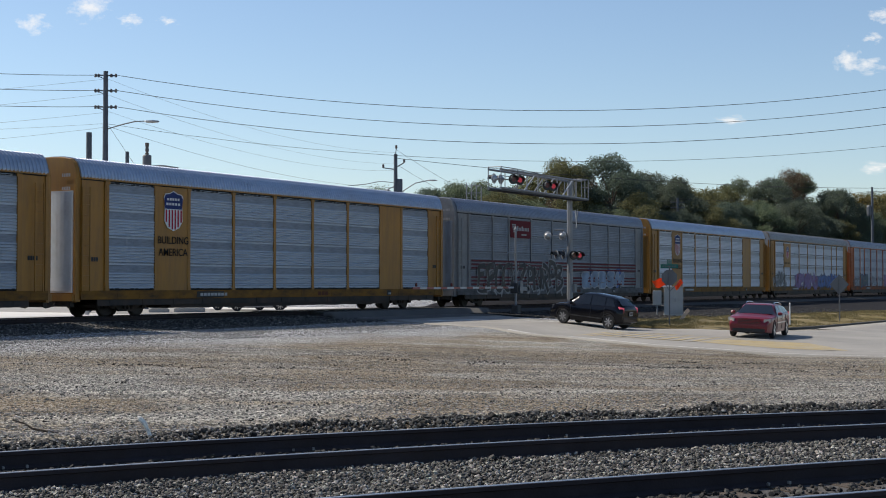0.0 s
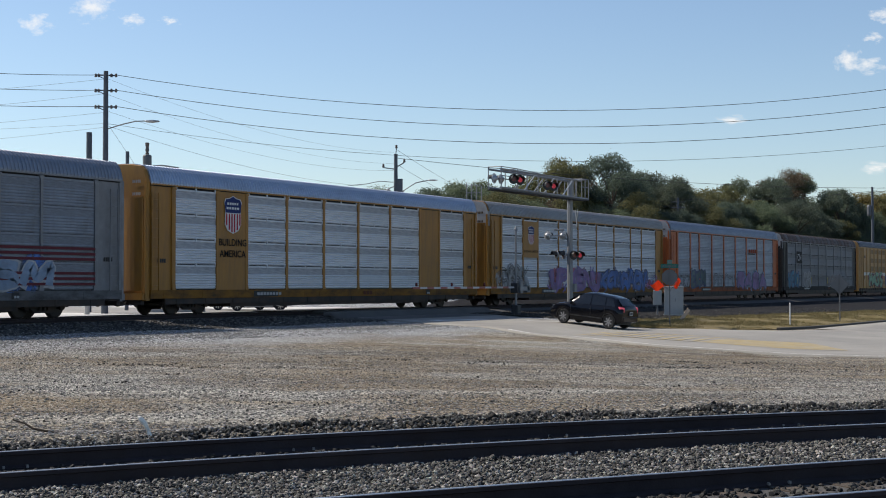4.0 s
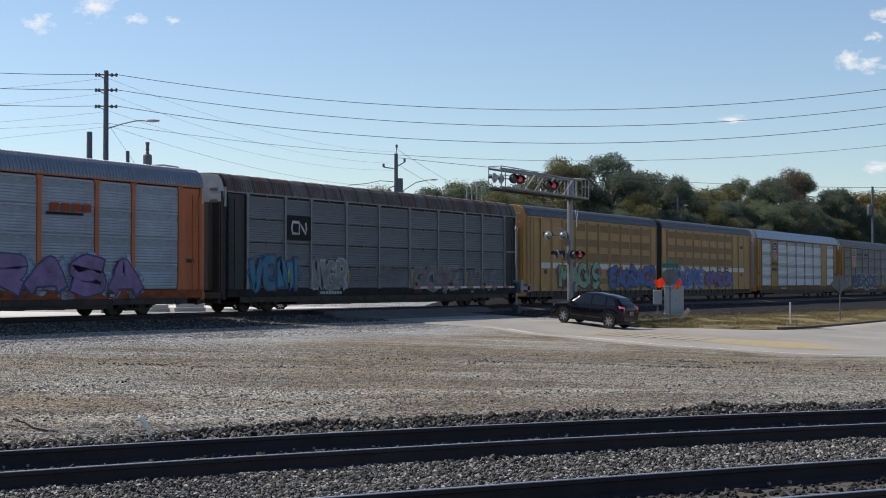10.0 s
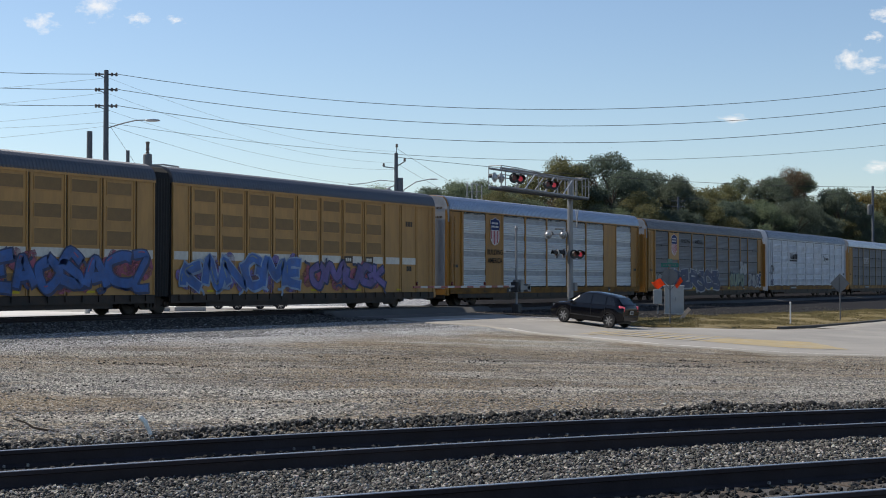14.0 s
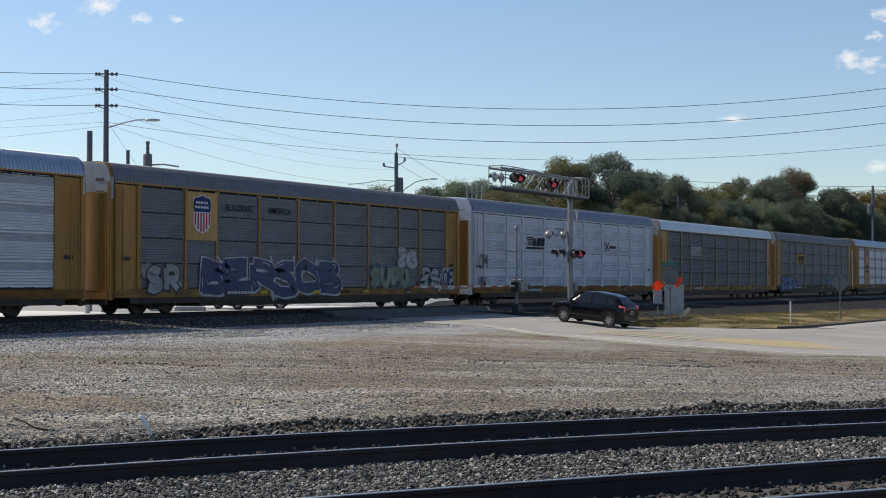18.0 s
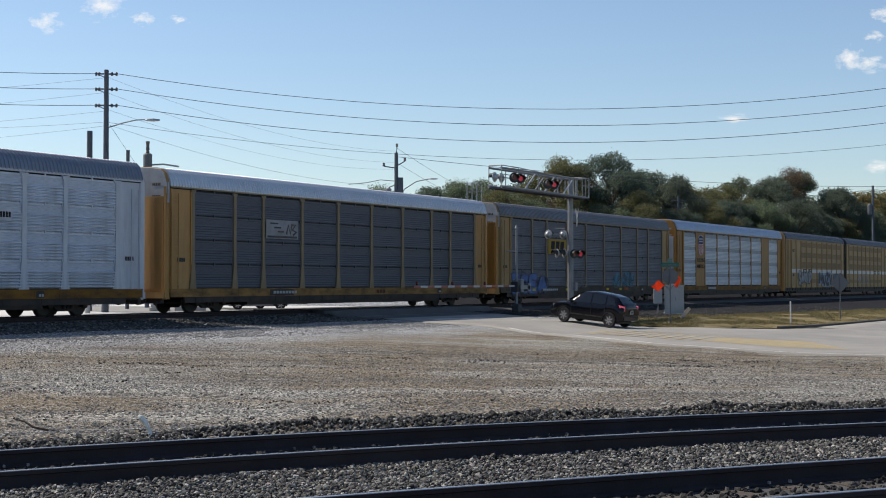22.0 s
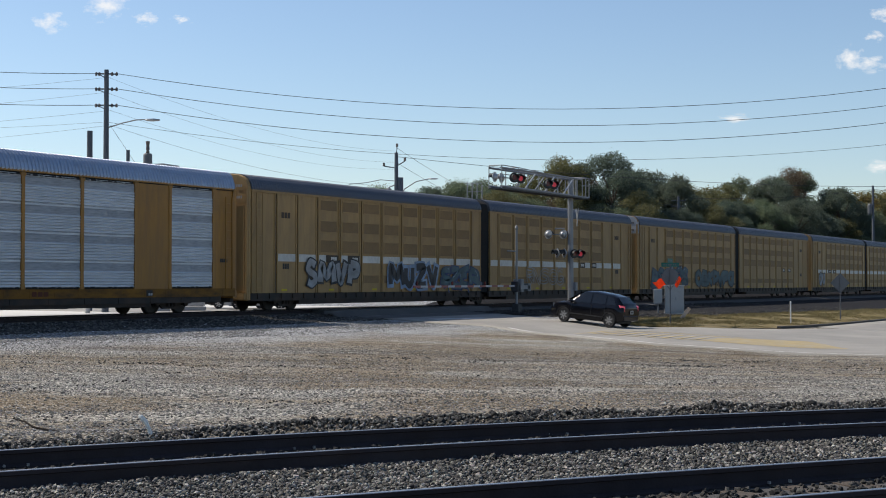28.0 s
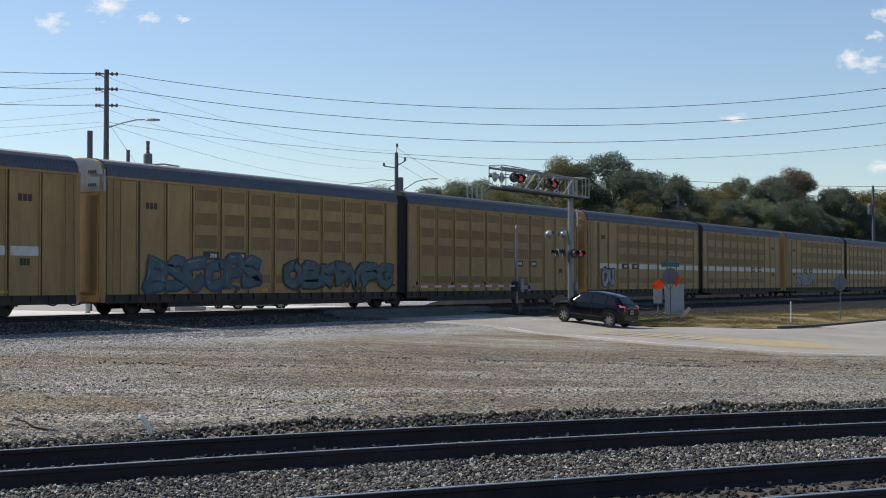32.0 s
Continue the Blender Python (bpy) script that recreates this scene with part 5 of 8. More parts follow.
for s in (-1, 1):
    rail([(-300, TRACK_Y + s * 0.755), (200, TRACK_Y + s * 0.755), (1190, TRACK_Y + s * 0.755)], 0.0, main_track)


def tie_mesh(bm):
    cuboid(bm, -0.115, 0.115, -1.3, 1.3, -0.17, 0.0)


tie_me = shared("tie", tie_mesh, tie_wood)
for i in range(120):
    x = 20 + 0.55 * i
    if not 54 < x < 70:
        part("tie", tie_me, None, main_track, "", Matrix.Translation((x, TRACK_Y, -0.155)))

rubber_panel = material("worn_crossing_panel", (0.05, 0.048, 0.047), 0.85, var=0.2, scale=1.5, bump=0.1, dirt=(0.10, 0.095, 0.085), amount=0.5)
for y0, y1 in ((-2.55, -0.86), (-0.64, 0.64), (0.86, 2.55)):
    for i in range(9):
        x = 54.6 + 1.55 * i
        bm = bmesh.new()
        cuboid(bm, x, x + 1.53, TRACK_Y + y0, TRACK_Y + y1, -0.15, -0.006)
        part("crossing_panel", bm, rubber_panel, main_track)

BANK_FOOT = ((66, 29.0), (71, 28.2), (75, 28.2), (79, 27.4), (86.6, 26.5), (95.5, 25.4), (115, 24.5), (500, 24.5))
cinder = material("dark_cinder_bank", (0.021, 0.021, 0.024), 1.0, var=0.4, scale=3.0, bump=0.3, bscale=25, dirt=(0.045, 0.043, 0.042), amount=0.5, dscale=1.5, spec=0.04)
bm = bmesh.new()
secs = []
for i in range(70):
    x = 66.0 + 1.2 * i if i < 50 else 126 + (i - 50) * 16
    lo = spread(BANK_FOOT, x) + 0.4 * noise.noise((x * 0.3, 0, 0)) if x > 69 else 32.5
    secs.append([Vector((x, lo + (36.4 - lo) * j / 8, ground_z(x, lo + (36.4 - lo) * j / 8) + 0.02 + 0.05 * math.sin(math.pi * j / 8) + 0.02 * noise.noise((x, j, 1)))) for j in range(9)])
loft(bm, secs)
tagged(part("cinder_bank", bm, cinder), "dark cinder bank below the main track", "bank", kind="structure")

# added bank: blocks the bright ground from showing under the train past the crossing
bm = bmesh.new()
secs = []
for i in range(90):
    x = 75.0 + 2.0 * i if i < 60 else 195 + (i - 60) * 14
    up = 0.75 * smoothstep(75, 83, x)
    secs.append([Vector((x, 42.4 + 0.8 * j, -0.42 + (up + 0.18 * noise.noise((x * 0.4, j, 3))) * math.sin(math.pi * j / 8))) for j in range(9)])
loft(bm, secs)
tagged(part("far_bank", bm, cinder), "low dark bank added to hide bright ground under the train", "bank", kind="structure")

# ---- the two nearer tracks ----
RAIL_Z = -0.30


def offset_points(kind, off, lo=-14.0, hi=60.0, step=1.0):
    out = []
    n = int((hi - lo) / step)
    for i in range(n + 1):
        x = lo + step * i
        y = near_rail(x, kind)
        k = (near_rail(x + 0.05, kind) - near_rail(x - 0.05, kind)) / 0.1
        d = math.hypot(1, k)
        out.append((x + off * k / d, y - off / d))
    return out


NEAR_TRACKS = []
for kind in (1, 2):
    bm = bmesh.new()
    inner, outer = (offset_points(kind, -0.75), offset_points(kind, 2.35))
    lo_edge, hi_edge = offset_points(kind, -1.7), offset_points(kind, 3.2)
    loft(bm, [[Vector((*lo_edge[i], -0.53)), Vector((*inner[i], RAIL_Z - 0.175)), Vector((*outer[i], RAIL_Z - 0.175)), Vector((*hi_edge[i], -0.53 - 0.001 * kind))] for i in range(len(inner))])
    tr = tagged(part("near_track", bm, ballast_grey), "grey stone ballast bed of a siding close to the viewer", "railway track", kind="structure")
    NEAR_TRACKS.append(tr)
    for off in (0.0, 1.51):
        rail(offset_points(kind, off), RAIL_Z, tr)
    mid = offset_points(kind, 0.755, 2, 34, 0.5)
    for i in range(1, len(mid) - 1):
        a = math.atan2(mid[i + 1][1] - mid[i - 1][1], mid[i + 1][0] - mid[i - 1][0])
        part("tie", tie_me, None, tr, "", Matrix.Translation((*mid[i], RAIL_Z - 0.165)) @ Matrix.Rotation(a, 4, "Z"))


def spike(bm):
    for q in (-0.11, 0.11):
        cuboid(bm, q - 0.011, q + 0.011, -0.09, -0.06, -0.155, -0.128)
        soften(bm, 0.004)


spike_me = shared("spike", spike, material("scuffed_spike", (0.34, 0.32, 0.29), 0.6, 0.3, var=0.2))
for kind, tr in zip((1, 2), NEAR_TRACKS):
    for off in (0.0, 1.51):
        row = offset_points(kind, off, 4, 22, 0.5)
        for i in range(1, len(row) - 1, 5):
            a = math.atan2(row[i + 1][1] - row[i - 1][1], row[i + 1][0] - row[i - 1][0])
            part("spike", spike_me, None, tr, "", Matrix.Translation((*row[i], RAIL_Z)) @ Matrix.Rotation(a, 4, "Z"))

# ---- crossing signals ----
galvanised = material("galvanised_steel", (0.24, 0.25, 0.265), 0.55, 0.35, var=0.12, dirt=(0.2, 0.19, 0.18), amount=0.4)
signal_black = material("signal_black", (0.015, 0.015, 0.016), 0.5, var=0.1)
red_lens = material("lit_red_lens", (0.55, 0.035, 0.06), 0.3, var=0.05, emit=0.3, bump=0.0)
dull_lens = material("unlit_red_lens", (0.10, 0.012, 0.014), 0.2, var=0.05, bump=0.0)
alu = material("bare_aluminium", (0.42, 0.43, 0.44), 0.4, 0.6, var=0.08)
wood_pole = material("grey_wood_pole", (0.105, 0.120, 0.142), 0.9, var=0.25, scale=3, bump=0.2, stretch=(4, 4, 0.5), dirt=(0.060, 0.066, 0.076), amount=0.5)
red_tape = material("red_reflector", (0.22, 0.04, 0.04), 0.4, var=0.08)
white_tape = material("white_reflector", (0.66, 0.66, 0.66), 0.4, var=0.08)


def signal_head(parent, at, lit, back=False):
    """A round flasher with background disc and hood; it looks along -y before it is turned."""
    bm = bmesh.new()
    lathe(bm, [(0.255, 0.0), (0.255, 0.025), (0.17, 0.03), (0.13, 0.14), (0.05, 0.18)], "Y", 18)
    d = part("flasher", bm, alu if back else signal_black, parent, "", at)
    bm = bmesh.new()
    lathe(bm, [(0.125, -0.03), (0.12, -0.012), (0.05, 0.0)], "Y", 18)
    part("lens", bm, red_lens if lit else dull_lens, d, "glowing red lens" if lit else "dark red lens")
    bm = bmesh.new()
    for i in range(8):
        a0, a1 = math.pi * (i / 8 * 1.1 - 0.05), math.pi * ((i + 1) / 8 * 1.1 - 0.05)
        vs = [bm.verts.new((0.195 * math.cos(a), y, 0.195 * math.sin(a))) for a, y in ((a0, 0.0), (a1, 0.0), (a1, -0.26), (a0, -0.26))]
        bm.faces.new(vs)
    part("hood", bm, signal_black, d)
    return d


cantilever = thing("signal_cantilever", "galvanised steel signal cantilever with red flashers over the crossing", "crossing signal", Matrix.Translation((71.07, 33.03, ground_z(71.07, 33.03))))
bm = bmesh.new()
tube(bm, (0, 0, 0.25), (0, 0, 7.45), 0.17, 0.15, 14)
tube(bm, (0, 0, 0.0), (0, 0, 0.3), 0.3, 0.28, 14)
part("mast", bm, galvanised, cantilever)
bm = bmesh.new()
cuboid(bm, -0.45, 0.45, -0.45, 0.45, -0.05, 0.16)
part("footing", bm, concrete, cantilever)
for y in (-0.52, 0.12):
    bm = bmesh.new()
    tube(bm, (-9.2, y, 7.42), (0.3, y, 7.42), 0.055, n=8)
    part("top_chord", bm, galvanised, cantilever)
    bm = bmesh.new()
    tube(bm, (-9.2, y, 6.50), (1.2, y, 6.45), 0.06, n=8)
    part("bottom_chord", bm, galvanised, cantilever)
    for i in range(3):
        a = -6.6 + i * 2.3
        bm = bmesh.new()
        tube(bm, (a, y, 6.5), (a + 1.3, y, 7.42), 0.04, n=6)
        # near braces get the paler metal: the sunlight on them is put into the colour
        part("brace", bm, alu if y < 0 else galvanised, cantilever)
        bm = bmesh.new()
        tube(bm, (a + 1.6, y, 6.5), (a + 1.6, y, 7.42), 0.03, n=6)
        part("strut", bm, galvanised, cantilever)
bm = bmesh.new()
cuboid(bm, -9.2, 1.25, -0.56, 0.16, 6.38, 6.41)
cuboid(bm, -9.2, 1.25, -0.58, -0.54, 6.37, 6.43)
cuboid(bm, -9.2, 1.25, 0.14, 0.18, 6.37, 6.43)
grating = material("dark_steel_grating", (0.055, 0.056, 0.06), 0.6, 0.4, var=0.2)
part("walkway", bm, grating, cantilever, "steel grating walkway")
for a in (-9.2, -7.4, 0.35, 0.8, 1.25):
    bm = bmesh.new()
    tube(bm, (a, -0.56, 6.4), (a, -0.56, 7.54), 0.025, n=6)
    tube(bm, (a, -0.56, 7.54), (a, 0.16, 7.54), 0.025, n=6)
    tube(bm, (a, 0.16, 6.4), (a, 0.16, 7.54), 0.025, n=6)
    part("railing_post", bm, galvanised, cantilever)
for a, b in (((-9.2, -0.56, 7.1), (-7.4, -0.56, 7.1)), ((-9.2, -0.56, 7.54), (-7.4, -0.56, 7.54)), ((0.35, -0.56, 7.1), (1.25, -0.56, 7.1)), ((0.35, -0.56, 7.54), (1.25, -0.56, 7.54)), ((-7.4, -0.56, 7.54), (-3.2, -0.56, 7.42))):
    bm = bmesh.new()
    tube(bm, a, b, 0.022, n=6)
    part("railing", bm, galvanised, cantilever)
TURN = Matrix.Rotation(radians(-40), 4, "Z")
for x, z, lit in ((-8.1, 6.98, False), (-7.4, 6.98, True), (-4.25, 6.90, False), (-3.5, 6.90, True)):
    signal_head(cantilever, Matrix.Translation((x, -0.68, z)) @ TURN, lit)
for x in (-9.0, -8.3):
    signal_head(cantilever, Matrix.Translation((x, -0.05, 6.98)) @ Matrix.Rotation(math.pi, 4, "Z"), False, True)
bm = bmesh.new()
tube(bm, (-9.0, -0.2, 7.0), (-7.3, -0.2, 7.0), 0.03, n=6)
tube(bm, (-4.3, -0.4, 6.9), (-3.4, -0.4, 6.9), 0.03, n=6)
part("junction_bar", bm, galvanised, cantilever)
for x, y, z, a, lit, back in ((-0.08, -0.27, 3.32, -35, False, False), (0.5, -0.36, 3.32, -35, True, False), (-0.45, 0.62, 3.36, 230, False, True), (-0.2, 0.30, 3.36, 230, False, True),
                              (-0.5, 1.1, 4.40, 80, False, True), (-0.15, 0.36, 4.40, 80, False, True)):
    signal_head(cantilever, Matrix.Translation((x, y, z)) @ Matrix.Rotation(radians(a), 4, "Z"), lit, back)
bm = bmesh.new()
tube(bm, (-0.55, 1.25, 4.40), (0.0, 0.0, 4.40), 0.03, n=6)
tube(bm, (-0.55, 0.85, 3.36), (0.0, 0.0, 3.36), 0.03, n=6)
tube(bm, (-0.2, -0.2, 3.34), (0.7, -0.2, 3.34), 0.03, n=6)
tube(bm, (-0.3, 0.8, 4.72), (-0.1, 0.3, 4.72), 0.05, n=6)
part("crossarm", bm, galvanised, cantilever)
bm = bmesh.new()
for a in (35, -35):
    R = Matrix.Translation((0.45, -0.2, 5.35)) @ Matrix.Rotation(radians(33), 4, "Z") @ Matrix.Rotation(radians(a), 4, "Y")
    cuboid(bm, -0.07, 0.07, -0.012 + a * 0.0006, 0.012 + a * 0.0006, -0.58, 0.58, R)
part("crossbuck", bm, alu, cantilever, "grey crossbuck boards seen edge-on")
bm = bmesh.new()
tube(bm, (-0.22, -0.1, 0.2), (-0.22, -0.1, 6.4), 0.03, n=6)
cuboid(bm, 0.0, 0.28, -0.3, -0.16, 1.3, 1.75)
part("conduit", bm, galvanised, cantilever)

gate = thing("crossing_gate", "lowered crossing gate with a red and white striped arm", "crossing gate", Matrix.Translation((68.2, 34.9, ground_z(68.2, 34.9))))
bm = bmesh.new()
tube(bm, (0, 0, 0.5), (0, 0, 4.55), 0.065, 0.06, 10)
lathe(bm, [(0.03, 4.5), (0.085, 4.54), (0.09, 4.62), (0.05, 4.72), (0.02, 4.78)], "Z", 12)
tube(bm, (-1.1, 0, 3.35), (0.1, 0, 3.35), 0.04, n=6)
part("mast", bm, galvanised, gate)
bm = bmesh.new()
cuboid(bm, -0.26, 0.26, -0.26, 0.26, -0.05, 0.06)
cuboid(bm, -0.2, 0.24, -0.2, 0.2, 0.06, 0.52)
soften(bm, 0.03)
part("base", bm, grating, gate, "dark steel foot")
bm = bmesh.new()
cuboid(bm, -0.24, -0.07, -0.22, 0.22, 1.18, 1.72)
soften(bm, 0.03)
part("arm_bracket", bm, grating, gate)
bm = bmesh.new()
cuboid(bm, 0.08, 0.42, -0.25, 0.25, 1.15, 1.85)
soften(bm, 0.03)
part("gate_motor", bm, galvanised, gate, "grey gate mechanism housing")
bm = bmesh.new()
for s in (-1, 1):
    cuboid(bm, -0.1, 1.0, s * 0.3 - 0.02, s * 0.3 + 0.02, 1.30, 1.52)
cuboid(bm, 0.75, 1.1, -0.32, 0.32, 1.2, 1.62)
part("counterweight", bm, galvanised, gate)
dull_white = material("dull_white_reflector", (0.42, 0.42, 0.43), 0.5, var=0.1)
for i in range(16):
    bm = bmesh.new()
    x0 = -0.25 - i * 0.655
    cuboid(bm, x0 - 0.655, x0, -0.02, 0.02, 1.43 - 0.001 * i, 1.53 - 0.001 * i)
    part("arm_stripe", bm, red_tape if i % 2 else dull_white, gate)
for x in (-3.6, -7.0, -10.4):
    bm = bmesh.new()
    lathe(bm, [(0.05, 1.54), (0.06, 1.6), (0.06, 1.68), (0.03, 1.72)], "Z", 8, (x, 0, 0))
    part("arm_lamp", bm, dull_lens, gate)

cabinet = thing("signal_cabinet", "pale grey metal signal cabinet beside the crossing", "cabinet", Matrix.Translation((78.3, 29.75, ground_z(78.3, 29.75))) @ Matrix.Rotation(radians(-68), 4, "Z"))
cab_paint = material("pale_grey_enamel", (0.40, 0.41, 0.41), 0.5, 0.1, var=0.08, dirt=(0.3, 0.28, 0.25), amount=0.35)
bm = bmesh.new()
cuboid(bm, -0.55, 0.55, -0.35, 0.35, 0.12, 1.66)
cuboid(bm, -0.6, 0.6, -0.40, 0.40, 1.66, 1.73)
soften(bm, 0.015)
part("body", bm, cab_paint, cabinet)
bm = bmesh.new()
cuboid(bm, -0.50, -0.01, -0.37, -0.355, 0.2, 1.6)
cuboid(bm, 0.01, 0.50, -0.37, -0.355, 0.2, 1.6)
part("door", bm, cab_paint, cabinet)
bm = bmesh.new()
cuboid(bm, 0.06, 0.1, -0.41, -0.37, 0.85, 1.05)
part("handle", bm, galvanised, cabinet)
bm = bmesh.new()
cuboid(bm, -0.6, 0.6, -0.4, 0.4, -0.1, 0.12)
part("plinth", bm, concrete, cabinet)
box = thing("equipment_box", "small pale grey equipment box on a post beside the cabinet", "cabinet", Matrix.Translation((77.75, 30.55, ground_z(77.75, 30.55))) @ Matrix.Rotation(radians(-68), 4, "Z"))
bm = bmesh.new()
cuboid(bm, -0.25, 0.25, -0.2, 0.2, 0.62, 1.46)
soften(bm, 0.015)
part("body", bm, cab_paint, box)
bm = bmesh.new()
cuboid(bm, -0.21, 0.21, -0.215, -0.202, 0.67, 1.41)
part("door", bm, cab_paint, box)
bm = bmesh.new()
tube(bm, (0, 0, -0.1), (0, 0, 0.64), 0.05, n=8)
part("post", bm, galvanised, box)
# ---- signs and flags ----
sign_back = material("sign_back", (0.13, 0.138, 0.15), 0.6, 0.3, var=0.1, dirt=(0.1, 0.1, 0.1), amount=0.3)
sign_green = material("green_sign", (0.008, 0.115, 0.10), 0.6, var=0.06)
sx, sy = 65.25, 25.0
stop = thing("stop_sign", "grey back of an octagonal stop sign under green street blades", "road sign", Matrix.Translation((sx, sy, ground_z(sx, sy))) @ Matrix.Rotation(radians(-62), 4, "Z"))
bm = bmesh.new()
cuboid(bm, -0.03, 0.03, -0.02, 0.02, -0.1, 3.05)
part("post", bm, sign_back, stop)
bm = bmesh.new()
lathe(bm, [(0.40, 0.02), (0.40, 0.024)], "Y", 8, (0, 0, 0))
bmesh.ops.rotate(bm, verts=bm.verts, cent=(0, 0, 0), matrix=Matrix.Rotation(math.pi / 8, 3, "Y"))
part("plate", bm, sign_back, stop, "", Matrix.Translation((0, 0, 2.47)))
for k, (a, z) in enumerate(((8, 3.02), (68, 3.22))):
    bm = bmesh.new()
    cuboid(bm, -0.44, 0.44, -0.006, 0.006, -0.10, 0.10)
    b = part("name_blade", bm, sign_green, stop, "green street name blade", Matrix.Translation((0, 0, z)) @ Matrix.Rotation(radians(a), 4, "Z"))
    bm = bmesh.new()
    for i in range(6):
        for s in (-1, 1):
            cuboid(bm, -0.33 + i * 0.115, -0.27 + i * 0.115, s * 0.009 - 0.002, s * 0.009 + 0.002, -0.03, 0.03)
    part("name_bars", bm, sign_back, b)
flag_cloth = material("orange_flag", (1.0, 0.13, 0.02), 0.8, var=0.15, scale=8, bump=0.1)
FLAGS = []
for s in (-1, 1):
    base = Matrix.Translation((sx - 0.02 * s, sy + 0.03 * s, ground_z(sx, sy) + 1.75)) @ Matrix.Rotation(radians(-62), 4, "Z")
    f = thing("warning_flag", "bright orange warning flag on a stick tied to the sign post", "flag", base, group="warning flags")
    bm = bmesh.new()
    tube(bm, (0, 0, 0), (s * 0.42, 0, 0.5), 0.012, n=6)
    part("stick", bm, wood_pole, f)
    bm = bmesh.new()
    secs = []
    for i in range(9):
        u = i / 8
        secs.append([Vector((s * (0.20 + 0.22 * v + 0.40 * u * (0.34 if s > 0 else 1)), 0.05 * math.sin(5 * u + v * 2) * u, 0.24 + (0.26 if s < 0 else 0.34) * v - u * 0.18 + 0.03 * math.sin(7 * u) - (0.0 if s < 0 else -0.05 * u))) for v in (0, 0.25, 0.5, 0.75, 1)])
    loft(bm, secs)
    bmesh.ops.solidify(bm, geom=bm.faces[:], thickness=0.006)
    part("cloth", bm, flag_cloth, f)
    f.scale = (1.2, 1.2, 1.2)
    FLAGS.append((f, base))

yx, yy = 82.5, 21.2
yld = thing("warning_sign", "diamond warning sign seen from its grey back on a thin post", "road sign", Matrix.Translation((yx, yy, ground_z(yx, yy))) @ Matrix.Rotation(radians(-55), 4, "Z"))
bm = bmesh.new()
cuboid(bm, -0.03, 0.03, -0.02, 0.02, -0.1, 2.6)
part("post", bm, sign_back, yld)
bm = bmesh.new()
cuboid(bm, -0.41, 0.41, 0.02, 0.026, -0.41, 0.41, Matrix.Translation((0, 0, 2.2)) @ Matrix.Rotation(math.pi / 4, 4, "Y"))
part("plate", bm, sign_back, yld)
mk = thing("marker_post", "white plastic marker post in the grass", "marker post", Matrix.Translation((73.2, 21.4, ground_z(73.2, 21.4))))
bm = bmesh.new()
tube(bm, (0, 0, -0.1), (0, 0, 1.2), 0.038, 0.035, 10)
lathe(bm, [(0.042, 1.16), (0.042, 1.2), (0.02, 1.24)], "Z", 10)
part("post", bm, white_tape, mk)
pk = thing("leaning_board", "weathered wooden board leaning in the grass", "board", Matrix.Translation((70.87, 26.63, ground_z(70.87, 26.63))) @ Matrix.Rotation(radians(-60), 4, "Z") @ Matrix.Rotation(radians(38), 4, "Y"))
bm = bmesh.new()
cuboid(bm, -0.09, 0.09, -0.03, 0.03, -0.15, 0.85)
soften(bm, 0.008)
part("plank", bm, material("bare_board", (0.58, 0.44, 0.33), 0.85, var=0.2, stretch=(6, 6, 1)), pk)

# ---- kerb and verge ----
grass_ground = material("dry_grass_soil", (0.150, 0.118, 0.052), 1.0, var=0.3, scale=1.6, bump=0.3, bscale=25, dirt=(0.33, 0.275, 0.19), amount=0.7, dscale=0.33, spec=0.05)
VERGE_LOW = ((62.9, 26.5), (63.5, 23.8), (66.0, 21.3), (69.0, 20.3), (76.0, 19.9), (90.0, 19.75), (420.0, 19.7))
VERGE_HIGH = ((62.9, 27.0), (66.0, 27.9), (71.0, 28.6), (75.0, 28.6), (79.0, 27.8), (86.6, 26.9), (95.5, 25.8), (115.0, 25.0), (420.0, 25.0))
bm = bmesh.new()
secs = []
for i in range(90):
    x = 62.9 + 0.6 * i if i < 70 else 104.9 + (i - 70) * 15
    a, b = spread(VERGE_LOW, x), spread(VERGE_HIGH, x) + 0.9 * noise.noise((x * 0.28, 0, 2)) + 0.35 * noise.noise((x * 1.1, 0, 4))
    row = []
    for j in range(13):
        y = a + (b - a) * j / 12
        row.append(Vector((x, y, ground_z(x, y) + 0.03 + 0.13 * math.sin(math.pi * j / 12) + 0.04 * noise.noise((x * 0.5, y * 0.7, 5)))))
    secs.append(row)
loft(bm, secs)
verge = tagged(part("verge", bm, grass_ground), "dry yellow-green grass verge between street and tracks", "grass verge", kind="structure")
blade_mat = bpy.data.materials.new("dry_grass")
blade_mat.use_nodes = True
n, l = blade_mat.node_tree.nodes, blade_mat.node_tree.links
geo = n.new("ShaderNodeNewGeometry")
ramp = n.new("ShaderNodeValToRGB")
ramp.color_ramp.elements[0].color, ramp.color_ramp.elements[1].color = (0.115, 0.105, 0.042, 1), (0.25, 0.195, 0.085, 1)
l.new(geo.outputs["Random Per Island"], ramp.inputs["Fac"])
l.new(ramp.outputs["Color"], n["Principled BSDF"].inputs["Base Color"])
n["Principled BSDF"].inputs["Roughness"].default_value = 0.9
rnd = random.Random(11)
vs, fs = [], []
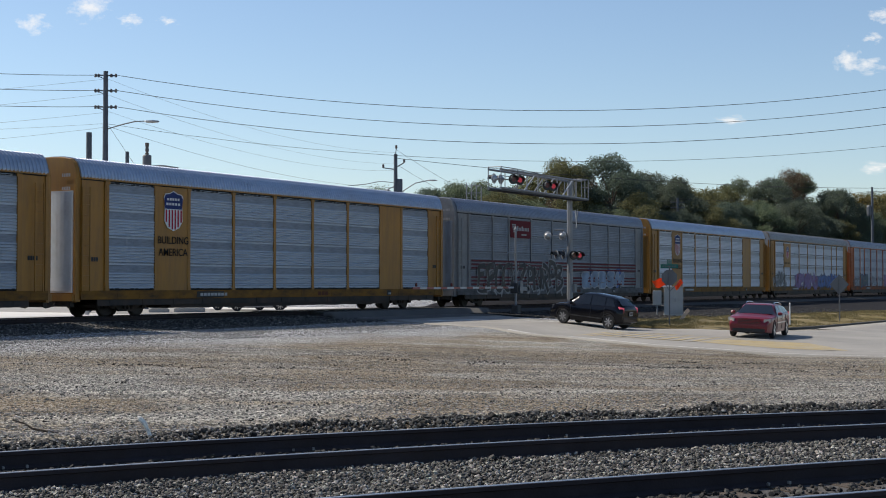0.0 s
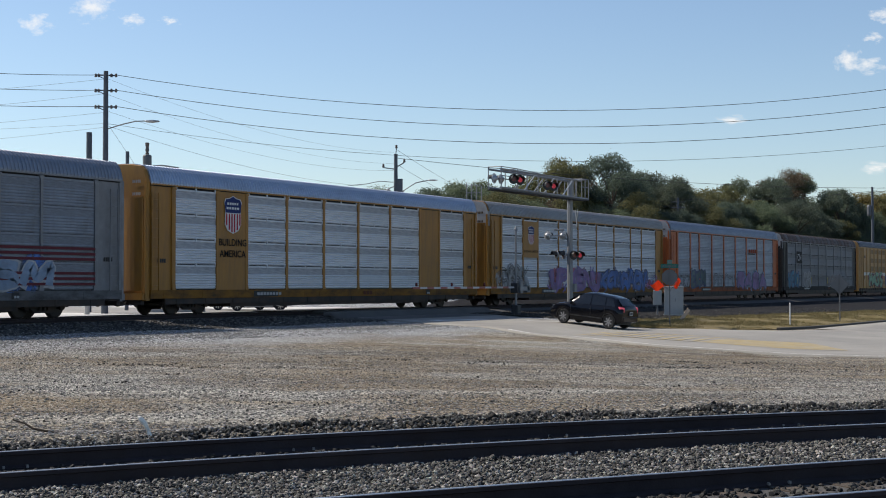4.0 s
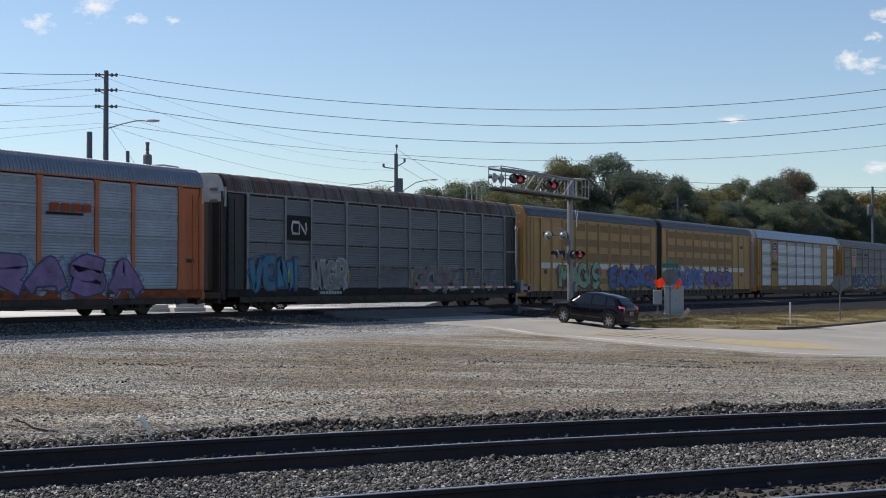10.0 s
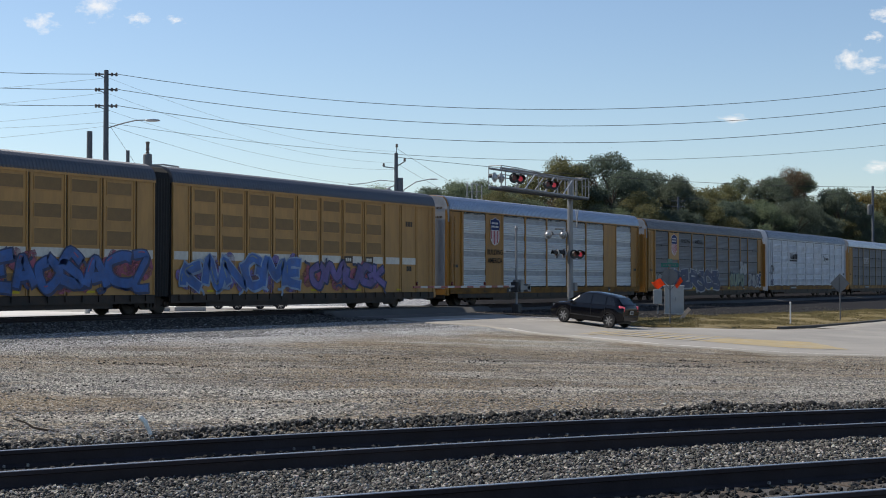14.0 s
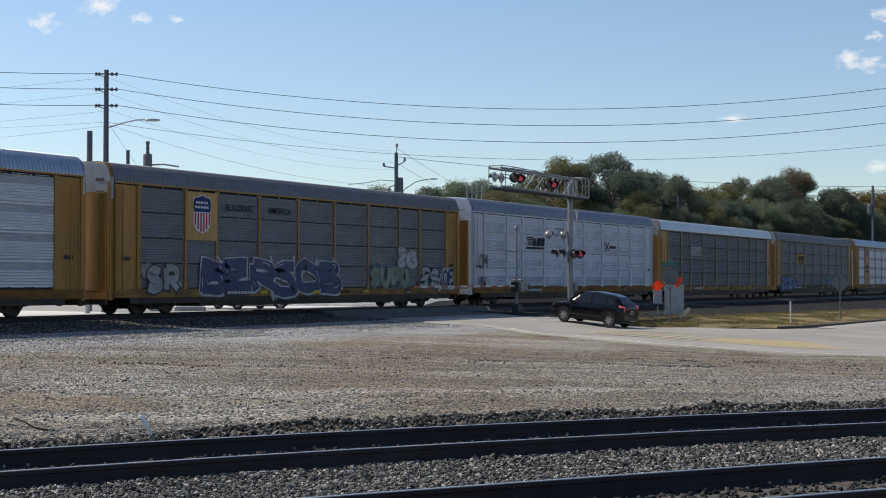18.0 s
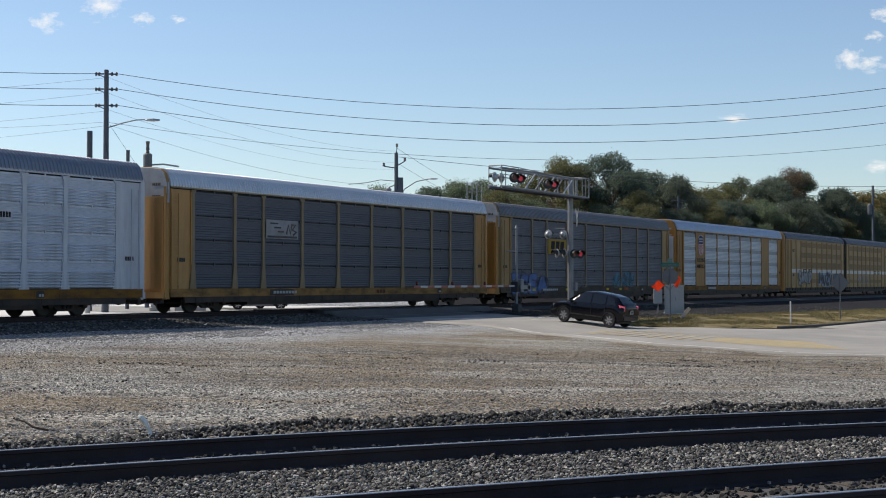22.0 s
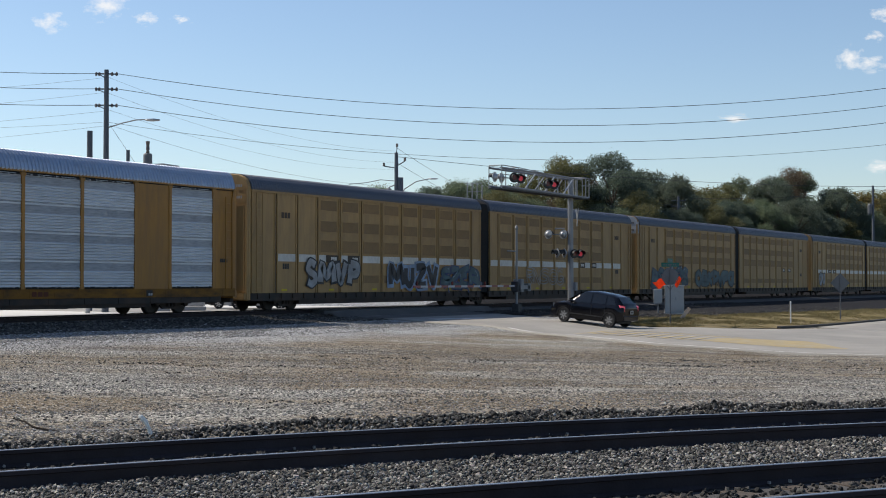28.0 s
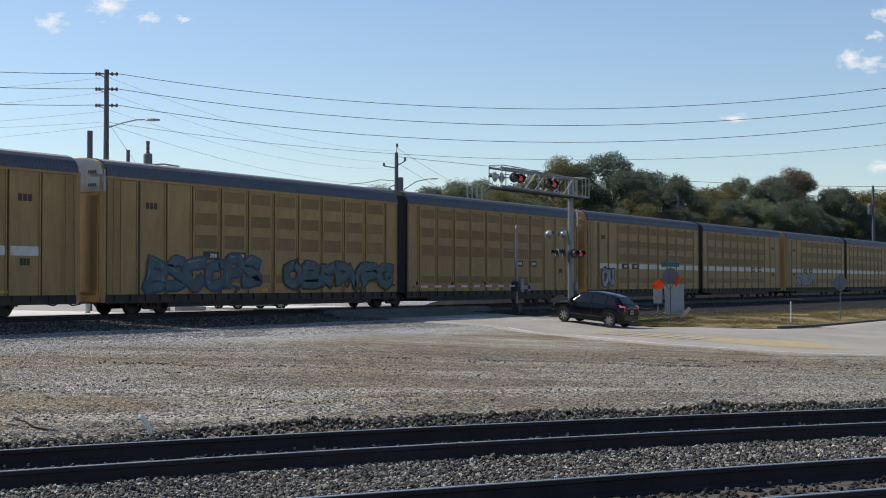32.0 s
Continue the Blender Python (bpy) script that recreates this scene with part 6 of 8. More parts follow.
while len(fs) < 46000:
    x = 63.2 + (rnd.random() ** 1.5) * 45
    a, b = spread(VERGE_LOW, x), spread(VERGE_HIGH, x) + 0.5
    u = rnd.random()
    y = a + 0.15 + (b - a - 0.3) * u
    thick = noise.noise((x * 0.30, y * 0.55, 9)) + 0.5 * noise.noise((x * 0.9, y * 1.1, 3))
    if thick < -0.32 + 0.3 * rnd.random():
        continue
    z = ground_z(x, y) + 0.02 + 0.12 * math.sin(math.pi * min(1.0, u))
    h, w, ang = rnd.uniform(0.05, 0.13) * (0.8 + 0.9 * max(0.0, thick)) * (2.2 if rnd.random() < 0.02 else 1.0), rnd.uniform(0.008, 0.02), rnd.uniform(0, 6.28)
    dx, dy = math.cos(ang) * w, math.sin(ang) * w
    lx, ly = rnd.uniform(-0.09, 0.09), rnd.uniform(-0.09, 0.09)
    k = len(vs)
    vs += [(x - dx, y - dy, z), (x + dx, y + dy, z), (x + lx, y + ly, z + h)]
    fs.append((k, k + 1, k + 2))
me = bpy.data.meshes.new("grass")
me.from_pydata(vs, [], fs)
me.materials.append(blade_mat)
tagged(new("grass", me), "short dry yellow-green grass on the verge", "grass", kind="stuff")
kerb_mat = material("stained_kerb", (0.075, 0.068, 0.060), 0.9, var=0.25, bump=0.15)
kerb_root = thing("kerb", "low dark kerb along the side street", "kerb", kind="structure")
for i in range(24):
    x0, x1 = 68.0 + i * 2.4, 68.0 + i * 2.4 + 2.37
    bm = bmesh.new()
    pts = []
    for x in (x0, x1):
        y = spread(VERGE_LOW, x) - 0.18
        z = ground_z(x, y)
        pts.append([Vector((x, y - 0.09, z - 0.05)), Vector((x, y - 0.07, z + 0.12)), Vector((x, y + 0.09, z + 0.13)), Vector((x, y + 0.10, z - 0.05))])
    loft(bm, pts, True)
    part("kerb_stone", bm, kerb_mat, kerb_root)

# ---- poles, wires and roof pipes beyond the train ----
wire_mat = material("black_cable", (0.03, 0.032, 0.036), 0.6, var=0.1, bump=0)
glass_ins = material("porcelain", (0.10, 0.085, 0.08), 0.3, var=0.1)
FAR_Z = -0.35
p1 = thing("utility_pole", "tall grey wooden utility pole with three crossarms and a street lamp", "utility pole", Matrix.Translation((56.7, 53.76, FAR_Z)))
bm = bmesh.new()
tube(bm, (0, 0, -0.3), (0, 0, 13.07), 0.20, 0.125, 12)
part("pole", bm, wood_pole, p1)
ACROSS = Vector((math.cos(radians(-60)), math.sin(radians(-60)), 0))
for z in (12.86, 12.04, 11.16):
    bm = bmesh.new()
    a = ACROSS * 0.55
    tube(bm, -a + Vector((0, 0, z)), a + Vector((0, 0, z - 0.03)), 0.045, n=6)
    tube(bm, Vector((0, 0, z - 0.25)), -a * 0.8 + Vector((0, 0, z - 0.03)), 0.025, n=5)
    part("crossarm", bm, wood_pole, p1)
    for s in (-1, -0.7, 0.55, 1):
        bm = bmesh.new()
        lathe(bm, [(0.04, z - 0.12), (0.075, z - 0.08), (0.05, z - 0.02), (0.075, z + 0.02), (0.03, z + 0.08)], "Z", 8, a * s)
        part("insulator", bm, glass_ins, p1)
bm = bmesh.new()
sweep(bm, [ACROSS * 0.1 + Vector((0, 0, 9.95)), ACROSS * 0.9 + Vector((0, 0, 10.2)), ACROSS * 1.6 + Vector((0, 0, 10.36)), ACROSS * 2.2 + Vector((0, 0, 10.38))], 0.035, 6)
lamp_arm = part("lamp_arm", bm, galvanised, p1)
bm = bmesh.new()
R = Matrix.Translation(ACROSS * 2.45 + Vector((0, 0, 10.36))) @ Matrix.Rotation(radians(-60), 4, "Z")
lathe(bm, [(0.05, -0.35), (0.12, -0.25), (0.15, 0.1), (0.09, 0.4), (0.02, 0.45)], "X", 10)
bmesh.ops.transform(bm, matrix=R @ Matrix.Diagonal((1, 1, 0.55, 1)), verts=bm.verts)
part("lamp_head", bm, alu, lamp_arm)
stub = thing("pole_stub", "short thick grey wooden pole", "pole", Matrix.Translation((59.22, 57.39, FAR_Z)))
bm = bmesh.new()
tube(bm, (0, 0, -0.2), (0, 0, 10.2), 0.19, 0.16, 12)
part("pole", bm, wood_pole, stub)
bm = bmesh.new()
tube(bm, (0.15, -0.3, 8.3), (3.4, -3.9, 6.2), 0.02, n=5)
part("guy_wire", bm, wire_mat, stub)
pipe = thing("pole_stub", "slim dark wooden pole end", "pole", Matrix.Translation((64.07, 58.98, FAR_Z)))
bm = bmesh.new()
tube(bm, (0, 0, -0.2), (0, 0, 9.58), 0.12, 0.11, 10)
part("pole", bm, wood_pole, pipe)
tp = thing("transformer_pole", "wooden pole with a grey can and a bushing on top", "utility pole", Matrix.Translation((68.47, 61.36, FAR_Z)))
bm = bmesh.new()
tube(bm, (0, 0, -0.2), (0, 0, 9.2), 0.15, 0.13, 10)
part("pole", bm, wood_pole, tp)
bm = bmesh.new()
lathe(bm, [(0.24, 8.95), (0.28, 9.0), (0.28, 9.75), (0.24, 9.82), (0.1, 9.86)], "Z", 14)
part("can", bm, sign_back, tp)
bm = bmesh.new()
lathe(bm, [(0.10, 9.85), (0.13, 9.95), (0.07, 10.0), (0.13, 10.1), (0.1, 10.3), (0.14, 10.6), (0.06, 10.62)], "Z", 10)
part("bushing", bm, glass_ins, tp)
bm = bmesh.new()
sweep(bm, [Vector((0, 0, 9.1)), ACROSS * 1.0 + Vector((0, 0, 9.15)), ACROSS * 2.0 + Vector((0, 0, 9.0))], 0.06, 6)
part("bracket", bm, galvanised, tp)

p2 = thing("utility_pole", "weathered wooden utility pole with a transformer and a lamp arm", "utility pole", Matrix.Translation((106.1, 66.2, FAR_Z)))
bm = bmesh.new()
tube(bm, (0, 0, -0.3), (0, 0, 13.1), 0.22, 0.16, 12)
part("pole", bm, wood_pole, p2)
bm = bmesh.new()
tube(bm, ACROSS * 0.35 + Vector((0, 0, -0.2)), ACROSS * 0.35 + Vector((0, 0, 10.9)), 0.32, 0.26, 12)
part("stub_pole", bm, wood_pole, p2)
bm = bmesh.new()
tube(bm, -ACROSS * 1.1 + Vector((0, 0, 11.9)), Vector((0, 0, 11.75)), 0.05, n=6)
tube(bm, Vector((0, 0, 11.9)), ACROSS * 0.75 + Vector((0, 0, 12.35)), 0.05, n=6)
tube(bm, Vector((0, 0, 13.0)), Vector((0.1, 0, 13.6)), 0.04, n=6)
part("crossarm", bm, wood_pole, p2)
for q, z in ((-1.1, 12.0), (0.75, 12.45), (0.05, 13.7)):
    bm = bmesh.new()
    lathe(bm, [(0.08, z - 0.1), (0.13, z), (0.08, z + 0.06), (0.12, z + 0.15), (0.04, z + 0.22)], "Z", 8, ACROSS * q)
    part("insulator", bm, glass_ins, p2)
bm = bmesh.new()
lathe(bm, [(0.2, 9.2), (0.25, 9.3), (0.25, 9.9), (0.12, 10.0)], "Z", 10, -ACROSS * 0.7)
tube(bm, -ACROSS * 0.7 + Vector((0, 0, 10.0)), Vector((0, 0, 10.3)), 0.05, n=6)
part("meter_can", bm, galvanised, p2)
bm = bmesh.new()
sweep(bm, [-ACROSS * 0.2 + Vector((0, 0, 10.6)), -ACROSS * 1.4 + Vector((0, 0, 10.7)), -ACROSS * 2.6 + Vector((0, 0, 10.45)), -ACROSS * 4.2 + Vector((0, 0, 10.3))], 0.035, 6)
part("lamp_arm", bm, galvanised, p2)
lp = thing("street_lamp", "grey street lamp on a curved arm", "street lamp", Matrix.Translation((110.4, 68.6, FAR_Z)))
bm = bmesh.new()
tube(bm, (0, 0, -0.1), (0, 0, 9.2), 0.1, 0.08, 8)
part("pole", bm, galvanised, lp)
bm = bmesh.new()
sweep(bm, [Vector((0, 0, 9.2)), ACROSS * 0.5 + Vector((0, 0, 10.2)), ACROSS * 1.6 + Vector((0, 0, 10.9)), ACROSS * 2.8 + Vector((0, 0, 11.15))], 0.05, 6)
part("lamp_arm", bm, galvanised, lp)
bm = bmesh.new()
lathe(bm, [(0.05, -0.4), (0.14, -0.2), (0.15, 0.2), (0.05, 0.5)], "X", 8)
bmesh.ops.transform(bm, matrix=Matrix.Translation(ACROSS * 3.1 + Vector((0, 0, 11.15))) @ Matrix.Rotation(radians(-60), 4, "Z") @ Matrix.Diagonal((1, 1, 0.5, 1)), verts=bm.verts)
part("lamp_head", bm, alu, lp)

for px, py, top, can in ((187.6, 43.9, 13.9, True), (170.0, 64.0, 12.2, False)):
    p = thing("utility_pole", "distant grey utility pole before the trees", "utility pole", Matrix.Translation((px, py, FAR_Z)))
    bm = bmesh.new()
    tube(bm, (0, 0, -0.3), (0, 0, top - FAR_Z), 0.2, 0.15, 8)
    part("pole", bm, wood_pole, p)
    bm = bmesh.new()
    for z in (0.2, 0.9, 1.7) if not can else ():
        tube(bm, -ACROSS * 0.9 + Vector((0, 0, top - z)), ACROSS * 0.9 + Vector((0, 0, top - z)), 0.06, n=5)
    if not can:
        part("crossarm", bm, wood_pole, p)
    else:
        bm = bmesh.new()
        lathe(bm, [(0.25, top - 3.4), (0.3, top - 3.2), (0.3, top - 2.2), (0.2, top - 2.0)], "Z", 10, -ACROSS * 0.4)
        part("can", bm, sign_back, p)


def wire(a, b, sag, r=0.014, n=24, label="thin black overhead power wire"):
    a, b = Vector(a), Vector(b)
    bm = bmesh.new()
    sweep(bm, [a.lerp(b, i / n) - Vector((0, 0, 4 * sag * (i / n) * (1 - i / n))) for i in range(n + 1)], r, 4)
    return tagged(part("overhead_wire", bm, wire_mat), label, "wire", "overhead wires")


P1 = Vector((56.7, 53.76, 0))
for z, zl, ze in ((12.51, 12.05, 13.81), (11.69, 11.30, 12.79), (10.81, 10.45, 11.81)):
    end = Vector((86.6, 10.1, ze))
    wire(P1 + ACROSS * 0.55 + Vector((0, 0, z)), end, 2.3, 0.015)
    wire(P1 - ACROSS * 0.55 + Vector((0, 0, z)), Vector((39.0, 62.5, zl + 0.15)), 0.35, 0.015)
wire(P1 + Vector((0, 0, 9.9)), Vector((86.6, 10.1, 10.35)), 2.1, 0.010)
wire(P1 + Vector((0, 0, 12.35)), (106.1, 66.2, 12.9), 0.9, 0.006)
wire(P1 + Vector((0, 0, 11.5)), (106.1, 66.2, 11.9), 0.9, 0.006)
wire(P1 + Vector((0, 0, 10.6)), (106.1, 66.2, 11.3), 0.9, 0.006)
wire(P1 + Vector((0, 0, 9.8)), (106.1, 66.2, 9.8), 0.8, 0.008)
for z, e in ((12.3, 10.6), (11.5, 9.6), (10.5, 8.8), (9.9, 9.3), (9.7, 7.7)):
    wire(P1 + Vector((0, 0, z)), Vector((43.0, 74.0, e)), 0.3, 0.006)
wire((106.1, 66.2, 12.4), (196.0, 10.0, 14.9), 2.2, 0.02)
wire((106.1, 66.2, 13.2), (150.0, 75.0, 9.0), 0.6, 0.015)
wire((106.1, 66.2, 11.9), (150.0, 75.0, 8.0), 0.6, 0.015)
wire(P1 + Vector((0.1, -0.2, 9.7)), (59.0, 52.0, 5.8), 0.0, 0.008)
for k, (z, e) in enumerate(((12.0, 8.9), (11.3, 8.4), (10.5, 8.0))):
    wire((170.0, 64.0, z), (140.0, 73.0, e), 0.3, 0.02)
wire((187.6, 43.9, 13.4), (260.0, 0.0, 14.5), 0.8, 0.025)
wire((187.6, 43.9, 13.4), (170.0, 64.0, 12.0), 0.5, 0.02)

rack_frame = thing("steel_frame", "open grey steel frame beyond the train", "steel frame", Matrix.Translation((113.6, 63.2, FAR_Z)))
for i in range(4):
    bm = bmesh.new()
    tube(bm, ACROSS * (0.45 * i) + Vector((0, 0, -0.1)), ACROSS * (0.45 * i) + Vector((0, 0, 10.9 - 0.1 * i)), 0.05, n=6)
    part("upright", bm, galvanised, rack_frame)
for z in (10.0, 10.7):
    bm = bmesh.new()
    tube(bm, Vector((0, 0, z)), ACROSS * 1.35 + Vector((0, 0, z)), 0.04, n=6)
    part("rung", bm, galvanised, rack_frame)

block_mat = material("grey_concrete_block", (0.45, 0.44, 0.42), 0.9, var=0.12)
for x, y, w, h in ((61.1, 53.8, 1.1, 0.42), (62.3, 52.6, 1.7, 0.50)):
    b = thing("concrete_block", "pale concrete block lying beyond the track", "block", Matrix.Translation((x, y, -0.32)) @ Matrix.Rotation(radians(-55), 4, "Z"))
    for k in range(2):
        bm = bmesh.new()
        cuboid(bm, -w / 2 + 0.08 * k, w / 2 - 0.08 * k, -0.35, 0.35, h * 0.5 * k, h * 0.5 * (k + 1) - 0.02)
        soften(bm, 0.02)
        part("slab", bm, block_mat, b)
b = thing("bollard", "short grey post beyond the track", "post", Matrix.Translation((54.6, 53.0, -0.32)))
bm = bmesh.new()
tube(bm, (0, 0, 0), (0, 0, 1.3), 0.14, 0.14, 10)
part("post", bm, block_mat, b)

# ---- litter beside the near track ----
STICK = (11.97, 10.71)
st = thing("broken_stick", "bleached broken stick leaning in the stones", "stick", Matrix.Translation((STICK[0], STICK[1], -0.515)))
bm = bmesh.new()
sweep(bm, [(0.03, -0.05, -0.04), (0.025, -0.04, 0.06), (0.01, -0.01, 0.15), (-0.01, 0.02, 0.23), (-0.04, 0.07, 0.29), (-0.05, 0.09, 0.31)], [0.022, 0.026, 0.023, 0.028, 0.03, 0.012], 7)
part("stick", bm, material("bleached_wood", (0.85, 0.82, 0.74), 0.85, var=0.25, scale=14, bump=0.4, bscale=60), st)
hs = thing("bent_twig", "thin dark bent branch lying on the gravel", "twig", Matrix.Translation((11.9, 12.4, -0.545)))
bm = bmesh.new()
sweep(bm, [(0.91, 1.29, 0.09), (0.6, 0.75, 0.10), (0.2, 0.2, 0.10), (-0.02, -0.39, 0.10), (-0.08, -0.95, 0.07)], [0.008, 0.011, 0.013, 0.012, 0.008], 6)
part("branch", bm, material("dark_bark", (0.030, 0.026, 0.023), 1.0, var=0.2, spec=0.03), hs)

# ---- road vehicles ----
tyre_mat = material("tyre_rubber", (0.02, 0.02, 0.021), 0.85, var=0.15)
rim_mat = material("alloy_rim", (0.62, 0.62, 0.63), 0.3, 0.8, var=0.05, bump=0)
glass_dark = material("tinted_glass", (0.008, 0.009, 0.011), 0.05, 0.0, var=0.02, bump=0, spec=0.55)
trim_black = material("black_trim", (0.015, 0.015, 0.016), 0.6, var=0.1)
chrome = material("chrome_trim", (0.7, 0.7, 0.71), 0.15, 1.0, var=0.03, bump=0)
head_lens = material("clear_headlamp", (0.36, 0.36, 0.36), 0.12, 0.3, var=0.05, bump=0)
tail_lens = material("lit_tail_lamp", (0.62, 0.10, 0.14), 0.25, var=0.05, bump=0, emit=0.35)
plate_white = material("plate_white", (0.3, 0.3, 0.29), 0.5, var=0.05)
black_car_paint = material("black_car_paint", (0.0035, 0.004, 0.007), 0.16, 0.0, var=0.05, bump=0, coat=0.12, spec=0.28)
maroon_paint = material("dark_red_car_paint", (0.145, 0.006, 0.014), 0.28, 0.0, var=0.04, bump=0, coat=0.15, spec=0.4)


def interp(table, x):
    for (a, b), (c, d) in zip(table, table[1:]):
        if a <= x <= c:
            return b + (d - b) * (x - a) / (c - a)
    return table[0][1] if x < table[0][0] else table[-1][1]


def road_car(name, label, spec, body_mat):
    """x points forward, origin on the ground between the axles."""
    S = spec
    root = thing(name, label, "car")
    L0, L1, W = S["rear"], S["front"], S["width"] / 2
    xs = sorted(set([round(L0 + (L1 - L0) * i / 46, 3) for i in range(47)]))
    wheels = (S["ax_r"], S["ax_f"])
    R = S["wheel"]

    def plan(x):
        a = (x - L0) / (L1 - L0)
        return W * (1 - 0.16 * max(0, (a - 0.84) / 0.16) ** 2 - 0.10 * max(0, (0.1 - a) / 0.1) ** 2)

    def section(x):
        w, zb, zr = plan(x), interp(S["belt"], x), interp(S["roof"], x)
        low = interp(S["low"], x)
        for ax in wheels:
            d = abs(x - ax)
            if d < R * 1.16:
                low = max(low, R + math.sqrt(max(0, (R * 1.16) ** 2 - d * d)))
        cab = zr - zb > 0.03
        wr = S["roof_w"] if cab else w * 0.78
        mid = min(max(low + 0.02, low * 0.4 + zb * 0.6), zb - 0.05)
        half = [(w * 0.6, low - 0.0 if low < 0.3 else low), (w * 0.96, low), (w, max(low + 0.01, mid)), (w * 0.985, zb - 0.05), (w * 0.95, zb),
                (w * 0.95 + (wr - w * 0.95) * 0.5 if cab else w * 0.88, zb + (zr - zb) * 0.5 if cab else zb + 0.015), (wr + 0.02, zr - 0.05 if cab else zb + 0.025), (wr * 0.9, zr - 0.005 if cab else zb + 0.035), (wr * 0.4, zr + 0.02 if cab else zb + 0.05)]
        return [Vector((x, y, z)) for y, z in half] + [Vector((x, -y, z)) for y, z in half[::-1]]
    bm = bmesh.new()
    loft(bm, [section(x) for x in xs], True)
    body = part("body", bm, body_mat, root)
    for p in body.data.polygons:
        p.use_smooth = True
    body.data.set_sharp_from_angle(angle=radians(38))

    def cab_pt(x, u, s, out=0.012):
        w, zb, zr = plan(x), interp(S["belt"], x), interp(S["roof"], x)
        y = w * 0.95 + (S["roof_w"] - w * 0.95) * u
        return Vector((x, s * (y + out), zb + (zr - zb) * u))
    for s in (-1, 1):
        for x0, x1, x2, x3 in S["side_glass"]:
            bm = bmesh.new()
            lo = [cab_pt(x0 + (x1 - x0) * i / 5, 0.10, s) for i in range(6)]
            hi = [cab_pt(x2 + (x3 - x2) * i / 5, 0.86, s) for i in range(6)]
            loft(bm, [lo, hi])
            part("side_window", bm, glass_dark, root)
        for ax in wheels:
            bm = bmesh.new()
            for i in range(15):
                a0, a1 = math.pi * i / 15, math.pi * (i + 1) / 15
                q = [(R * 1.10, a0), (R * 1.10, a1), (R * 1.20, a1), (R * 1.20, a0)]
                bm.faces.new([bm.verts.new((ax + r * math.cos(a), s * (plan(ax) + 0.012), R + r * math.sin(a))) for r, a in q])
            part("wheel_arch", bm, body_mat if S.get("painted_arch") else trim_black, root)
        bm = bmesh.new()
        x = S["mirror"]
        lathe(bm, [(0.03, 0.0), (0.09, 0.03), (0.10, 0.12), (0.05, 0.2)], "Y", 10)
        bmesh.ops.transform(bm, matrix=Matrix.Translation((x, s * (plan(x) * 0.95 + 0.02), interp(S["belt"], x) + 0.08)) @ Matrix.Diagonal((0.9, s, 0.75, 1)), verts=bm.verts)
        part("mirror", bm, body_mat, root)
        for x in S["handles"]:
            bm = bmesh.new()
            cuboid(bm, x - 0.08, x + 0.08, s * plan(x) - 0.012, s * plan(x) + 0.02, interp(S["belt"], x) - 0.17, interp(S["belt"], x) - 0.14)
            part("door_handle", bm, body_mat, root)
        for x in S["seams"]:
            bm = bmesh.new()
            w = plan(x)
            cuboid(bm, x - 0.006, x + 0.006, s * w * 0.985, s * (w + 0.004), 0.36, interp(S["belt"], x) - 0.02)
            part("door_seam", bm, trim_black, root)
        bm = bmesh.new()
        cuboid(bm, S["ax_r"] + R * 1.25, S["ax_f"] - R * 1.25, s * W * 0.99, s * (W + 0.012), S["strip"], S["strip"] + 0.05)
        part("side_trim", bm, S["strip_mat"], root)
        # lamps
        z0, z1, y0, y1 = S["head"]
        bm = bmesh.new()
        xf = L1 - 0.05
        vs = [(xf + 0.045, s * y0, z0), (xf + 0.045, s * y0, z1), (xf - 0.10, s * y1, z1 + 0.03), (xf - 0.10, s * y1, z0 + 0.01)]
        vb = [(v[0] - 0.16, v[1] * 0.97, v[2]) for v in vs]
        loft(bm, [[Vector(v) for v in vb], [Vector(v) for v in vs]], True)
        part("headlamp", bm, head_lens, root)
        z0, z1, y0, y1 = S["tail"]
        bm = bmesh.new()
        xr = L0
        vs = [(xr - 0.012, s * y0, z0), (xr - 0.012, s * y0, z1), (xr + 0.18, s * y1, z1 + 0.03), (xr + 0.18, s * y1, z0 + 0.02)]
        vb = [(v[0] + 0.1, v[1] * 0.95, v[2]) for v in vs]
        loft(bm, [[Vector(v) for v in vb], [Vector(v) for v in vs]], True)
        part("tail_lamp", bm, tail_lens, root)
    for nm, (xa, ua, xb, ub) in (("windscreen", S["screen"]), ("rear_window", S["back"])):
        bm = bmesh.new()
        rows = []
        for i in range(7):
            t = i / 6
            x = xa + (xb - xa) * t
            z = interp(S["roof"], x) + 0.022
            w = plan(x) * 0.95 + (S["roof_w"] - plan(x) * 0.95) * t - 0.09
            off = 0.012 if nm == "windscreen" else -0.012
            rows.append([Vector((x + off + (-0.05 if nm == "windscreen" else 0.03) * q * q, w * q, z + 0.006)) for q in (-1, -0.66, -0.33, 0, 0.33, 0.66, 1)])
        loft(bm, rows)
        part(nm, bm, glass_dark, root)
    bm = bmesh.new()
    z0, z1, w = S["grille"]
    cuboid(bm, L1 - 0.06, L1 + 0.012, -w, w, z0, z1)
    grille = part("grille", bm, S.get("grille_base", trim_black), root)
    bm = bmesh.new()
    for i in range(4):
        z = z0 + (z1 - z0) * (i + 0.5) / 4
        cuboid(bm, L1 + 0.012, L1 + 0.02, -w + 0.02, w - 0.02, z - 0.008, z + 0.008)
    part("grille_bars", bm, S["grille_mat"], grille)
    bm = bmesh.new()
    cuboid(bm, L1 - 0.06, L1 + 0.02, -W * 0.72, W * 0.72, 0.26, 0.40)
    part("lower_intake", bm, trim_black, root)
    bm = bmesh.new()
    cuboid(bm, L0 - 0.03, L0 + 0.1, -W * 0.80, W * 0.80, 0.34, 0.56)
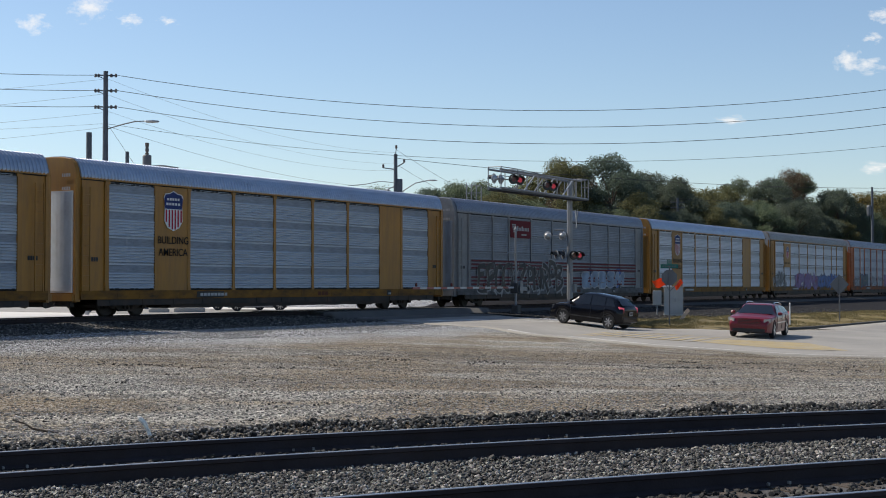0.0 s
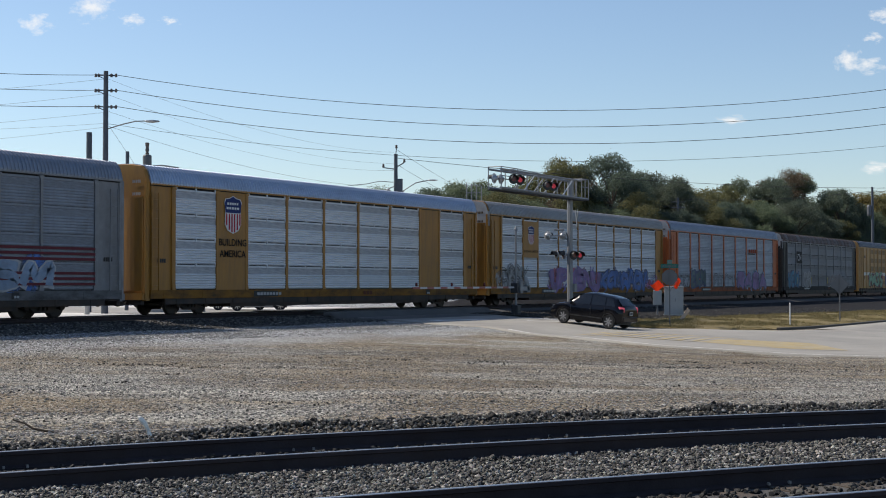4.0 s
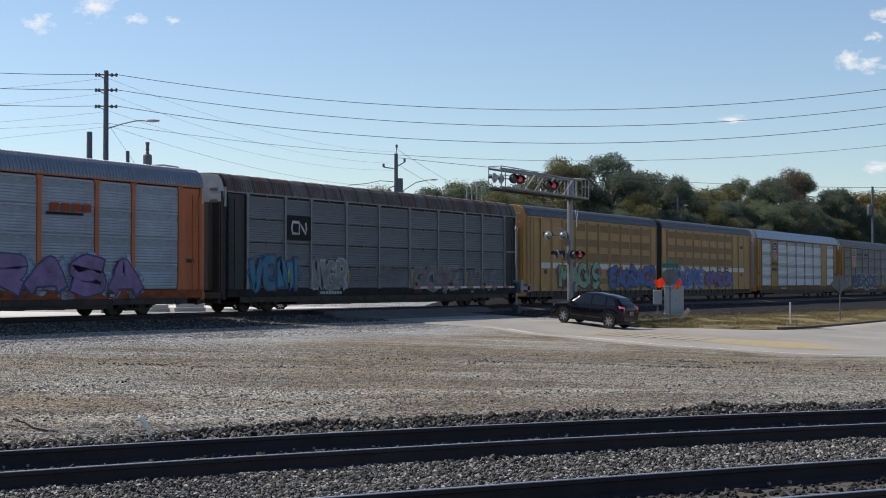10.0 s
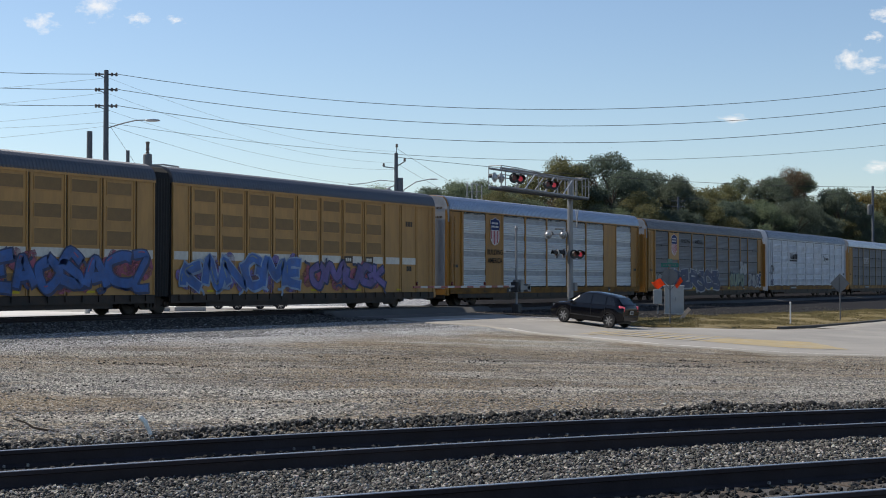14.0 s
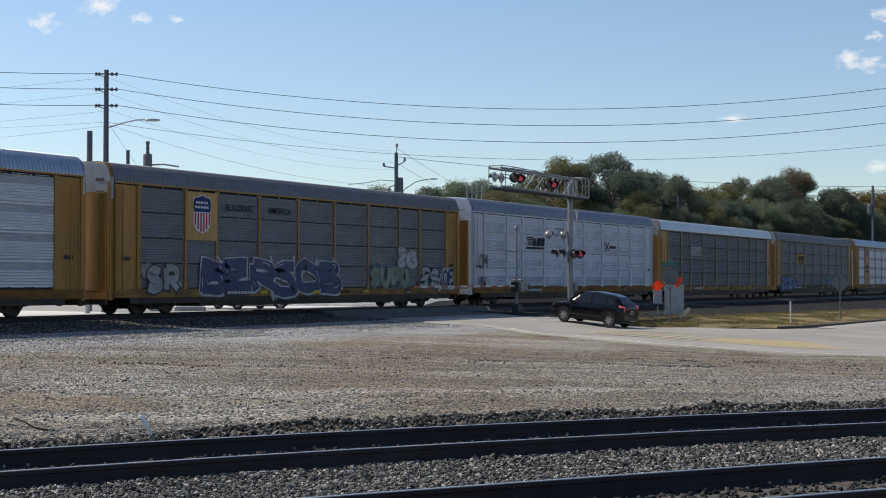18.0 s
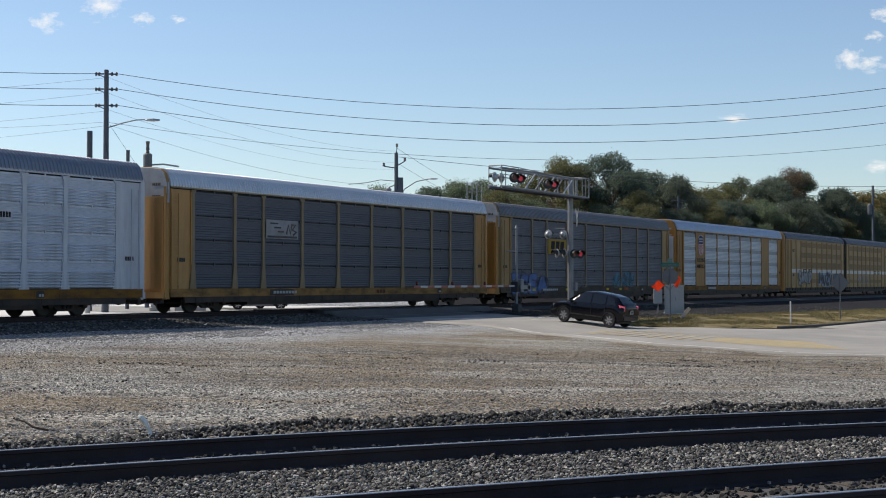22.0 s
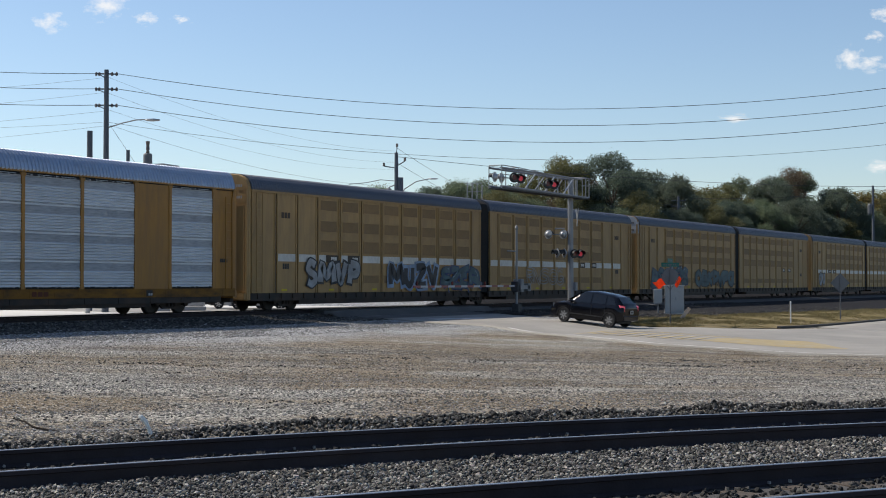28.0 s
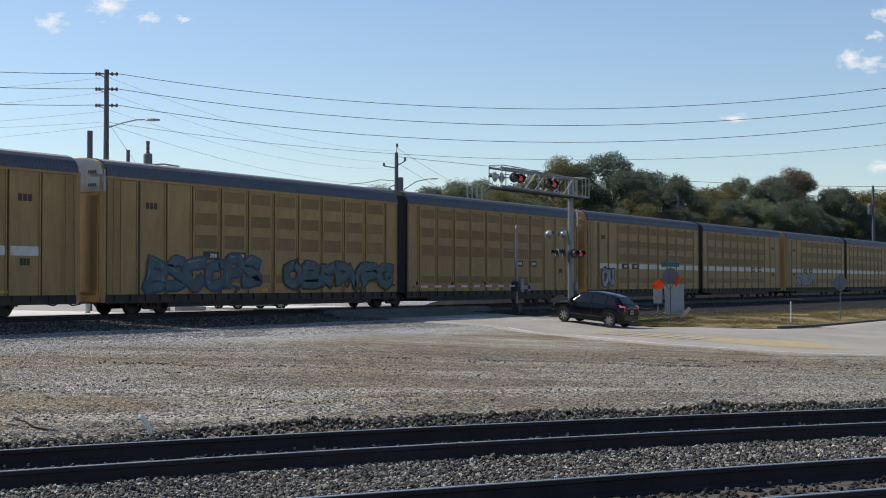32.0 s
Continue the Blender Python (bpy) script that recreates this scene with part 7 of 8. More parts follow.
    soften(bm, 0.02)
    part("rear_bumper", bm, body_mat, root)
    bm = bmesh.new()
    cuboid(bm, L0 - 0.045, L0 - 0.03, -0.16, 0.16, S["plate"] - 0.08, S["plate"] + 0.08)
    pl = part("number_plate", bm, plate_white, root)
    bm = bmesh.new()
    for i in range(5):
        cuboid(bm, L0 - 0.049, L0 - 0.045, -0.12 + i * 0.05, -0.085 + i * 0.05, S["plate"] - 0.035, S["plate"] + 0.04)
    part("plate_bars", bm, trim_black, pl)
    bm = bmesh.new()
    cuboid(bm, L0 + 0.3, L1 - 0.3, -W * 0.8, W * 0.8, 0.2, 0.45)
    part("underbody", bm, trim_black, root)
    if S.get("rails"):
        for s in (-1, 1):
            bm = bmesh.new()
            x0, x1 = S["rails"]
            y = s * (S["roof_w"] - 0.06)
            sweep(bm, [(x0, y, interp(S["roof"], x0) + 0.0)] + [(x0 + (x1 - x0) * k, y, interp(S["roof"], x0 + (x1 - x0) * k) + 0.07) for k in (0.06, 0.35, 0.65, 0.94)] + [(x1, y, interp(S["roof"], x1))], 0.018, 6)
            part("roof_rail", bm, chrome, root)
    turners = []
    for ax in wheels:
        for s in (-1, 1):
            bm = bmesh.new()
            lathe(bm, [(R * 0.66, -0.09), (R * 0.93, -0.10), (R, -0.07), (R, 0.07), (R * 0.93, 0.10), (R * 0.66, 0.09)], "Y", 24)
            wpose = Matrix.Translation((ax, s * (W - 0.11), R))
            wh = part("wheel", bm, tyre_mat, root, "", wpose)
            bm = bmesh.new()
            o = s * 0.095
            lathe(bm, [(R * 0.66, o * 0.95), (R * 0.62, o * 0.9), (R * 0.60, o * 0.5), (R * 0.1, o * 0.5)], "Y", 24)
            hub = part("rim", bm, trim_black, wh)
            for k in range(S["spokes"]):
                a = 2 * math.pi * k / S["spokes"]
                bm = bmesh.new()
                T = Matrix.Rotation(a, 4, "Y")
                cuboid(bm, 0.03, R * 0.65, min(o * 0.7, o), max(o * 0.7, o), -R * S["spoke_w"], R * S["spoke_w"], T)
                part("spoke", bm, rim_mat, wh)
            turners.append((wh, wpose))
    return root, turners


HATCH = dict(rear=-1.95, front=2.05, width=1.72, wheel=0.31, ax_r=-1.25, ax_f=1.25, roof_w=0.63, mirror=0.78, handles=(-0.75, 0.1), seams=(-1.0, -0.25, 0.85), strip=0.40, strip_mat=trim_black,
             belt=((-1.95, 0.86), (-1.6, 0.95), (0.8, 0.88), (1.1, 0.91), (1.6, 0.86), (1.95, 0.72), (2.05, 0.58)), roof=((-1.95, 0.90), (-1.84, 1.06), (-1.52, 1.32), (-1.1, 1.42), (-0.3, 1.48), (0.2, 1.45), (0.55, 1.33), (1.20, 0.96), (2.05, 0.58)),
             low=((-1.95, 0.36), (-1.6, 0.25), (1.7, 0.22), (2.05, 0.3)), head=(0.58, 0.76, 0.42, 0.78), tail=(0.76, 0.98, 0.66, 0.80), screen=(1.14, 0, 0.34, 1), back=(-1.86, 0, -1.52, 1), grille=(0.52, 0.66, 0.4), grille_mat=chrome, plate=0.72, spokes=7, spoke_w=0.07,
             side_glass=((-1.55, -1.05, -1.35, -1.02), (-0.98, -0.25, -0.95, -0.25), (-0.18, 0.75, -0.18, 0.38)))
WAGON = dict(rear=-2.42, front=2.52, width=1.88, wheel=0.36, ax_r=-1.52, ax_f=1.53, roof_w=0.66, mirror=0.85, handles=(-0.95, 0.05), seams=(-1.05, -0.15, 1.0), strip=0.62, strip_mat=chrome, painted_arch=True, grille_base=maroon_paint,
             belt=((-2.42, 0.89), (-1.9, 1.0), (0.9, 0.94), (1.3, 0.93), (2.2, 0.86), (2.45, 0.77), (2.52, 0.60)), roof=((-2.42, 0.91), (-2.25, 1.06), (-1.75, 1.32), (-1.1, 1.385), (-0.2, 1.41), (0.35, 1.38), (1.25, 0.97), (2.52, 0.60)),
             low=((-2.42, 0.38), (-1.9, 0.26), (2.1, 0.22), (2.52, 0.28)), head=(0.68, 0.81, 0.62, 0.90), tail=(0.75, 1.02, 0.6, 0.88), screen=(1.22, 0, 0.45, 1), back=(-2.32, 0, -1.85, 1), grille=(0.58, 0.82, 0.48), grille_mat=trim_black, plate=0.80, spokes=5, spoke_w=0.12,
             rails=(-1.6, 0.1), side_glass=((-1.95, -1.15, -1.70, -1.1), (-1.05, -0.2, -1.02, -0.2), (-0.12, 0.85, -0.12, 0.40)))


def on_road(x, y, heading):
    """A pose on the street: it follows the slope under the axles."""
    a = radians(heading)
    d = Vector((math.cos(a), math.sin(a)))
    zf, zr = ground_z(x + d.x * 1.3, y + d.y * 1.3) + 0.045, ground_z(x - d.x * 1.3, y - d.y * 1.3) + 0.045
    s = Vector((-d.y, d.x))
    zl, zq = ground_z(x + s.x * 0.8, y + s.y * 0.8), ground_z(x - s.x * 0.8, y - s.y * 0.8)
    return Matrix.Translation((x, y, (zf + zr) / 2)) @ Matrix.Rotation(a, 4, "Z") @ Matrix.Rotation(-math.atan2(zf - zr, 2.6), 4, "Y") @ Matrix.Rotation(math.atan2(zl - zq, 1.6), 4, "X")


hatch, _ = road_car("hatchback", "black five-door hatchback waiting at the crossing with brake lamps lit", HATCH, black_car_paint)
hatch.matrix_basis = on_road(60.84, 27.08, 84.0) @ Matrix.Diagonal((0.97, 0.97, 1.05, 1))
wagon, WAGON_WHEELS = road_car("estate_car", "dark red estate car turning at the junction", WAGON, maroon_paint)
WAGON_PATH = ((0.0, 60.85, 19.15, 187.0), (0.3, 60.45, 19.05, 192.0), (0.6, 60.05, 18.95, 197.0), (0.9, 59.55, 18.65, 201.0), (1.2, 58.95, 18.25, 206.0), (1.5, 58.15, 17.6, 210.0), (1.8, 57.18, 16.82, 214.5),
              (2.1, 56.1, 15.85, 218.5), (2.4, 54.9, 14.70, 222.0), (2.7, 53.75, 13.50, 225.0), (3.0, 52.6, 12.25, 227.0), (3.5, 50.6, 10.1, 229.0), (4.2, 47.4, 6.3, 231.0), (5.2, 43.4, 1.4, 231.0), (6.4, 40.6, -2.0, 231.0), (32.0, 40.4, -2.2, 231.0))

# a car parked beyond the train; its wheels and sill show under it
silver_car_paint = material("silver_car_paint", (0.30, 0.31, 0.33), 0.3, 0.5, var=0.04, bump=0, coat=0.2)
parked, _ = road_car("hatchback", "silver hatchback parked beyond the train", HATCH, silver_car_paint)
parked.matrix_basis = Matrix.Translation((67.2, 51.5, -0.32)) @ Matrix.Rotation(radians(128), 4, "Z")
parked, _ = road_car("hatchback", "dark hatchback parked behind the silver one", HATCH, black_car_paint)
parked.matrix_basis = Matrix.Translation((68.9, 54.3, -0.32)) @ Matrix.Rotation(radians(128), 4, "Z")

# ---- trees ----
bark = material("tree_bark", (0.10, 0.08, 0.06), 0.95, var=0.25, scale=3, bump=0.3, stretch=(3, 3, 0.6))


def leaf_material(name, dark, light):
    m = bpy.data.materials.new(name)
    m.use_nodes = True
    n, l = m.node_tree.nodes, m.node_tree.links
    b = n["Principled BSDF"]
    g = n.new("ShaderNodeNewGeometry")
    info = n.new("ShaderNodeObjectInfo")
    r = n.new("ShaderNodeValToRGB")
    r.color_ramp.elements[0].color, r.color_ramp.elements[1].color = (*dark, 1), (*light, 1)
    l.new(g.outputs["Random Per Island"], r.inputs["Fac"])
    mx = n.new("ShaderNodeMix")
    mx.data_type = "RGBA"
    mx.inputs["B"].default_value = (0.11, 0.080, 0.035, 1)
    k = n.new("ShaderNodeMath")
    k.operation = "MULTIPLY"
    k.inputs[1].default_value = 0.2
    l.new(info.outputs["Random"], k.inputs[0])
    l.new(k.outputs[0], mx.inputs["Factor"])
    l.new(r.outputs["Color"], mx.inputs["A"])
    l.new(mx.outputs["Result"], b.inputs["Base Color"])
    b.inputs["Roughness"].default_value = 0.75
    tr = n.new("ShaderNodeBsdfTranslucent")
    l.new(mx.outputs["Result"], tr.inputs["Color"])
    ms = n.new("ShaderNodeMixShader")
    ms.inputs["Fac"].default_value = 0.48
    l.new(b.outputs[0], ms.inputs[1])
    l.new(tr.outputs[0], ms.inputs[2])
    l.new(ms.outputs[0], n["Material Output"].inputs["Surface"])
    return m


leaf_green = leaf_material("oak_leaves", (0.084, 0.114, 0.074), (0.195, 0.240, 0.138))
leaf_deep = leaf_material("deep_green_leaves", (0.070, 0.098, 0.080), (0.155, 0.198, 0.142))
leaf_olive = leaf_material("olive_leaves", (0.095, 0.102, 0.046), (0.225, 0.215, 0.096))
leaf_autumn = leaf_material("turning_leaves", (0.12, 0.10, 0.034), (0.30, 0.235, 0.08))
leaf_russet = leaf_material("russet_leaves", (0.092, 0.072, 0.052), (0.21, 0.158, 0.105))


def make_tree(seed, height, spread_r, base_h, leaf, label, gappy=0.0):
    """A tapered trunk with limbs; each limb ends in a lobe of small leaves, lumpy and open at the rim."""
    rnd = random.Random(seed)
    g = np.random.default_rng(seed)
    t = thing("tree", label, "tree", group="trees beyond the train")
    bm = bmesh.new()
    top = height * 0.62
    pts = [Vector((0, 0, -0.3)), Vector((rnd.uniform(-0.3, 0.3), rnd.uniform(-0.3, 0.3), height * 0.25)), Vector((rnd.uniform(-0.6, 0.6), rnd.uniform(-0.6, 0.6), top))]
    sweep(bm, pts, [0.38, 0.28, 0.14], 8)
    lobes = []
    for i in range(22):
        q = (i + rnd.random()) / 22
        z = base_h + (height - base_h - 1.2) * q ** 0.85
        k = math.sin(math.pi * (0.20 + 0.68 * q)) ** 0.8
        a = i * 2.4 + rnd.uniform(-0.5, 0.5)
        r = spread_r * k * rnd.uniform(0.45, 0.92)
        e = Vector((r * math.cos(a), r * math.sin(a), z))
        s = pts[1].lerp(pts[2], max(0.0, min(1.0, (z - 1.5 - height * 0.25) / (height * 0.4))))
        sweep(bm, [s, s.lerp(e, 0.5) + Vector((0, 0, 0.35)), e], [0.11, 0.07, 0.025], 5)
        lobes.append((e, rnd.uniform(0.95, 1.75) * (1 - 0.25 * q)))
    lobes.append((Vector((pts[2].x, pts[2].y, height - 1.1)), 1.15))
    part("trunk", bm, bark, t)
    quads = []
    for c, r in lobes:
        n = int(1550 * r * r * (1 - gappy))
        d = g.standard_normal((n, 3))
        d /= np.linalg.norm(d, axis=1, keepdims=True)
        f = g.uniform(0, 6.28, 4)
        lump = 1 + 0.22 * np.sin(4 * np.arctan2(d[:, 1], d[:, 0]) + f[0]) * np.sin(5 * d[:, 2] + f[1]) + 0.13 * np.sin(9 * d[:, 0] + f[2]) * np.sin(8 * d[:, 1] + f[3])
        p = np.array(c) + d * (r * lump * (g.random(n) ** 0.28) * (1 + 0.12 * g.standard_normal(n)))[:, None] * np.array([1.15, 1.15, 0.82])
        u = g.standard_normal((n, 3))
        u /= np.linalg.norm(u, axis=1, keepdims=True)
        v = np.cross(u, g.standard_normal((n, 3)))
        v /= np.linalg.norm(v, axis=1, keepdims=True)
        w = np.cross(u, v)
        sz = g.uniform(0.045, 0.10, (n, 1))
        quads.append(np.stack([p - v * sz, p - w * sz * 0.7 + u * sz * 0.25, p + v * sz, p + w * sz * 0.7 + u * sz * 0.25], 1))
    vs = np.concatenate(quads).reshape(-1, 3)
    k = np.arange(len(vs) // 4)[:, None] * 4
    fs = np.concatenate([k + np.array([[0, 1, 2]]), k + np.array([[0, 2, 3]])], 1).reshape(-1, 3)
    me = bpy.data.meshes.new("crown")
    me.from_pydata(vs.tolist(), [], fs.tolist())
    me.materials.append(leaf)
    part("crown", me, leaf, t)
    return t


HEIGHTS = (15.0, 14.0, 13.0, 15.5, 11.5, 12.0, 14.5, 13.0)
KINDS = [make_tree(1, 15.0, 5.0, 3.0, leaf_green, "broad dark green oak with an uneven crown"), make_tree(2, 14.0, 4.6, 2.5, leaf_deep, "dense dark green broadleaf tree"), make_tree(3, 13.0, 4.4, 2.0, leaf_olive, "olive green tree turning at the tips"),
         make_tree(4, 15.5, 4.4, 4.0, leaf_russet, "tall russet brown tree with a gappy crown", 0.35), make_tree(5, 11.5, 4.2, 1.5, leaf_autumn, "small yellowing autumn broadleaf tree"), make_tree(6, 12.0, 4.8, 1.0, leaf_green, "low spreading dark green tree"),
         make_tree(7, 14.5, 4.8, 2.5, leaf_deep, "tall deep green tree with a rounded crown"), make_tree(8, 13.0, 4.6, 1.5, leaf_olive, "broad olive green tree with a ragged crown", 0.2)]
rnd = random.Random(5)
# (distance along the view, sideways, top height, kind)
SKYLINE = ((180, -1.5, 13.3, 1), (178, 1.6, 14.0, 5), (185, 4.6, 14.6, 0), (186, 8.0, 13.5, 6), (190, 11.5, 15.0, 5), (176, 14.3, 16.8, 2), (184, 17.2, 16.6, 3), (178, 20.4, 17.5, 1), (182, 24.0, 15.8, 6), (190, 27.2, 16.2, 1), (186, 30.2, 15.3, 6),
           (196, 33.6, 14.9, 2), (200, 37.0, 14.6, 7), (206, 41.2, 15.4, 2), (212, 45.0, 17.0, 0), (208, 48.0, 16.8, 6), (214, 52.0, 18.6, 3), (216, 55.0, 18.2, 0), (212, 59.2, 15.4, 1), (224, 62.4, 15.9, 6), (228, 66.4, 15.8, 4), (232, 70.6, 16.2, 2), (236, 75.0, 16.6, 4), (150, -7.0, 11.4, 5))
fx, fy = math.cos(radians(YAW)), math.sin(radians(YAW))
first = set()


def plant(d, lat, top, k):
    x, y = d * fx + lat * fy, d * fy - lat * fx
    src = KINDS[k]
    h = HEIGHTS[k]
    s = (top + 0.35 - FAR_Z) / h
    m = Matrix.Translation((x, y, FAR_Z)) @ Matrix.Rotation(rnd.uniform(0, 6.28), 4, "Z")
    if k in first:
        ob = copy_thing(src, m)
    else:
        ob, _ = src, first.add(k)
        ob.matrix_basis = m
    ob.scale = (s * rnd.uniform(0.9, 1.1), s * rnd.uniform(0.9, 1.1), s)


for d, lat, top, k in SKYLINE:
    plant(d, lat, top, k)
for i in range(30):
    lat = 1 + i * 2.6
    d = 178 + max(0, lat - 22) * 1.0 + rnd.uniform(-5, 3)
    plant(d - 6, lat + rnd.uniform(-0.8, 0.8), rnd.uniform(9.5, 12.6), rnd.choice((1, 2, 5, 6, 0, 7, 5, 4 if lat > 50 else 6)))

# ---- loose stones ----
stone_mat = bpy.data.materials.new("crushed_stone")
stone_mat.use_nodes = True
n, l = stone_mat.node_tree.nodes, stone_mat.node_tree.links
g = n.new("ShaderNodeNewGeometry")
r = n.new("ShaderNodeValToRGB")
r.color_ramp.elements[0].color, r.color_ramp.elements[1].color = (0.026, 0.025, 0.024, 1), (0.56, 0.53, 0.48, 1)
for p, c in ((0.3, (0.060, 0.057, 0.052)), (0.6, (0.126, 0.117, 0.102)), (0.85, (0.26, 0.244, 0.216))):
    e = r.color_ramp.elements.new(p)
    e.color = (*c, 1)
l.new(g.outputs["Random Per Island"], r.inputs["Fac"])
tc = n.new("ShaderNodeTexCoord")
t = n.new("ShaderNodeTexNoise")
t.inputs["Scale"].default_value = 60
l.new(tc.outputs["Object"], t.inputs["Vector"])
mx = n.new("ShaderNodeMix")
mx.data_type, mx.blend_type = "RGBA", "MULTIPLY"
mx.inputs["Factor"].default_value = 0.5
l.new(r.outputs["Color"], mx.inputs["A"])
l.new(t.outputs["Color"], mx.inputs["B"])
l.new(mx.outputs["Result"], n["Principled BSDF"].inputs["Base Color"])
n["Principled BSDF"].inputs["Roughness"].default_value = 0.85
dark_stone = stone_mat.copy()
dark_stone.name = "dark_cinder"
for e in dark_stone.node_tree.nodes["Color Ramp"].color_ramp.elements:
    e.color = tuple(c * 0.15 for c in e.color[:3]) + (1,)

pale_stone = stone_mat.copy()
pale_stone.name = "pale_gravel"
for e in pale_stone.node_tree.nodes["Color Ramp"].color_ramp.elements:
    e.color = tuple(min(0.72, c * 1.0 + 0.14) for c in e.color[:3]) + (1,)

ico = bmesh.new()
bmesh.ops.create_icosphere(ico, subdivisions=1, radius=1.0)
ROUND_V = np.array([v.co[:] for v in ico.verts])
ROUND_F = np.array([[v.index for v in f.verts] for f in ico.faces])
ico.free()


OCT_V = np.array([(1, 0, 0), (-1, 0, 0), (0, 1, 0), (0, -1, 0), (0, 0, 1), (0, 0, -1)], float)
OCT_F = np.array([(0, 2, 4), (2, 1, 4), (1, 3, 4), (3, 0, 4), (2, 0, 5), (1, 2, 5), (3, 1, 5), (0, 3, 5)])


def stones(name, label, spots, mat, seed, flat=0.8, coarse=False):
    """spots: rows of x, y, z, radius."""
    ICO_V, ICO_F = (OCT_V, OCT_F) if coarse else (ROUND_V, ROUND_F)
    g = np.random.default_rng(seed)
    sp = np.array(spots)
    k = len(sp)
    base = ICO_V[None] * (1 + 0.28 * g.standard_normal((k, len(ICO_V), 1)).clip(-1.2, 1.2))
    base = base * g.uniform(0.6, 1.25, (k, 1, 3))
    q = g.standard_normal((k, 4))
    q /= np.linalg.norm(q, axis=1, keepdims=True)
    w, x, y, z = q.T
    R = np.stack([1 - 2 * (y * y + z * z), 2 * (x * y - z * w), 2 * (x * z + y * w), 2 * (x * y + z * w), 1 - 2 * (x * x + z * z), 2 * (y * z - x * w), 2 * (x * z - y * w), 2 * (y * z + x * w), 1 - 2 * (x * x + y * y)], 1).reshape(k, 3, 3)
    v = np.einsum("kij,kvj->kvi", R, base) * sp[:, None, 3:4]
    v[:, :, 2] *= flat
    v += sp[:, None, :3]
    f = (ICO_F[None] + (np.arange(k) * len(ICO_V))[:, None, None]).reshape(-1, 3)
    me = bpy.data.meshes.new(name)
    me.from_pydata(v.reshape(-1, 3).tolist(), [], f.tolist())
    me.materials.append(mat)
    return tagged(new(name, me), label, "stones", kind="stuff")


rnd = random.Random(21)


def along(kind, off, x):
    k = (near_rail(x + 0.05, kind) - near_rail(x - 0.05, kind)) / 0.1
    d = math.hypot(1, k)
    return x + off * k / d, near_rail(x, kind) - off / d


spots = []
while len(spots) < 36000:
    x = rnd.uniform(6.0, 18.0)
    u = rnd.random()
    x1, y1 = along(1, 1.60, x)
    x2, y2 = along(2, -0.10, x - 1.0)
    px, py = x1 + (x2 - x1) * u, y1 + (y2 - y1) * u
    z = RAIL_Z - 0.135 - rnd.uniform(0, 0.025) - 0.015 * math.sin(math.pi * u) + 0.018 * noise.noise((px * 2, py * 2, 0))
    spots.append((px, py, z, rnd.uniform(0.010, 0.026)))
stones("ballast_stones", "loose grey and tan crushed stone between the near tracks", spots, stone_mat, 1)
spots, darks = [], []
while len(spots) < 17000:
    x = rnd.uniform(7.0, 22.0)
    off = -0.10 - 2.4 * rnd.random() ** 1.2
    px, py = along(1, off, x)
    bank = math.exp(-((-off - 1.5) / 0.7) ** 2)
    lump = 0.5 + 0.5 * noise.noise((px * 0.9, py * 0.9, 2))
    z = RAIL_Z - 0.15 - 0.06 * smoothstep(0.1, 1.0, -off) + (0.05 + 0.16 * lump) * bank * (0.4 + 0.6 * smoothstep(10.0, 13.5, px))
    s = (px, py, z, rnd.uniform(0.010, 0.027))
    dk = noise.noise((px * 1.1, py * 1.1, 7)) + 0.55 * bank
    if dk > (-0.16 if px > 12 else 0.12):
        darks.append((px, py, z, rnd.uniform(0.010, 0.026)))
        if len(darks) % 17 == 0:
            darks.append((px, py, z + 0.015, rnd.uniform(0.026, 0.055)))
    spots.append(s if rnd.random() < 0.5 else (px, py, z + 0.02, s[3] * 0.9))
stones("ballast_stones", "loose grey crushed stone along the near rail", spots, stone_mat, 2)
stones("cinder_lumps", "dark earthy lumps heaped along the near track", darks, dark_stone, 3)
spots = []
for kind in (1, 2):
    for i in range(2600):
        x = rnd.uniform(5.0, 19.0)
        px, py = along(kind, rnd.uniform(0.1, 1.42), x)
        spots.append((px, py, RAIL_Z - 0.155 + rnd.uniform(-0.02, 0.0), rnd.uniform(0.02, 0.036)))
stones("ballast_stones", "oily grey crushed stone between the rails", spots, dark_stone, 4)
lot_stone = stone_mat.copy()
lot_stone.name = "lot_gravel"
for e in lot_stone.node_tree.nodes["Color Ramp"].color_ramp.elements:
    e.color = tuple(c * 0.95 + 0.05 for c in e.color[:3]) + (1,)
pale_spots, lot_spots = [], []
while len(pale_spots) + len(lot_spots) < 52000:
    d = 13.5 + 31 * rnd.random() ** 1.25
    lat = d * rnd.uniform(-0.335, 0.335)
    px, py = d * fx + lat * fy, d * fy - lat * fx
    if py < near_rail(px, 1) + 1.6 or py > 35.5 or px > spread(STREET_LEFT, py) - 0.4:
        continue
    # gravel lies in swathes drawn out across the view
    swathe = noise.noise((d * 0.55, lat * 0.09, 4)) + 0.6 * noise.noise((d * 1.3, lat * 0.25, 8))
    if rnd.random() > 0.55 + 0.75 * swathe:
        continue
    row = (px, py, lot_z(px, py) + 0.004, rnd.uniform(0.006, 0.013) * (1 + d / 50) * (1.45 - 0.45 * smoothstep(19, 27, d)) * (1.9 if rnd.random() < 0.03 else 1.0))
    (pale_spots if rnd.random() < 0.35 + 0.5 * swathe else lot_spots).append(row)
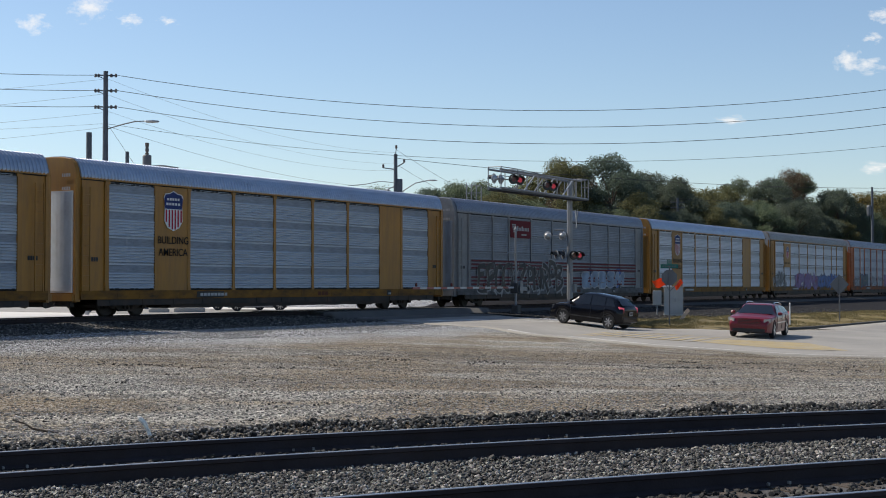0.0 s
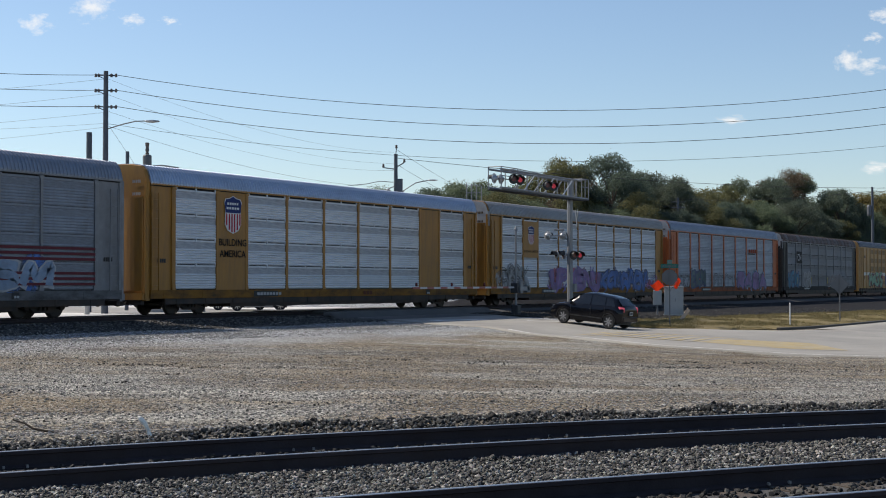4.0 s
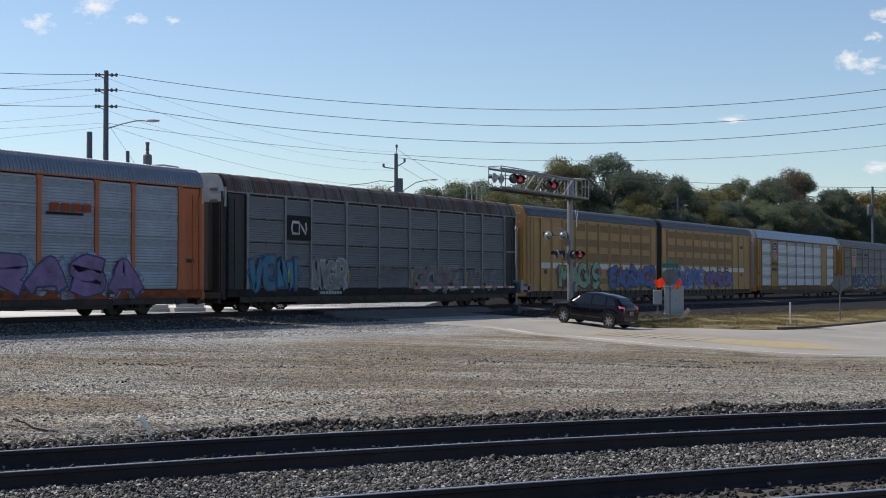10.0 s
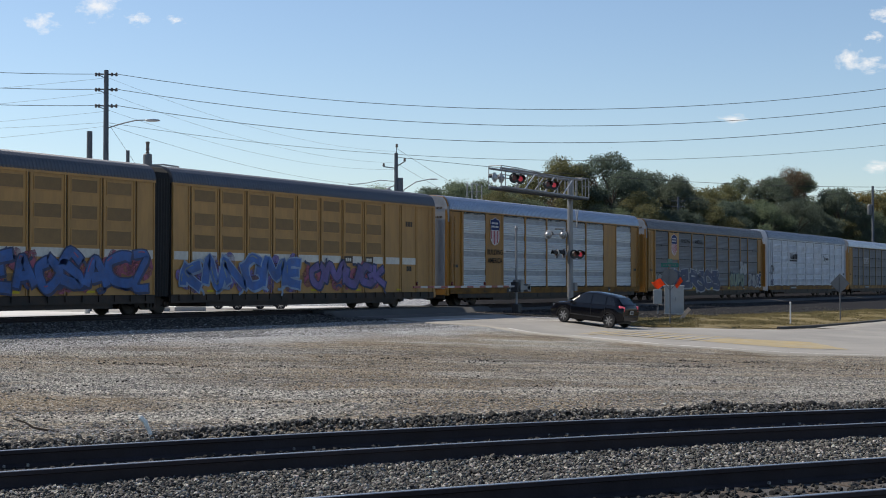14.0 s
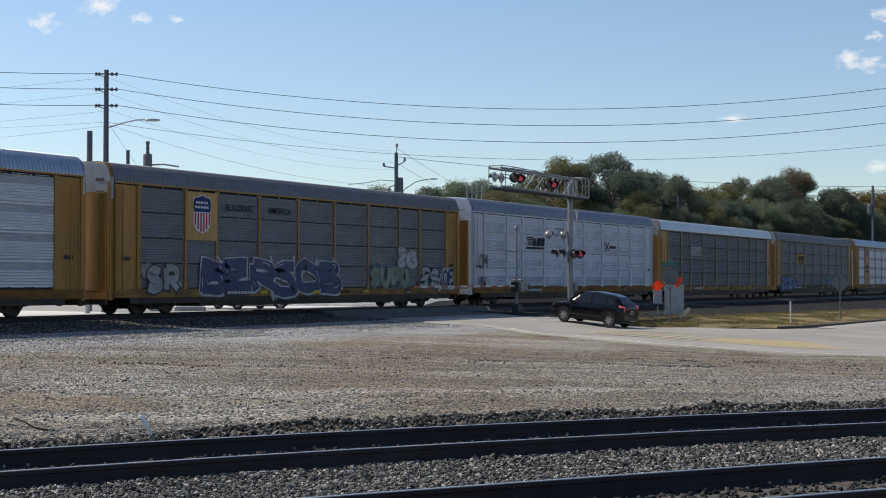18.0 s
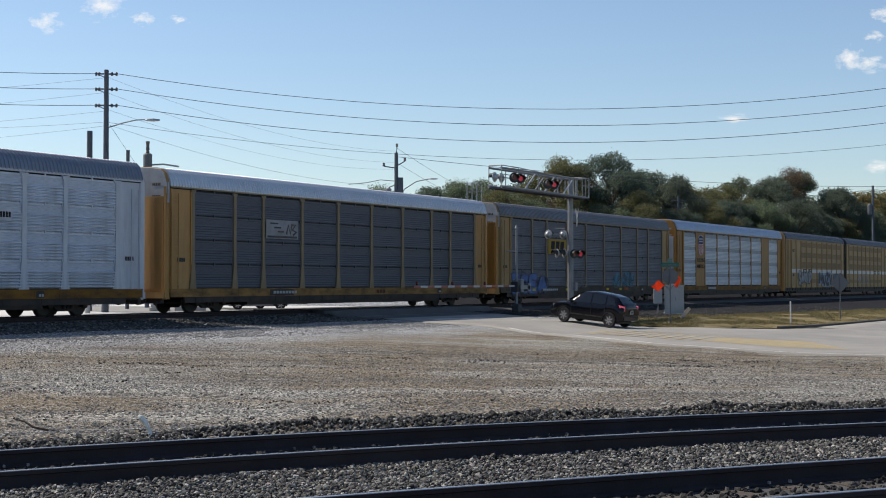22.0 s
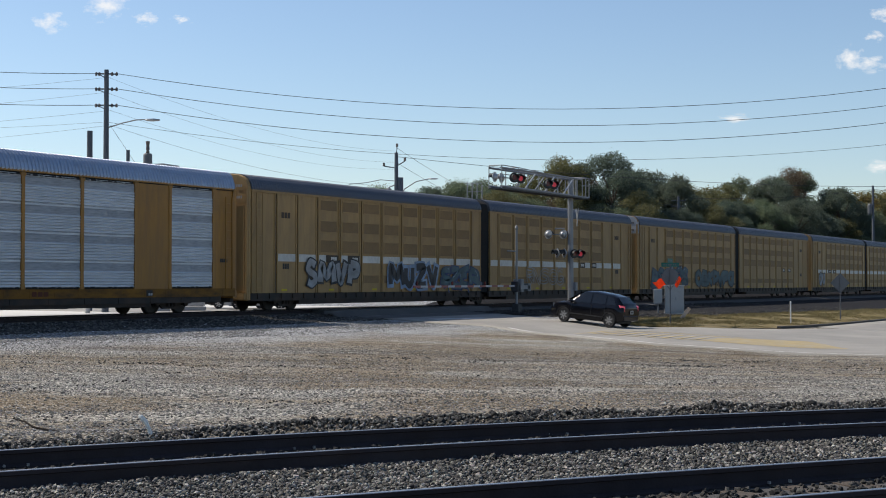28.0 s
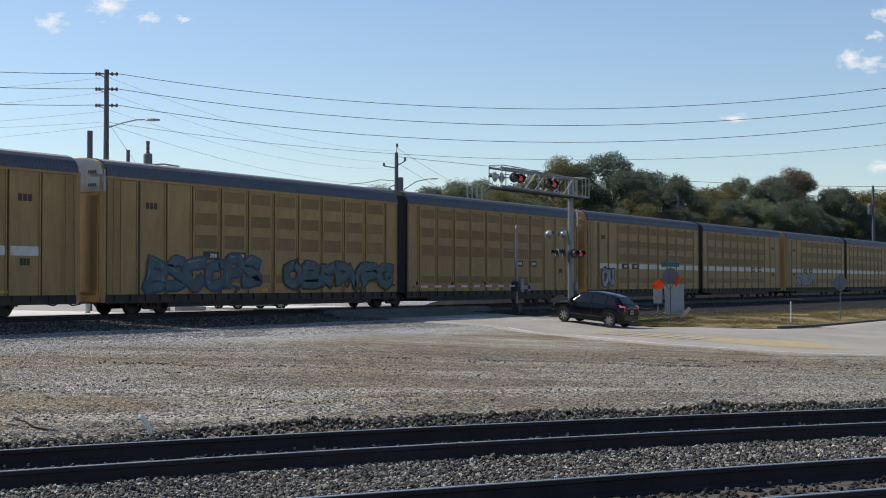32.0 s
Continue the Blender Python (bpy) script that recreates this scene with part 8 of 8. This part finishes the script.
for i in range(420):
    d = 14.5 + 26 * rnd.random()
    lat = d * rnd.uniform(-0.335, 0.335)
    px, py = d * fx + lat * fy, d * fy - lat * fx
    if near_rail(px, 1) + 1.8 < py < 34 and px < spread(STREET_LEFT, py) - 1.0:
        pale_spots.append((px, py, lot_z(px, py) + 0.012, rnd.uniform(0.018, 0.038)))
stones("gravel", "loose pale gravel strewn over the lot", pale_spots, pale_stone, 5, 0.5, True)
stones("gravel", "loose brown and grey gravel strewn over the lot", lot_spots, lot_stone, 15, 0.5, True)
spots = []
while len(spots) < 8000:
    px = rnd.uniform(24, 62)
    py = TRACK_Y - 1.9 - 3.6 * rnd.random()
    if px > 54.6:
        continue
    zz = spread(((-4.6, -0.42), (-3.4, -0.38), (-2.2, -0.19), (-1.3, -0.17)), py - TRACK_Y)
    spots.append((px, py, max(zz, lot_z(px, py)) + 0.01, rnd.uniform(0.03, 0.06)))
# darker stones: some of the train's shade beside the track is in their colour
shaded_stone = stone_mat.copy()
shaded_stone.name = "shoulder_stone"
for e in shaded_stone.node_tree.nodes["Color Ramp"].color_ramp.elements:
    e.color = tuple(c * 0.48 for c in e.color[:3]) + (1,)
stones("ballast_stones", "grey shoulder ballast of the main track, darkened for the train's shade", spots, shaded_stone, 6)

spots = []
while len(spots) < 11000:
    px, py = rnd.uniform(26, 53.5), 35.3 - 6.2 * rnd.random() ** 0.8
    if py < 30.6 + 2.2 * noise.noise((px * 0.22, py * 0.3, 6)) and rnd.random() < 0.8:
        continue
    spots.append((px, py, lot_z(px, py) + 0.006, rnd.uniform(0.016, 0.040)))
stones("ballast_stones", "pale blue-grey stones spread below the main track", spots, pale_stone, 12, 0.6)

spots = []
while len(spots) < 12000:
    px = 66 + 42 * rnd.random() ** 1.3
    lo = spread(BANK_FOOT, px)
    py = lo + (37.4 - lo) * rnd.random()
    spots.append((px, py, ground_z(px, py) + 0.05, rnd.uniform(0.025, 0.075)))
bank_stone = stone_mat.copy()
bank_stone.name = "bank_stone"
for e in bank_stone.node_tree.nodes["Color Ramp"].color_ramp.elements:
    e.color = tuple(c * 0.26 + 0.006 for c in e.color[:3]) + (1,)
stones("bank_stones", "dark rough stones on the bank below the main track", spots, bank_stone, 16, 0.7, True)

# ---- litter strewn on the lot ----
# churned dark patches: middle, half length across the view, pieces
CLOD_BEDS = ((39.2, 14.2, 3.0, 300), (35.0, 12.8, 1.8, 110), (36.3, 8.5, 0.8, 70), (34.7, 10.0, 0.4, 25), (24.0, 20.8, 3.0, 120), (31.5, 18.0, 2.5, 100))
clods = []
for i in range(110):
    d = 17 + 26 * rnd.random()
    lat = d * rnd.uniform(-0.32, 0.32)
    px, py = d * fx + lat * fy, d * fy - lat * fx
    if py < near_rail(px, 1) + 2.0 or py > 33 or px > spread(STREET_LEFT, py) - 1.0:
        continue
    m = rnd.randint(1, 6)
    for k in range(m):
        clods.append((px + rnd.uniform(-0.35, 0.35), py + rnd.uniform(-0.12, 0.12), lot_z(px, py) + 0.01, rnd.uniform(0.008, 0.024)))
for cx, cy, half, n in CLOD_BEDS:
    for i in range(n):
        a = rnd.gauss(0, 0.5) * half
        px, py = cx + a * fy + rnd.gauss(0, 0.5) * fx, cy - a * fx + rnd.gauss(0, 0.5) * fy
        if noise.noise((px * 0.9, py * 0.9, 11)) > -0.1:
            clods.append((px, py, lot_z(px, py) + 0.006, rnd.uniform(0.010, 0.035)))
stones("dirt_clods", "scattered dark clods and bits of wood on the lot", clods, dark_stone, 9)

# ---- clouds ----
cloud_mat = bpy.data.materials.new("thin_cloud")
cloud_mat.use_nodes = True
n, l = cloud_mat.node_tree.nodes, cloud_mat.node_tree.links
n.remove(n["Principled BSDF"])
tc = n.new("ShaderNodeTexCoord")
info = n.new("ShaderNodeObjectInfo")
off = n.new("ShaderNodeVectorMath")
off.operation = "ADD"
sc = n.new("ShaderNodeVectorMath")
sc.operation = "SCALE"
sc.inputs["Scale"].default_value = 37.0
cmb = n.new("ShaderNodeCombineXYZ")
l.new(info.outputs["Random"], cmb.inputs[0])
l.new(info.outputs["Random"], cmb.inputs[1])
l.new(cmb.outputs[0], sc.inputs[0])
l.new(tc.outputs["Object"], off.inputs[0])
l.new(sc.outputs["Vector"], off.inputs[1])
t = n.new("ShaderNodeTexNoise")
t.inputs["Scale"].default_value, t.inputs["Detail"].default_value, t.inputs["Roughness"].default_value = 1.9, 8, 0.64
l.new(off.outputs["Vector"], t.inputs["Vector"])
ln = n.new("ShaderNodeVectorMath")
ln.operation = "LENGTH"
l.new(tc.outputs["Object"], ln.inputs[0])
rm = n.new("ShaderNodeMapRange")
rm.inputs["From Min"].default_value, rm.inputs["From Max"].default_value, rm.inputs["To Min"].default_value, rm.inputs["To Max"].default_value = 0.0, 1.0, 0.50, -0.50
l.new(ln.outputs["Value"], rm.inputs["Value"])
ad = n.new("ShaderNodeMath")
l.new(rm.outputs["Result"], ad.inputs[0])
wisp = n.new("ShaderNodeMath")
wisp.operation = "MULTIPLY_ADD"
wisp.inputs[1].default_value, wisp.inputs[2].default_value = 2.0, -0.5
l.new(t.outputs["Fac"], wisp.inputs[0])
l.new(wisp.outputs[0], ad.inputs[1])
al = n.new("ShaderNodeMapRange")
al.inputs["From Min"].default_value, al.inputs["From Max"].default_value, al.inputs["To Max"].default_value = 0.40, 1.10, 0.78
l.new(ad.outputs[0], al.inputs["Value"])
em = n.new("ShaderNodeEmission")
em.inputs["Color"].default_value, em.inputs["Strength"].default_value = (1.0, 0.985, 0.96, 1), 1.0
trn = n.new("ShaderNodeBsdfTransparent")
ms = n.new("ShaderNodeMixShader")
l.new(al.outputs["Result"], ms.inputs["Fac"])
l.new(trn.outputs[0], ms.inputs[1])
l.new(em.outputs[0], ms.inputs[2])
l.new(ms.outputs[0], n["Material Output"].inputs["Surface"])
CLOUDS = []
CD = 2500.0
# sideways, height over the eye, half width, half height, drift in the clip
for lat, up, w, h, drift in ((-628, 492, 46, 26, 33), (-726, 462, 34, 20, 32), (-555, 470, 26, 14, 30), (-487, 468, 20, 9, 26), (716, 400, 30, 24, 3), (752, 388, 40, 16, 3), (764, 438, 24, 10, 2), (782, 478, 30, 14, 2),
                            (512, 291, 34, 11, 5), (766, 208, 36, 13, 9)):
    bm = bmesh.new()
    bmesh.ops.create_grid(bm, x_segments=6, y_segments=6, size=1.0)
    for v in bm.verts:
        v.co.z = -0.25 * (v.co.x ** 2 + v.co.y ** 2)
    c = part("cloud", bm, cloud_mat)
    tagged(c, "small soft white fair-weather cloud", "cloud", "clouds")
    face = Matrix.Rotation(radians(YAW - 90), 4, "Z") @ Matrix.Rotation(math.pi / 2, 4, "X")
    p = Vector((CD * fx + lat * fy, CD * fy - lat * fx, up))
    c.scale = (w * 1.3, h * 1.45, 12)
    CLOUDS.append((c, p, face, drift))


# ---- what moves ----
def motions():
    for car, start, _ in TRAIN:
        walk(car, [(t, pose(start - SPEED * t + r, TRACK_Y, 0)) for t, r in SHIFT])
    rows = [(t, on_road(x, y, h)) for t, x, y, h in WAGON_PATH]
    walk(wagon, rows)
    for wh, base in WAGON_WHEELS:
        turn, spins = 0.0, [(0.0, base)]
        for (t0, x0, y0, _), (t1, x1, y1, _) in zip(WAGON_PATH, WAGON_PATH[1:]):
            way = math.hypot(x1 - x0, y1 - y0)
            n = max(1, math.ceil(way / 0.36 / 1.3))
            for i in range(1, n + 1):
                turn += way / n / 0.36
                spins.append((t0 + (t1 - t0) * i / n, base @ Matrix.Rotation(turn, 4, "Y")))
        walk(wh, spins)
    rnd = random.Random(8)
    for f, base in FLAGS:
        rows = []
        for i in range(65):
            t = i * 0.5
            rows.append((t, base @ Matrix.Rotation(radians(14 * math.sin(2.1 * t) + rnd.uniform(-9, 9)), 4, "Z") @ Matrix.Rotation(radians(7 * math.sin(1.3 * t + 1) + rnd.uniform(-5, 5)), 4, "Y")))
        walk(f, rows)
    side = Vector((fy, -fx, 0))
    for c, p, face, drift in CLOUDS:
        walk(c, [(0.0, Matrix.Translation(p) @ face), (32.0, Matrix.Translation(p + side * drift) @ face)])


motions()
